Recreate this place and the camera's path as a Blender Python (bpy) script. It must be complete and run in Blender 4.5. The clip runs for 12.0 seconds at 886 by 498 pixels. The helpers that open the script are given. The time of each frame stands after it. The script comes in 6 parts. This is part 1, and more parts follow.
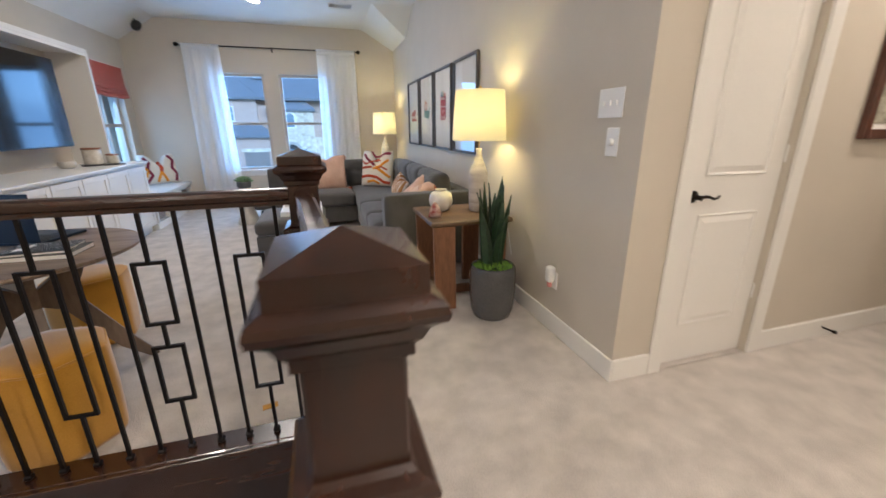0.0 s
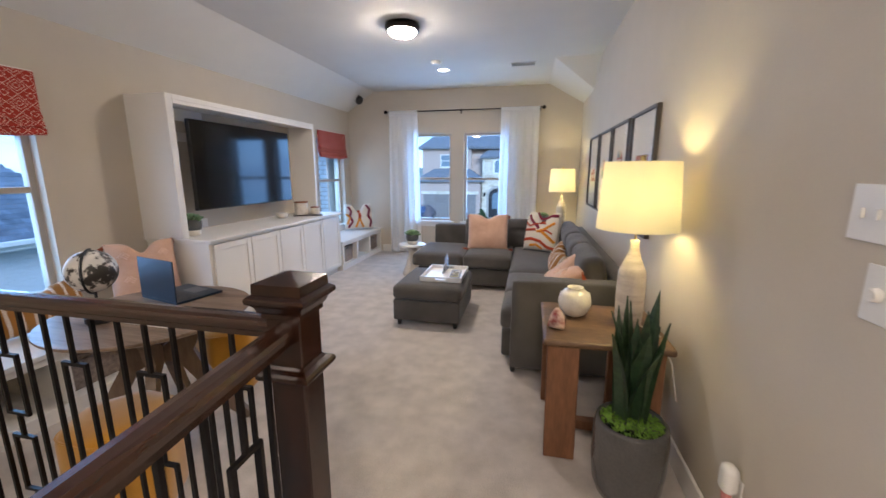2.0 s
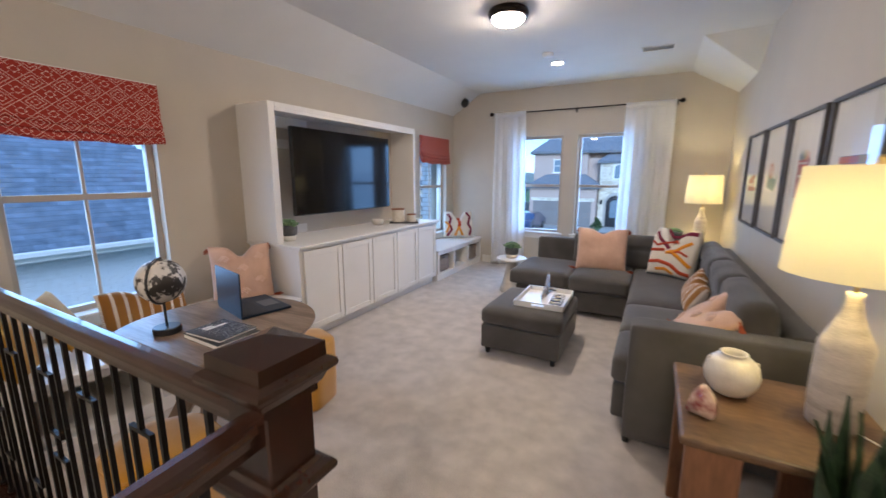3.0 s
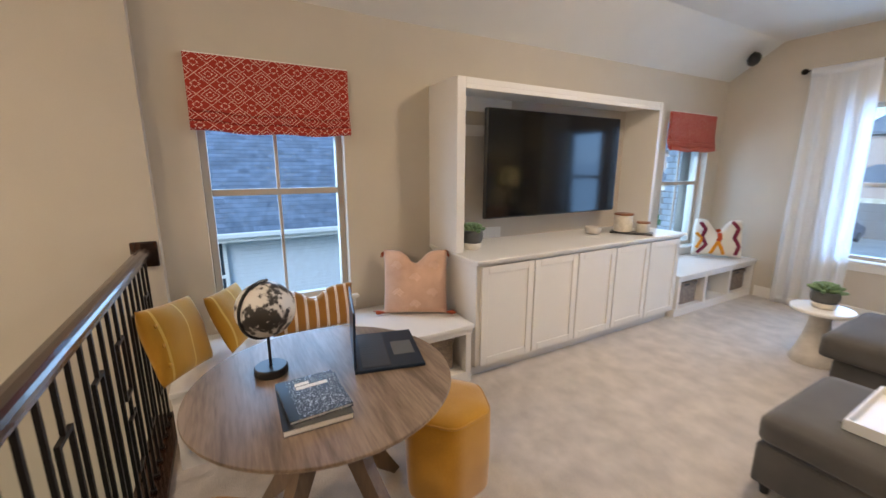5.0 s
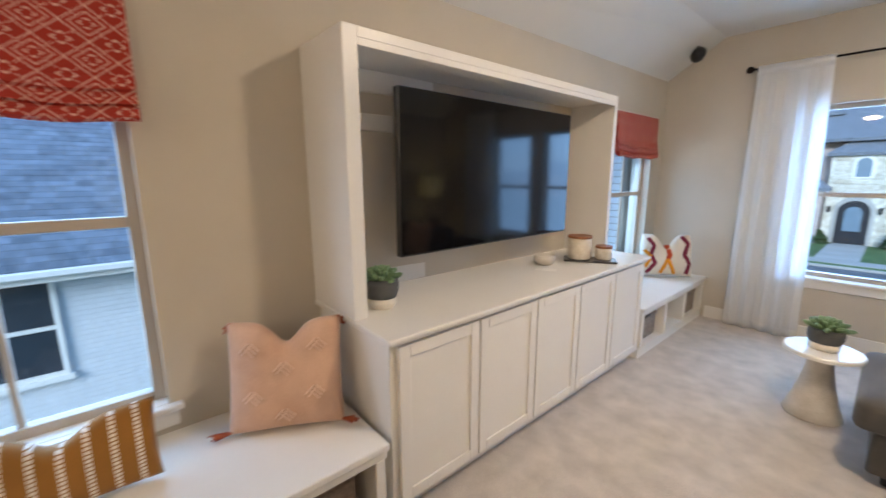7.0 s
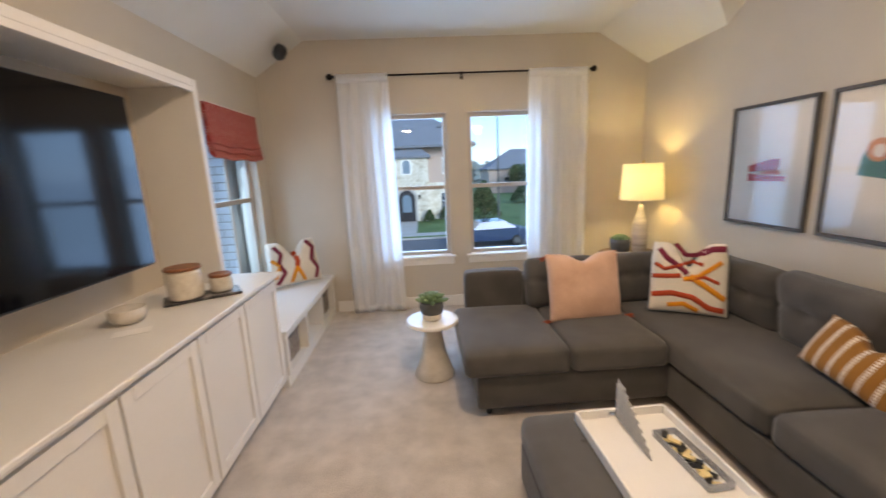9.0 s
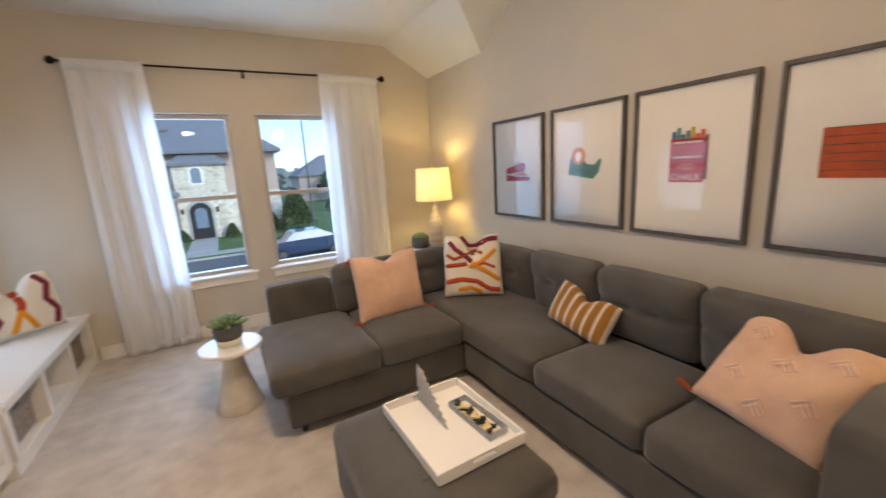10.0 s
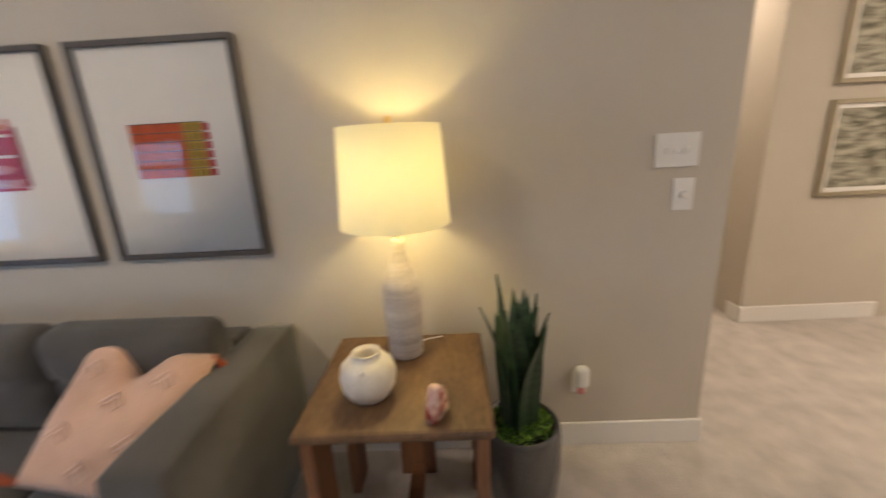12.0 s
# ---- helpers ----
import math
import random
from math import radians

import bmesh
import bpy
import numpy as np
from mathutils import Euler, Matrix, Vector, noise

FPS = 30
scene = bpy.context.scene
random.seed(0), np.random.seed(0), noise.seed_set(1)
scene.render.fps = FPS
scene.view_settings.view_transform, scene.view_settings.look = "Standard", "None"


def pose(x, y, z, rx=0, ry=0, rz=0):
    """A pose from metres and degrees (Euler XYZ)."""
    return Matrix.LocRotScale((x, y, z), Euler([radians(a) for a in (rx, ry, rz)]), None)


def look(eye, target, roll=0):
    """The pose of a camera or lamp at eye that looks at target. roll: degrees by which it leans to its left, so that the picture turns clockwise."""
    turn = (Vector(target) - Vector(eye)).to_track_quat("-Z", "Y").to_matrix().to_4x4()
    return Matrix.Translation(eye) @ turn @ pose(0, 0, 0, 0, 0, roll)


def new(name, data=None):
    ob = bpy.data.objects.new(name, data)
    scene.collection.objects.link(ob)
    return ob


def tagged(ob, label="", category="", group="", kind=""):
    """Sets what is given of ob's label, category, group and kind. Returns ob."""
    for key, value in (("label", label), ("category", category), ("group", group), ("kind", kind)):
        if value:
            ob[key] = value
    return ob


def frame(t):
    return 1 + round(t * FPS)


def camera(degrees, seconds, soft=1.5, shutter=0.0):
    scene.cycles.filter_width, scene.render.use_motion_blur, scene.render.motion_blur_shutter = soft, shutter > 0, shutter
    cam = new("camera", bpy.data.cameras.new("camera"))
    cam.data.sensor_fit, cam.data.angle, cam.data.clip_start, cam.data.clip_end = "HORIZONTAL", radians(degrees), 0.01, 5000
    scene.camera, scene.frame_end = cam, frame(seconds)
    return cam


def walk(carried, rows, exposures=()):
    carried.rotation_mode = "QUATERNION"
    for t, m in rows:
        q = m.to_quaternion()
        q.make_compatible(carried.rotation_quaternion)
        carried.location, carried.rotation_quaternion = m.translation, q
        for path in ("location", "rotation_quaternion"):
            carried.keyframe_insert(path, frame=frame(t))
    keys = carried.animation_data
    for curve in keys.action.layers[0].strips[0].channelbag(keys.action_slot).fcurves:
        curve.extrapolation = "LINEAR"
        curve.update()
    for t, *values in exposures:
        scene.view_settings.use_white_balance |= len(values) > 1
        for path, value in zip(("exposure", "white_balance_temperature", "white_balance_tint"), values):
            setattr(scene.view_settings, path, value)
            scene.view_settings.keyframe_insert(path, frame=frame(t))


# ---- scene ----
cam = camera(97.2, 12.0, 1.5, 0.4)
PATH = [
    (0, (0.238, 1.68, 1.312), (0.785, 3.509, 0.717), -0.3),
    (0.5, (0.42, 1.835, 1.341), (0.748, 3.742, 0.836), 0.1),
    (1, (0.532, 1.987, 1.491), (0.654, 3.934, 1.047), 0.1),
    (1.5, (0.644, 2.127, 1.497), (0.476, 4.076, 1.082), -0.3),
    (2, (0.814, 2.293, 1.517), (0.392, 4.209, 1.127), 0.0),
    (2.5, (0.847, 2.526, 1.507), (0.161, 4.367, 1.139), 0.1),
    (3, (0.773, 2.805, 1.529), (-0.160, 4.534, 1.165), 0.1),
    (3.5, (0.738, 3.071, 1.501), (-0.455, 4.632, 1.13), -0.0),
    (5.5, (-0.017, 3.86, 1.568), (-1.784, 4.691, 1.135), 0.5),
    (6, (-0.259, 4.027, 1.57), (-2.043, 4.811, 1.12), 0.9),
    (6.5, (-0.51, 4.183, 1.573), (-2.198, 5.174, 1.165), 0.5),
    (8.5, (-0.858, 4.907, 1.544), (-1.272, 6.827, 1.164), -1.9),
    (9, (-0.88, 4.938, 1.573), (-0.793, 6.896, 1.178), -2.5),
    (9.5, (-0.843, 4.922, 1.566), (-0.285, 6.801, 1.167), -3.0),
    (10, (-0.759, 4.88, 1.56), (0.185, 6.595, 1.149), -3.3),
    (10.5, (-0.628, 4.785, 1.559), (0.63, 6.28, 1.131), -3.7),
    (11, (-0.458, 4.64, 1.539), (1.085, 5.834, 1.098), -3.4),
    (11.5, (-0.282, 4.459, 1.5), (1.507, 5.207, 1.013), -3.1),
    (12, (-0.045, 4.308, 1.5), (1.883, 4.367, 0.973), -3.1),
]
walk(cam, [(t, look(eye, target, roll)) for t, eye, target, roll in PATH],
     [(0, 2.02, 5950, 12), (1.5, 1.98, 6150, 15), (3, 1.93, 6250, 18), (5.5, 2.15, 7200, 15), (6.5, 2.13, 7000, 14), (8.5, 2.00, 7950, 20), (9.5, 1.90, 8150, 19), (10.5, 1.96, 8800, 21), (11, 1.84, 8900, 21), (11.5, 1.82, 8000, 18), (12, 1.76, 6800, 15)])

# ---- light ----
world = bpy.data.worlds.new("world")
scene.world = world
world.use_nodes = True
wn = world.node_tree
sky = wn.nodes.new("ShaderNodeTexSky")
sky.sky_type, sky.sun_disc = "NISHITA", False
sky.sun_elevation, sky.sun_rotation = radians(22), radians(150)
sky.air_density, sky.dust_density, sky.ozone_density = 1.0, 0.3, 6.0
wn.links.new(sky.outputs[0], wn.nodes["Background"].inputs[0])
wn.nodes["Background"].inputs[1].default_value = 0.05
cloud, both = wn.nodes.new("ShaderNodeBackground"), wn.nodes.new("ShaderNodeAddShader")
cloud.inputs[0].default_value, cloud.inputs[1].default_value = (0.205, 0.435, 0.83, 1), 0.37
wn.links.new(wn.nodes["Background"].outputs[0], both.inputs[0]), wn.links.new(cloud.outputs[0], both.inputs[1])
wn.links.new(both.outputs[0], wn.nodes["World Output"].inputs[0])
sun = new("sun", bpy.data.lights.new("sun", "SUN"))
sun.data.energy, sun.data.angle, sun.data.color = 0.95, radians(30), (0.84, 0.92, 1.0)
sun.matrix_world = look((0, 0, 20), (-5, 9, 15.8))


def point(name, loc, watts, color, radius):
    o = new(name, bpy.data.lights.new(name, "POINT"))
    o.data.energy, o.data.color, o.data.shadow_soft_size = watts, color, radius
    o.location = loc
    return o


def area(name, loc, target, w, h, watts, color):
    o = new(name, bpy.data.lights.new(name, "AREA"))
    o.data.shape, o.data.size, o.data.size_y = "RECTANGLE", w, h
    o.data.energy, o.data.color = watts, color
    o.matrix_world = look(loc, target)
    return o


WARM = (1.0, 0.78, 0.52)
LAMP = (1.0, 0.86, 0.42)
SKYC = (0.42, 0.66, 1.0)
point("bulb_lamp_near", (1.375, 4.52, 1.40), 2.8, LAMP, 0.035)
point("bulb_lamp_far", (1.31, 8.78, 1.39), 3.8, LAMP, 0.035)
# area lamps added in the window openings to strengthen the sky light indoors
area("daylight_front", (-0.47, 9.51, 1.4), (-0.47, 5, 1.0), 1.7, 1.5, 16, (0.32, 0.57, 1.0))
area("daylight_side_near", (-2.85, 4.02, 1.2), (0, 4.0, 0.8), 0.9, 1.1, 4, SKYC)
area("daylight_side_far", (-2.85, 8.72, 1.15), (0, 8.2, 0.6), 0.9, 1.1, 4, SKYC)

# ---- materials ----


def mat(name, col, rough=0.6, metal=0.0, var=0.10, scale=3.0, fine=90.0, bump=0.1, col2=None, stretch=(1, 1, 1), thresh=(0.35, 0.65), spec=0.5, sheen=0.0, coat=0.0, dist=0.002, space="Object"):
    m = bpy.data.materials.new(name)
    m.use_nodes = True
    t = m.node_tree
    n, l = t.nodes, t.links
    b = n["Principled BSDF"]
    b.inputs["Roughness"].default_value, b.inputs["Metallic"].default_value = rough, metal
    b.inputs["Specular IOR Level"].default_value = spec
    b.inputs["Sheen Weight"].default_value, b.inputs["Coat Weight"].default_value = sheen, coat
    tc, mp = n.new("ShaderNodeTexCoord"), n.new("ShaderNodeMapping")
    mp.inputs["Scale"].default_value = stretch
    l.new(tc.outputs[space], mp.inputs[0])
    big, small = n.new("ShaderNodeTexNoise"), n.new("ShaderNodeTexNoise")
    big.inputs["Scale"].default_value, small.inputs["Scale"].default_value = scale, fine
    big.inputs["Detail"].default_value, small.inputs["Detail"].default_value = 6, 4
    for s in (big, small):
        l.new(mp.outputs[0], s.inputs["Vector"])
    mix = n.new("ShaderNodeMath")
    mix.operation = "MULTIPLY_ADD"
    l.new(small.outputs[0], mix.inputs[0])
    mix.inputs[1].default_value = 0.35
    sc = n.new("ShaderNodeMath")
    sc.operation = "MULTIPLY"
    l.new(big.outputs[0], sc.inputs[0])
    sc.inputs[1].default_value = 0.65
    l.new(sc.outputs[0], mix.inputs[2])
    ramp = n.new("ShaderNodeValToRGB")
    c2 = col2 or [min(1, c * (1 + var)) for c in col]
    c1 = col if col2 else [c * (1 - var) for c in col]
    ramp.color_ramp.elements[0].color, ramp.color_ramp.elements[1].color = (*c1, 1), (*c2, 1)
    ramp.color_ramp.elements[0].position, ramp.color_ramp.elements[1].position = thresh
    l.new(mix.outputs[0], ramp.inputs[0])
    l.new(ramp.outputs[0], b.inputs["Base Color"])
    if bump:
        bp = n.new("ShaderNodeBump")
        bp.inputs["Strength"].default_value, bp.inputs["Distance"].default_value = bump, dist
        l.new(small.outputs[0], bp.inputs["Height"])
        l.new(bp.outputs[0], b.inputs["Normal"])
    return m


M = {}
M["wall"] = mat("wall_paint", (0.56, 0.50, 0.415), 0.85, var=0.03, fine=160, bump=0.12, dist=0.001)
M["ceil"] = mat("ceiling_paint", (0.74, 0.72, 0.67), 0.9, var=0.02, fine=140, bump=0.15, dist=0.001)
M["trim"] = mat("trim_paint", (0.78, 0.75, 0.70), 0.35, var=0.02, fine=60, bump=0.03)
M["carpet"] = mat("carpet_pile", (0.46, 0.41, 0.362), 0.98, col2=(0.68, 0.61, 0.545), scale=7, fine=140, bump=1.0, dist=0.008, thresh=(0.33, 0.67), spec=0.1, sheen=0.2)
M["darkwood"] = mat("stained_wood", (0.006, 0.0025, 0.0015), 0.27, col2=(0.046, 0.015, 0.007), scale=9, fine=70, bump=0.15, coat=0.15, thresh=(0.3, 0.7), stretch=(1, 1, 0.25))
M["darkrail_y"] = mat("stained_rail_wood", (0.010, 0.004, 0.003), 0.25, col2=(0.060, 0.023, 0.012), scale=9, fine=70, bump=0.1, coat=0.4, thresh=(0.3, 0.7), stretch=(1, 0.12, 1))
M["darkrail_x"] = mat("stained_rail_wood", (0.010, 0.004, 0.003), 0.25, col2=(0.060, 0.023, 0.012), scale=9, fine=70, bump=0.1, coat=0.4, thresh=(0.3, 0.7), stretch=(0.12, 1, 1))
M["iron"] = mat("dark_iron", (0.012, 0.009, 0.009), 0.42, metal=0.6, fine=200, bump=0.1)
M["sofa"] = mat("grey_weave", (0.062, 0.057, 0.051), 0.95, col2=(0.114, 0.105, 0.095), scale=4, fine=420, bump=0.5, sheen=0.25, thresh=(0.3, 0.7), spec=0.15)
M["black"] = mat("black_plastic", (0.012, 0.012, 0.013), 0.35, bump=0.02)
M["screen"] = mat("tv_glass", (0.003, 0.003, 0.004), 0.08, bump=0.0, spec=0.3)
M["mustard"] = mat("mustard_velvet", (0.47, 0.21, 0.015), 0.8, col2=(0.68, 0.345, 0.04), scale=3, fine=200, bump=0.25, sheen=0.5, thresh=(0.3, 0.7), spec=0.2)
M["oak"] = mat("greyed_oak", (0.15, 0.10, 0.068), 0.34, col2=(0.34, 0.245, 0.175), scale=5, fine=55, bump=0.06, stretch=(0.18, 1.6, 1), thresh=(0.38, 0.60))
M["oakleg"] = mat("greyed_oak_leg", (0.10, 0.066, 0.045), 0.45, col2=(0.22, 0.155, 0.11), scale=5, fine=55, bump=0.06, stretch=(1, 1, 0.2))
M["rustic"] = mat("rustic_pine", (0.06, 0.031, 0.014), 0.5, col2=(0.205, 0.115, 0.055), scale=5, fine=45, bump=0.2, stretch=(0.5, 1.4, 1.4), thresh=(0.33, 0.66))
M["rusticleg"] = mat("rustic_pine_leg", (0.13, 0.055, 0.024), 0.5, col2=(0.29, 0.13, 0.06), scale=5, fine=45, bump=0.2, stretch=(1.6, 1.6, 0.3), thresh=(0.33, 0.66))
M["potgrey"] = mat("glazed_grey_ceramic", (0.085, 0.083, 0.08), 0.25, var=0.2, bump=0.05, coat=0.5)
M["leaf"] = mat("snake_leaf", (0.011, 0.028, 0.014), 0.4, col2=(0.042, 0.082, 0.034), scale=14, fine=70, bump=0.1, stretch=(1, 1, 3))
M["moss"] = mat("green_moss", (0.07, 0.17, 0.015), 0.95, col2=(0.20, 0.36, 0.05), scale=25, fine=200, bump=0.6)
M["almond"] = mat("almond_frame", (0.46, 0.40, 0.33), 0.4, var=0.03, bump=0.03)
M["white"] = mat("white_gloss", (0.80, 0.78, 0.74), 0.3, var=0.02, bump=0.02)
M["ceramic"] = mat("cream_ceramic", (0.70, 0.64, 0.54), 0.3, var=0.12, scale=12, bump=0.05)
M["bronze"] = mat("oil_bronze", (0.02, 0.014, 0.011), 0.32, metal=0.85, bump=0.02)
M["red"] = mat("red_print", (0.50, 0.055, 0.035), 0.85)
M["frame"] = mat("grey_wood_frame", (0.075, 0.062, 0.052), 0.5, var=0.25, scale=20, fine=80, stretch=(3, 1, 0.3))
M["paper"] = mat("paper", (0.90, 0.87, 0.82), 0.7, var=0.02, bump=0.02)
M["basket"] = mat("woven_basket", (0.17, 0.13, 0.105), 0.9, col2=(0.34, 0.27, 0.22), scale=30, fine=150, bump=0.6)
M["concrete"] = mat("grey_concrete", (0.09, 0.092, 0.09), 0.8, var=0.15, scale=10)
M["succ"] = mat("succulent_leaf", (0.08, 0.16, 0.07), 0.55, col2=(0.22, 0.34, 0.17), scale=20)
M["stone"] = mat("mottled_stone", (0.50, 0.45, 0.38), 0.6, col2=(0.66, 0.61, 0.54), scale=10, bump=0.2)


def glass(name, rough=0.0, tint=(1, 1, 1)):
    m = bpy.data.materials.new(name)
    m.use_nodes = True
    n, l = m.node_tree.nodes, m.node_tree.links
    n.remove(n["Principled BSDF"])
    tr, gl, mx, fr = n.new("ShaderNodeBsdfTransparent"), n.new("ShaderNodeBsdfGlossy"), n.new("ShaderNodeMixShader"), n.new("ShaderNodeFresnel")
    tr.inputs[0].default_value = (*tint, 1)
    gl.inputs["Roughness"].default_value = rough
    fr.inputs[0].default_value = 1.5
    l.new(fr.outputs[0], mx.inputs[0]), l.new(tr.outputs[0], mx.inputs[1]), l.new(gl.outputs[0], mx.inputs[2])
    l.new(mx.outputs[0], n["Material Output"].inputs[0])
    return m


# the blue cast of the daylight outdoors is put into the pane tint
M["glass"] = glass("window_glass", 0.0, (0.76, 0.92, 1.0))
M["picglass"] = glass("picture_glass", 0.0)
M["acrylic"] = glass("clear_acrylic", 0.05, (0.985, 0.99, 0.99))
# white diffuse share added to brighten the clear acrylic, which reflects too dark
acn = M["acrylic"].node_tree
haze, hmix = acn.nodes.new("ShaderNodeBsdfDiffuse"), acn.nodes.new("ShaderNodeMixShader")
haze.inputs[0].default_value, hmix.inputs[0].default_value = (0.92, 0.93, 0.94, 1), 0.22
acn.links.new(acn.nodes["Mix Shader"].outputs[0], hmix.inputs[1]), acn.links.new(haze.outputs[0], hmix.inputs[2])
acn.links.new(hmix.outputs[0], acn.nodes["Material Output"].inputs[0])


def cloth(name, col, trans, rough=0.9, fine=300):
    """A thin cloth that lets part of the light through."""
    m = mat(name, col, rough, var=0.05, fine=fine, bump=0.3)
    n, l = m.node_tree.nodes, m.node_tree.links
    tl, mx = n.new("ShaderNodeBsdfTranslucent"), n.new("ShaderNodeMixShader")
    tl.inputs[0].default_value = (*col, 1)
    mx.inputs[0].default_value = trans
    l.new(n["Principled BSDF"].outputs[0], mx.inputs[1]), l.new(tl.outputs[0], mx.inputs[2])
    l.new(mx.outputs[0], n["Material Output"].inputs[0])
    return m


M["shade"] = cloth("linen_lampshade", (0.82, 0.75, 0.53), 0.13)
M["curtain"] = cloth("white_sheer", (0.97, 0.97, 0.97), 0.65)


def emit(name, col, s):
    m = bpy.data.materials.new(name)
    m.use_nodes = True
    b = m.node_tree.nodes["Principled BSDF"]
    b.inputs["Base Color"].default_value = (*col, 1)
    b.inputs["Emission Color"].default_value, b.inputs["Emission Strength"].default_value = (*col, 1), s
    return m


M["dome"] = emit("lit_dome_glass", (1.0, 0.875, 0.72), 46)
# weaker glow for the unseen light added in the hall
M["dome_dim"] = emit("added_hall_dome_glass", (1.0, 0.875, 0.72), 28)

# ---- mesh helpers ----


def obj(name, bm, material, smooth=False, kind=""):
    me = bpy.data.meshes.new(name)
    if len(bm.faces) > 1:
        bmesh.ops.recalc_face_normals(bm, faces=bm.faces)
    bm.to_mesh(me)
    bm.free()
    if smooth:
        me.shade_smooth()
    for m in material if isinstance(material, (list, tuple)) else [material]:
        me.materials.append(M[m] if isinstance(m, str) else m)
    o = new(name, me)
    return tagged(o, kind=kind)


def thing(name, loc=(0, 0, 0), rz=0.0, label="", category="", group=""):
    o = new(name)
    o.matrix_basis = pose(*loc, 0, 0, rz)
    o.empty_display_size = 0.1
    return tagged(o, label, category, group)


def part(name, bm, material, parent, label="", smooth=False, kind=""):
    o = obj(name, bm, material, smooth, kind)
    o.parent = parent
    return tagged(o, label=label)


def box(bm, x0, x1, y0, y1, z0, z1, bevel=0.0, seg=1, m=None, mi=0):
    r = bmesh.ops.create_cube(bm, size=1)
    vs = r["verts"]
    for v in vs:
        v.co = Vector(((x0 + x1) / 2 + v.co.x * (x1 - x0), (y0 + y1) / 2 + v.co.y * (y1 - y0), (z0 + z1) / 2 + v.co.z * (z1 - z0)))
    fs = list({f for v in vs for f in v.link_faces})
    if mi:
        for f in fs:
            f.material_index = mi
    if bevel:
        es = list({e for v in vs for e in v.link_edges})
        r2 = bmesh.ops.bevel(bm, geom=es, offset=bevel, segments=seg, profile=0.5, affect="EDGES")
        vs = list({v for f in r2["faces"] for v in f.verts} | {v for v in vs if v.is_valid})
    if m is not None:
        bmesh.ops.transform(bm, matrix=m, verts=vs)
    return vs


def bx(*a, **k):
    bm = bmesh.new()
    box(bm, *a, **k)
    return bm


def lathe(profile, seg=32, bm=None, loc=(0, 0, 0), ripple=None):
    """A turned body from (radius, height) pairs, closed at both ends."""
    bm = bm or bmesh.new()
    rings = []
    for r, z in profile:
        ring = []
        for i in range(seg):
            a = 2 * math.pi * i / seg
            rr = r * (ripple(a, z) if ripple else 1)
            ring.append(bm.verts.new((loc[0] + rr * math.cos(a), loc[1] + rr * math.sin(a), loc[2] + z)))
        rings.append(ring)
    for p, q in zip(rings, rings[1:]):
        for i in range(seg):
            bm.faces.new((p[i], p[(i + 1) % seg], q[(i + 1) % seg], q[i]))
    bm.faces.new(rings[0])
    bm.faces.new(rings[-1])
    return bm


def shell(profile, seg=32, bm=None, loc=(0, 0, 0)):
    """Like lathe but open at the ends."""
    bm = lathe(profile, seg, bm, loc)
    bm.faces.ensure_lookup_table()
    bmesh.ops.delete(bm, geom=[f for f in bm.faces if len(f.verts) == seg], context="FACES_ONLY")
    return bm


def sweep(bm, pts, r, seg=8, closed=False):
    """A round bar along points."""
    rings, n = [], len(pts)
    for i, p in enumerate(pts):
        a = Vector(pts[i - 1] if (i or closed) else pts[0])
        b = Vector(pts[(i + 1) % n] if (i < n - 1 or closed) else pts[-1])
        d = (b - a).normalized()
        u = d.orthogonal().normalized() if abs(d.z) > 0.99 else d.cross(Vector((0, 0, 1))).normalized()
        w = d.cross(u)
        rr = r[i] if isinstance(r, (list, tuple)) else r
        rings.append([bm.verts.new(Vector(p) + rr * (math.cos(2 * math.pi * k / seg) * u + math.sin(2 * math.pi * k / seg) * w)) for k in range(seg)])
    pairs = list(zip(rings, rings[1:])) + ([(rings[-1], rings[0])] if closed else [])
    for p, q in pairs:
        for k in range(seg):
            bm.faces.new((p[k], p[(k + 1) % seg], q[(k + 1) % seg], q[k]))
    if not closed:
        bm.faces.new(rings[0][::-1])
        bm.faces.new(rings[-1])
    return bm


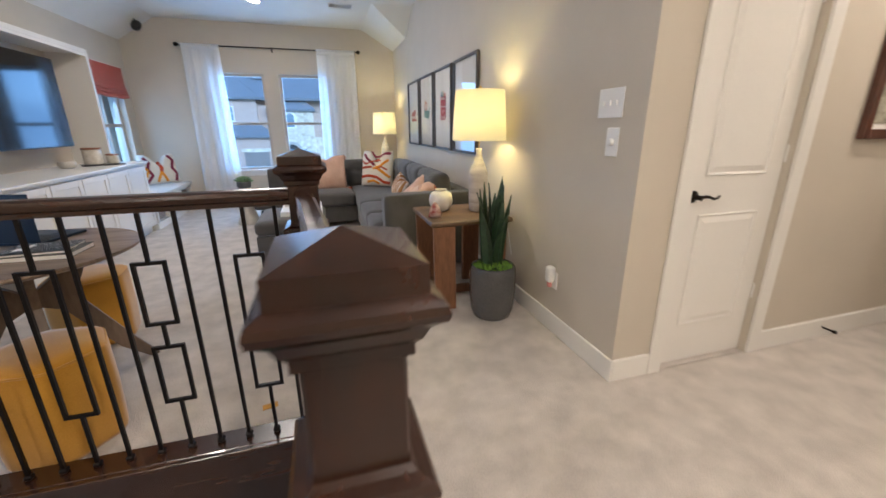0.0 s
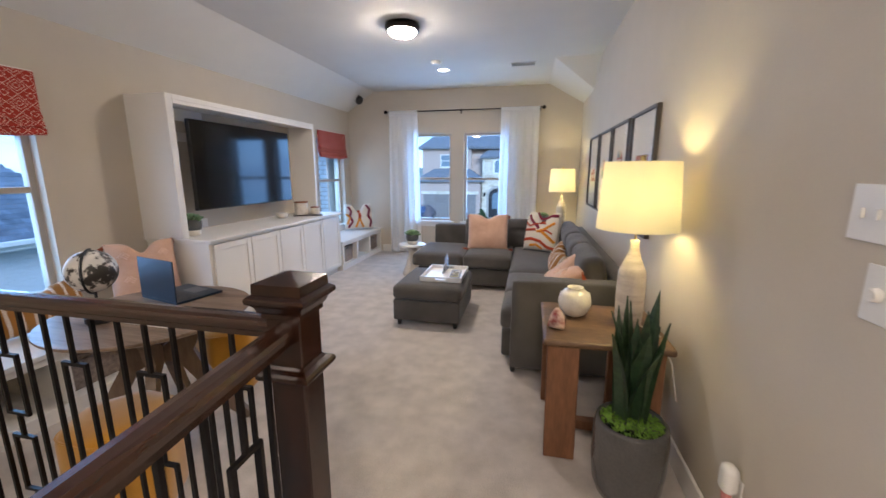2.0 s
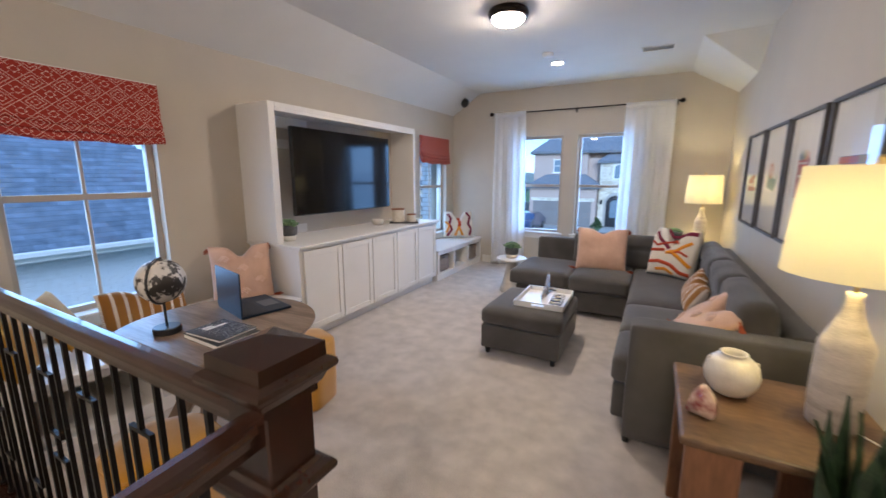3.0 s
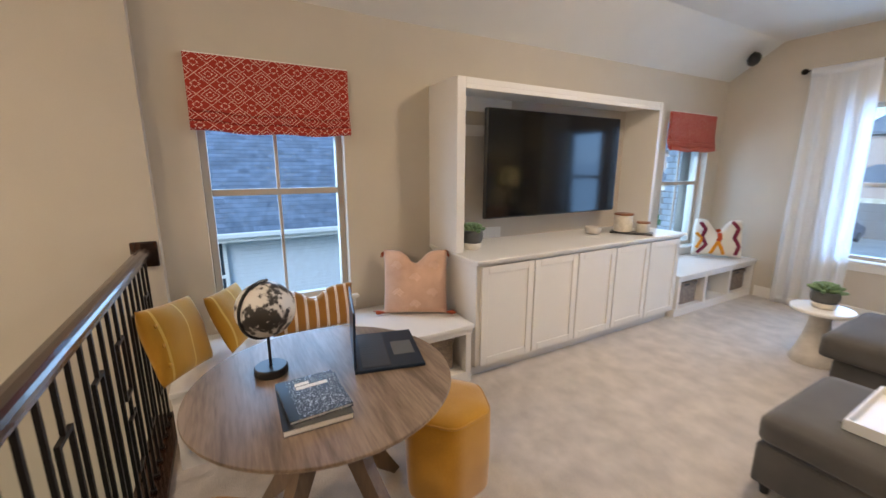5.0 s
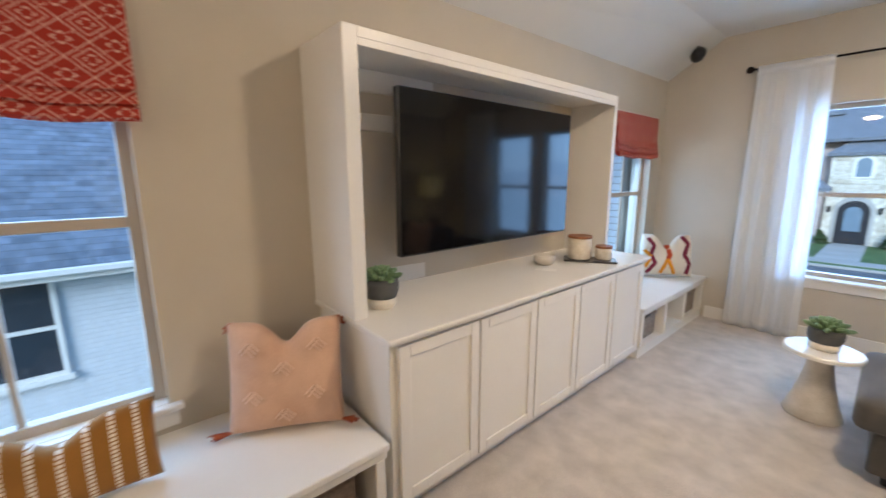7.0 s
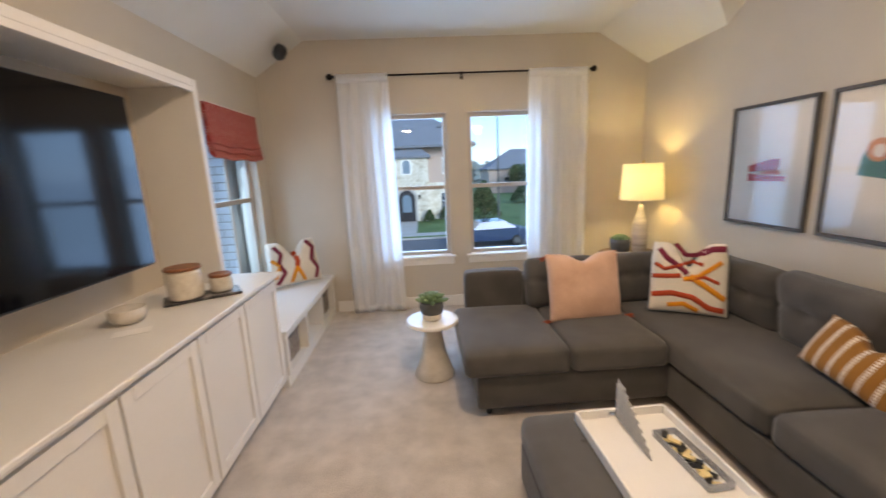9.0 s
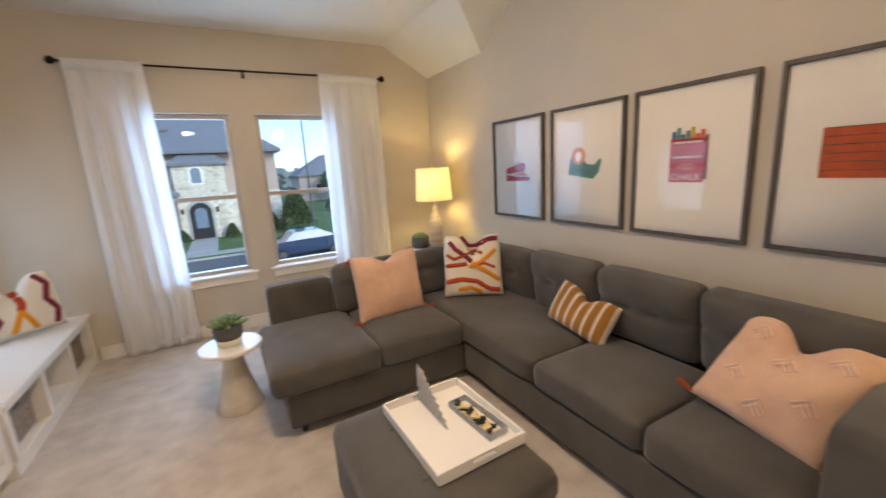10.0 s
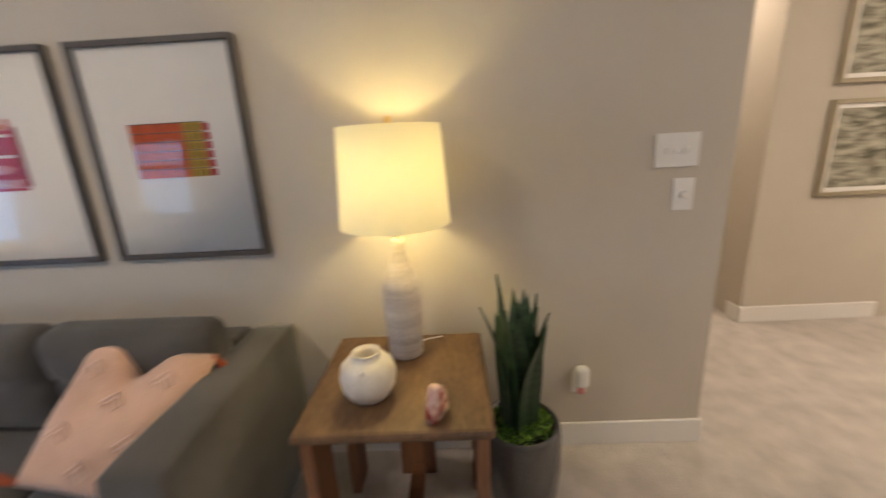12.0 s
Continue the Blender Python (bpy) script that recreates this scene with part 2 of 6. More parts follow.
def puff(w, h, t, power=2.6, n=18, dent=0.0, wob=0.012, seed=0):
    """A stuffed cushion standing in the xz plane: w wide, h high, t thick, with a chopped top edge if dent."""
    bm = bmesh.new()
    rnd = random.Random(seed)
    ox = rnd.uniform(0, 50)
    grid = {}
    for side in (1, -1):
        for i in range(n + 1):
            for j in range(n + 1):
                u, v = 2 * i / n - 1, 2 * j / n - 1
                if side == -1 and (i in (0, n) or j in (0, n)):
                    grid[(side, i, j)] = grid[(1, i, j)]
                    continue
                pinch = 1 - 0.065 * (1 - abs(u) ** 3) * abs(v) ** 6
                pinch2 = 1 - 0.065 * (1 - abs(v) ** 3) * abs(u) ** 6
                x, z = u * w / 2 * pinch2, v * h / 2 * pinch
                th = 1.06 * t / 2 * ((1 - abs(u) ** power) * (1 - abs(v) ** power)) ** 0.5
                c = math.exp(-(u * u) / 0.08) * max(0, (v + 0.15)) ** 1.2
                z -= dent * c
                th *= 1 - 0.35 * min(1, dent * 5) * math.exp(-(u * u) / 0.05) * max(0, v)
                corner = max(0.0, abs(u) + v - 1.45) / 0.55
                low = max(0.0, abs(u) + abs(v) - 1.5) / 0.5
                x, z = x * (1 - 0.03 * low ** 2), z * (1 - 0.03 * low ** 2)
                if dent >= 0.1:
                    x, z = x * (1 - 0.10 * corner), z * (1 - 0.03 * corner)
                q = noise.noise(Vector((ox + x * 6, z * 6, side * 3.0)))
                grid[(side, i, j)] = bm.verts.new((x, side * th + wob * q * (1 if th > 0.002 else 0.3), z))
        for i in range(n):
            for j in range(n):
                f = [grid[(side, i, j)], grid[(side, i + 1, j)], grid[(side, i + 1, j + 1)], grid[(side, i, j + 1)]]
                bm.faces.new(f if side == 1 else f[::-1])
    return bm


def quad(axis, at, a0, a1, z0, z1, face):
    """One sheet of glass, its normal along face (+1 or -1) of the axis."""
    bm = bmesh.new()
    p = [(at, a0, z0), (at, a1, z0), (at, a1, z1), (at, a0, z1)] if axis == "y" else [(a1, at, z0), (a0, at, z0), (a0, at, z1), (a1, at, z1)]
    bm.faces.new([bm.verts.new(q) for q in (p if face > 0 else p[::-1])])
    return bm


# ---- structure ----
X0, X1, Y1, ZC = -2.65, 1.61, 9.34, 2.93
X0F = -2.545  # the cabinet wall runs a little inwards towards the front


def inward(y):
    """How far the cabinet wall stands in from X0 at y."""
    return max(0.0, (X0F - X0) * (y - 5.2) / (Y1 - 5.2))


XS, YS = -2.55, 3.34
YD = 3.15


def wall_with_holes(name, axis, at, thick, a0, a1, z0, z1, holes, label=""):
    """A wall slab along x or y with rectangular openings through it."""
    bm = bmesh.new()
    cuts = sorted({a0, a1, *[h[0] for h in holes], *[h[1] for h in holes]})
    for p, q in zip(cuts, cuts[1:]):
        mid = (p + q) / 2
        hs = sorted([(h[2], h[3]) for h in holes if h[0] < mid < h[1]])
        z = z0
        spans = []
        for lo, hi in hs:
            spans.append((z, lo))
            z = hi
        spans.append((z, z1))
        for lo, hi in spans:
            if hi - lo > 1e-4:
                if axis == "x":
                    box(bm, p, q, min(at, at + thick), max(at, at + thick), lo, hi)
                else:
                    box(bm, min(at, at + thick), max(at, at + thick), p, q, lo, hi)
    bmesh.ops.remove_doubles(bm, verts=bm.verts, dist=1e-5)
    return tagged(obj(name, bm, "wall"), kind="structure", label=label)


ZW = 0.61
WF = [(-1.31, -0.585, ZW, 2.18), (-0.36, 0.365, ZW, 2.18)]
WS = [(3.59, 4.49, 0.585, 2.1), (8.22, 9.08, 0.56, 2.12)]
wall_with_holes("wall_front", "x", Y1, 0.2, X0 - 0.2, X1 + 0.2, -0.3, 3.1, WF, "greige painted wall with two windows")
side = wall_with_holes("wall_side", "y", X0, -0.2, YS, Y1, -0.3, 3.1, WS + [(5.19, 5.2, 3.05, 3.06)], "greige painted wall behind the built-in cabinets")
for v in side.data.vertices:
    v.co.x += inward(v.co.y)
wall_with_holes("wall_stair", "y", XS, -0.3, -1.5, YS, -3.0, 3.1, [], "greige painted wall of the stairwell")
wall_with_holes("wall_right", "y", X1, 0.14, YD, Y1, -0.3, 3.1, [], "greige painted wall behind the sofa")
wall_with_holes("wall_door", "x", YD, 0.12, X1 + 0.14, 5.5, -0.3, 3.1, [(1.935, 2.575, 0.0, 2.04)], "greige painted wall with a door")
wall_with_holes("wall_hall", "y", 2.84, 0.14, -1.5, 2.08, -0.3, 3.1, [], "greige painted hall wall")
wall_with_holes("wall_hall_end", "y", 5.5, 0.14, 2.08, 3.3, -0.3, 3.1, [])
wall_with_holes("wall_hall_side", "x", 2.08, -0.12, 2.98, 5.5, -0.3, 3.1, [])
wall_with_holes("wall_back", "x", -1.5, -0.14, -2.9, 3.0, -3.0, 3.1, [])
wall_with_holes("wall_closet", "x", 4.0, 0.1, 1.78, 3.0, -0.3, 3.1, [])

bm = bmesh.new()
box(bm, 0.12, 5.6, -1.5, 3.25, -0.3, 0.0)
box(bm, 0.12, X1 + 0.1, 3.2501, Y1, -0.3, 0.0)
box(bm, X0 - 0.1, 0.1199, 3.17, Y1, -0.3, 0.0)
for v in bm.verts:
    if abs(v.co.y - 3.17) < 1e-4 and v.co.x > 0:
        v.co.y = 3.25
box(bm, 1.70, 3.0, 3.25, 4.0, -0.3, 0.0)
tagged(obj("floor", bm, "carpet"), kind="structure", label="beige cut-pile carpet with soft mottling")
bm = bx(-2.9, 0.12, -1.5, 3.2, -3.1, -3.0)
tagged(obj("floor_lower", bm, "carpet"), kind="structure")

# ceiling: flat field, long slope over the cabinet wall, short hipped slope over the sofa
XF, ZL = -2.03, 2.58
XR, ZR = 1.06, 2.60
bm = bmesh.new()


def poly(bm, pts):
    return bm.faces.new([bm.verts.new(p) for p in pts])


poly(bm, [(XF, YS, ZC), (XR, YS, ZC), (XR, 7.78, ZC), (XR, Y1, ZC), (XF, Y1, ZC)])
poly(bm, [(XR, YS, ZC), (X1 + 0.05, YS, ZC), (X1 + 0.05, 7.72, ZC), (XR, 7.78, ZC)])
poly(bm, [(X0 - 0.02, YS, ZL), (XF, YS, ZC), (XF, 5.2, ZC), (X0 - 0.02, 5.2, ZL)])
poly(bm, [(X0 - 0.02, 5.2, ZL), (XF, 5.2, ZC), (XF, Y1, ZC), (X0F - 0.02, Y1, ZL)])
poly(bm, [(XR, 7.78, ZC), (X1 + 0.02, 8.225, ZR), (X1 + 0.02, Y1 + 0.02, ZR), (XR, Y1 + 0.02, ZC)])
poly(bm, [(XR, 7.78, ZC), (X1 + 0.02, 7.72, ZC), (X1 + 0.02, 8.225, ZR)])
poly(bm, [(-2.9, -1.6, ZC), (5.6, -1.6, ZC), (5.6, YS, ZC), (-2.9, YS, ZC)])
poly(bm, [(X0 - 0.05, YS, ZL - .05), (X0 - 0.05, YS, ZC + .01), (XF, YS, ZC + .01)])
poly(bm, [(1.7, YS, ZC), (3.0, YS, ZC), (3.0, 4.1, ZC), (1.7, 4.1, ZC)])
box(bm, -3.0, 5.7, -1.7, 9.6, 3.1, 3.2)
tagged(obj("ceiling", bm, "ceil"), kind="structure", label="white painted ceiling with sloped sides")


def baseboard(name, pts, h=0.13, t=0.015):
    for i, (x0, x1, y0, y1) in enumerate(pts):
        bm = bmesh.new()
        box(bm, x0, x1, y0, y1, 0, h, 0.004)
        tagged(obj(name, bm, "trim"), kind="structure")


baseboard("baseboard", [(X1 - 0.015, X1, YD - 0.015, Y1), (X1 + 0.0005, 1.845, YD - 0.015, YD), (2.665, 5.5, YD - 0.015, YD),
                        (-1.93, X1 - 0.016, Y1 - 0.015, Y1), (2.825, 2.84, 1.05, 2.08), (2.825, 2.98, 2.08, 2.095)])

# ---- windows ----


def window_unit(name, axis, at, a0, a1, z0, z1, out, mid=True, muntin=False, rail=None):
    """A sash window in an opening: frame, sashes, panes, sill. out: the direction of outdoors."""
    w = thing(name, (at, (a0 + a1) / 2, z0) if axis == "y" else ((a0 + a1) / 2, at, z0), 0, "white framed sash window", "window")
    tagged(w, kind="structure")
    L = (a1 - a0) / 2
    H = z1 - z0

    def b(bm, u0, u1, d0, d1, h0, h1, bev=0.003):
        d0, d1 = sorted((d0 * out, d1 * out))
        if axis == "y":
            box(bm, d0, d1, u0, u1, h0, h1, bev)
        else:
            box(bm, u0, u1, d0, d1, h0, h1, bev)
    bm = bmesh.new()
    f = 0.045
    for a in ((-L, -L + f, 0, H), (L - f, L, 0, H), (-L + f, L - f, 0, f), (-L + f, L - f, H - f, H)):
        b(bm, a[0], a[1], 0.07, 0.13, a[2], a[3])
    part("window_frame", bm, "almond", w)
    r = (rail if rail is not None else H / 2)
    bm = bmesh.new()
    b(bm, -L + f, L - f, 0.075, 0.115, r - 0.022, r + 0.022)
    if muntin:
        b(bm, -0.011, 0.011, 0.085, 0.105, f, r - 0.022)
        b(bm, -0.011, 0.011, 0.085, 0.105, r + 0.022, H - f)
    part("sash", bm, "almond", w)
    for h0, h1 in ((f, r - 0.022), (r + 0.022, H - f)):
        bm = quad(axis, 0.096 * out, -L + f, L - f, h0, h1, -out)
        p = part("pane", bm, "glass", w)
        p.visible_shadow = False
    bm = bmesh.new()
    b(bm, -L - 0.05, L + 0.05, -0.045, 0.0, -0.022, 0.006, 0.006)
    b(bm, -L, L, 0.0, 0.07, -0.022, 0.006, 0.0)
    b(bm, -L - 0.03, L + 0.03, -0.018, -0.001, -0.10, -0.024, 0.004)
    part("window_sill", bm, "trim", w)
    return w


for a in WF:
    window_unit("window_front", "x", Y1, *a, 1, rail=0.775)
window_unit("window_side", "y", X0, *WS[0], -1, muntin=True, rail=0.80)
window_unit("window_side", "y", X0 + inward(8.65), *WS[1], -1, muntin=True, rail=0.80)

# ---- door ----
tagged(obj("threshold", bx(1.9301, 2.5799, YD + 0.004, YD + 0.108, -0.02, 0.004), "carpet"), kind="structure")
d = tagged(thing("door_closet", (1.935, YD + 0.035, 0.008), 0, "white two-panel interior door, closed", "door"), kind="structure")
bm = bx(0.003, 0.637, 0, 0.035, 0.002, 2.03, 0.002)
part("door_leaf", bm, "trim", d)
for z0, z1 in ((0.24, 0.87), (1.065, 1.90)):
    bm = bmesh.new()
    x0, x1 = 0.115, 0.525
    o = [(x0, z0), (x1, z0), (x1, z1), (x0, z1)]
    i1 = [(x0 + 0.016, z0 + 0.016), (x1 - 0.016, z0 + 0.016), (x1 - 0.016, z1 - 0.016), (x0 + 0.016, z1 - 0.016)]
    i2 = [(x0 + 0.045, z0 + 0.045), (x1 - 0.045, z0 + 0.045), (x1 - 0.045, z1 - 0.045), (x0 + 0.045, z1 - 0.045)]
    rows = [[bm.verts.new((x, y, z)) for x, z in q] for q, y in ((o, -0.001), ([(a + (0.005 if a == x0 else -0.005), b + (0.005 if b == z0 else -0.005)) for a, b in o], -0.010), (i1, -0.003), (i2, -0.011))]
    for p, q in zip(rows, rows[1:]):
        for k in range(4):
            bm.faces.new((p[k], p[(k + 1) % 4], q[(k + 1) % 4], q[k]))
    bm.faces.new(rows[-1])
    part("door_panel", bm, "trim", d)
bm = lathe([(0.031, 0), (0.031, 0.006), (0.022, 0.012), (0.012, 0.016), (0.012, 0.045), (0.014, 0.05)], 20)
bmesh.ops.rotate(bm, matrix=Matrix.Rotation(radians(90), 3, "X"), verts=bm.verts)
sweep(bm, [(0, -0.045, 0), (0.02, -0.05, 0.006), (0.05, -0.05, 0.004), (0.08, -0.05, -0.008), (0.105, -0.05, -0.004), (0.118, -0.048, 0.006)], [0.009, 0.009, 0.008, 0.007, 0.006, 0.005])
bmesh.ops.translate(bm, vec=(0.062, 0, 0.965), verts=bm.verts)
part("door_handle", bm, "bronze", d, "oil-rubbed bronze lever handle", smooth=True)
for z in (0.34, 1.12, 1.86):
    bm = lathe([(0.007, 0), (0.007, 0.09)], 10, loc=(0.643, -0.006, z))
    part("hinge", bm, "white", d)
for nm, a in (("left", (1.845, 1.93)), ("right", (2.58, 2.665))):
    bm = bx(a[0], a[1], YD - 0.02, YD, 0, 2.13, 0.005)
    tagged(obj("door_casing", bm, "trim"), kind="structure")
tagged(obj("door_casing", bx(1.9301, 2.5799, YD - 0.02, YD, 2.045, 2.13, 0.005), "trim"), kind="structure")
tagged(obj("door_jamb", bx(1.9301, 2.5799, YD + 0.071, YD + 0.11, 0, 2.04), "trim"), kind="structure")

# ---- stair railing ----
NX, NY, RZ = 0.157, 3.252, 1.10
SKEW = -0.005  # the long rail runs a little off square


def frustum(bm, cx, cy, rings):
    prev = None
    for h, z in rings:
        cur = [bm.verts.new((cx + sx * h, cy + sy * h, z)) for sx, sy in ((-1, -1), (1, -1), (1, 1), (-1, 1))]
        if prev:
            for k in range(4):
                bm.faces.new((prev[k], prev[(k + 1) % 4], cur[(k + 1) % 4], cur[k]))
        else:
            bm.faces.new(cur[::-1])
        prev = cur
    bm.faces.new(prev)


def newel(x, y, z=0.0, z0=-0.25):
    n = thing("newel_post", (x, y, z), 0, "dark-stained square newel post with a pyramid cap", "newel post", "stair newel posts")
    part("post", bx(-0.054, 0.054, -0.054, 0.054, z0, 1.16, 0.004), "darkwood", n)
    bm = bmesh.new()
    frustum(bm, 0, 0, [(0.0545, 0.918), (0.061, 0.926), (0.077, 0.931), (0.082, 0.939), (0.082, 0.949), (0.077, 0.957), (0.061, 0.963), (0.0545, 0.971)])
    part("collar", bm, "darkwood", n)
    bm = bmesh.new()
    frustum(bm, 0, 0, [(0.0545, 1.110), (0.061, 1.115), (0.061, 1.128), (0.068, 1.136), (0.074, 1.15), (0.082, 1.157), (0.089, 1.162), (0.091, 1.170), (0.089, 1.178), (0.082, 1.183), (0.075, 1.187), (0.074, 1.216), (0.001, 1.241)])
    part("cap", bm, "darkwood", n)
    return n


newel(NX, NY)
N1 = (0.250, 2.085)
newel(*N1, -0.025)


def rail_profile(bm, p, q):
    """A handrail with a rounded top between two points."""
    d = (Vector(q) - Vector(p)).normalized()
    s = d.cross(Vector((0, 0, 1)))
    prof = [(-0.022, -0.062), (-0.022, -0.046), (-0.032, -0.038), (-0.034, -0.022), (-0.030, -0.010), (-0.020, -0.003), (0, 0.0), (0.020, -0.003), (0.030, -0.010), (0.034, -0.022), (0.032, -0.038), (0.022, -0.046), (0.022, -0.062)]
    a = [bm.verts.new(Vector(p) + s * u + Vector((0, 0, w))) for u, w in prof]
    b = [bm.verts.new(Vector(q) + s * u + Vector((0, 0, w))) for u, w in prof]
    k = len(prof)
    for i in range(k):
        bm.faces.new((a[i], a[(i + 1) % k], b[(i + 1) % k], b[i]))
    bm.faces.new(a[::-1]), bm.faces.new(b)


def baluster(kind):
    """kind 0 plain bar, 1 one tall box, 2 two boxes; one welded piece."""
    bm = bmesh.new()
    t, u0 = 0.0065, 0.049
    top, bot = RZ - 0.05, 0.03
    us = [-u0 - t, -u0 + t, -t, t, u0 - t, u0 + t]
    zs = [bot] + ([] if kind == 0 else [v + d for v in ([0.27, 0.85] if kind == 1 else [0.27, 0.51, 0.61, 0.85]) for d in (-t, t)]) + [top]
    rows = len(zs) - 1

    def solid(i, j):
        if not (0 <= i < 5 and 0 <= j < rows):
            return False
        if kind == 0:
            return i == 2
        if j % 2 == 1:
            return True
        inside = (j == 2) if kind == 1 else (j in (2, 6))
        return i in (0, 4) if inside else i == 2
    vs = {}

    def vert(i, j, s):
        if (i, j, s) not in vs:
            vs[(i, j, s)] = bm.verts.new((us[i], s * t, zs[j]))
        return vs[(i, j, s)]
    for i in range(5):
        for j in range(rows):
            if not solid(i, j):
                continue
            for s in (-1, 1):
                bm.faces.new([vert(i, j, s), vert(i + 1, j, s), vert(i + 1, j + 1, s), vert(i, j + 1, s)])
            for di, dj, a, c in ((-1, 0, (i, j), (i, j + 1)), (1, 0, (i + 1, j), (i + 1, j + 1)), (0, -1, (i, j), (i + 1, j)), (0, 1, (i, j + 1), (i + 1, j + 1))):
                if not solid(i + di, j + dj):
                    bm.faces.new([vert(*a, -1), vert(*c, -1), vert(*c, 1), vert(*a, 1)])
    return bm


def railing(name, p, q, places, rz, wood, shoe):
    r = thing(name, (0, 0, 0), 0, "dark wood handrail on black iron balusters with box motifs", "railing")
    bm = bmesh.new()
    rail_profile(bm, (*p, RZ), (*q, RZ))
    part("handrail", bm, wood, r)
    part("shoe", bx(*shoe, 0.003), wood, r, "dark wood base rail")
    meshes = {}
    for x, y, k in places:
        if k not in meshes:
            o = part("baluster", baluster(k), "iron", r)
            meshes[k] = o.data
        else:
            o = new("baluster", meshes[k])
            o.parent = r
        o.matrix_basis = pose(x, y, 0, 0, 0, rz)
        if "shoe" not in meshes:
            k2 = part("base_collar", bx(-0.014, 0.014, -0.014, 0.014, 0.0301, 0.05, 0.005), "iron", r)
            meshes["shoe"] = k2.data
        else:
            k2 = new("base_collar", meshes["shoe"])
            k2.parent = r
        k2.matrix_basis = pose(x, y, 0, 0, 0, rz)
    return r


STEP = 0.1105
long_x = [0.045 - STEP * i for i in range(-0, 24)]
rl = railing("railing_long", (NX - 0.053, NY), (XS + 0.02, NY + SKEW * (XS - NX)), [(x, NY + SKEW * (x - NX), {1: 1, 4: 2}.get(i % 6, 0)) for i, x in enumerate(long_x)], 0, "darkrail_x", (XS, NX - 0.054, NY - 0.06, NY + 0.06, -0.02, 0.03))
for c in rl.children:
    if c.name.startswith("shoe"):
        for v in c.data.vertices:
            v.co.y += SKEW * (v.co.x - NX)
dx = (N1[0] - NX) / (N1[1] - NY)
railing("railing_short", (N1[0], N1[1] + 0.054), (NX, NY - 0.054), [(NX + dx * -(0.15 + STEP * i), NY - 0.15 - STEP * i, {1: 1, 4: 2}.get(i % 6, 0)) for i in range(9)], 90, "darkrail_y", (0.12, 0.27, N1[1] - 0.12, NY - 0.061, -0.02, 0.03))
sk = tagged(obj("skirt_board", bx(XS, 0.118, NY - 0.085, NY - 0.062, -0.30, 0.03, 0.003), "darkrail_x"), kind="structure")
for v in sk.data.vertices:
    v.co.y += SKEW * (v.co.x - NX)
ro = thing("rail_rosette", (XS, NY + SKEW * (XS - NX), 1.055), 0, "dark wood wall plate holding the handrail end", "rosette")
bm = bmesh.new()
box(bm, 0.0, 0.022, -0.065, 0.065, -0.075, 0.075, 0.008, 2)
part("plate", bm, "darkwood", ro)

# ---- built-in media cabinet ----
CY0, CY1, CX = 5.20, 7.67, -1.955
cab = thing("media_cabinet", (X0, 0, 0), 0, "white built-in base cabinet with five shaker doors", "cabinet")
part("body", bx(0.002, CX - X0 - 0.022, CY0, CY1, 0.09, 0.875, 0.003), "trim", cab)
part("toe_kick", bx(0.002, CX - X0 - 0.075, CY0 + 0.003, CY1 - 0.003, 0.0, 0.089), "trim", cab)
W = 0.478
for i in range(5):
    y0, y1 = ((5.235, 5.72), (5.732, 6.198), (6.21, 6.672), (6.684, 7.156), (7.168, 7.645))[i]
    xf = CX - X0
    dr = part("door", bx(xf - 0.021, xf - 0.008, y0, y1, 0.105, 0.862, 0.001), "trim", cab)
    bm = bmesh.new()
    s = 0.058
    for a in ((y0, y0 + s, 0.105, 0.862), (y1 - s, y1, 0.105, 0.862), (y0 + s, y1 - s, 0.105, 0.105 + s), (y0 + s, y1 - s, 0.862 - s, 0.862)):
        box(bm, xf - 0.008, xf + 0.002, a[0], a[1], a[2], a[3], 0.002)
    part("stile_frame", bm, "trim", dr)
top = thing("media_countertop", (X0, 0, 0.875), 0, "white painted wooden countertop with a moulded edge", "countertop")
part("slab", bx(0.002, CX - X0 + 0.03, CY0 - 0.03, CY1 + 0.03, 0.0182, 0.042, 0.006, seg=2), "trim", top)
part("moulding", bx(0.002, CX - X0 + 0.012, CY0 - 0.012, CY1 + 0.012, 0.001, 0.018, 0.004), "trim", top)
hut = thing("media_hutch", (X0, 0, 0.918), 0, "white open television surround with a back rail", "hutch")
HX = 0.435
hz = 2.17 - 0.918
part("side_panel", bx(0.002, HX, CY0 - 0.025, CY0 + 0.045, 0, hz, 0.003), "trim", hut)
part("side_panel", bx(0.002, HX, CY1 - 0.19, CY1 - 0.145, 0, hz, 0.003), "trim", hut)
part("top_panel", bx(0.002, HX, CY0 + 0.0451, CY1 - 0.1901, hz - 0.045, hz, 0.003), "trim", hut)
part("header", bx(HX - 0.0199, HX, CY0 + 0.0452, CY1 - 0.1902, hz - 0.075, hz - 0.0453, 0.002), "trim", hut)
part("back_rail", bx(0.002, 0.018, CY0 + 0.0451, CY1 - 0.1901, 0, 0.10, 0.003), "trim", hut)
part("back_rail", bx(0.002, 0.020, CY0 + 0.0451, CY1 - 0.1901, hz - 0.36, hz - 0.27, 0.003), "trim", hut)
part("back_rail", bx(0.002, 0.020, CY0 + 0.0451, CY1 - 0.1901, hz - 0.16, hz - 0.0453, 0.003), "trim", hut)
tv = thing("television", (X0 + 0.27, 6.345, 1.572), 0, "large black flat television, switched off", "television")
part("housing", bx(-0.05, -0.004, -0.79, 0.79, -0.44, 0.44, 0.006), "black", tv)
part("screen", bx(-0.004, 0.0, -0.785, 0.785, -0.43, 0.435, 0.0015), "screen", tv)
part("wall_mount", bx(-0.245, -0.0505, -0.2, 0.2, -0.15, 0.15, 0.004), "black", tv)


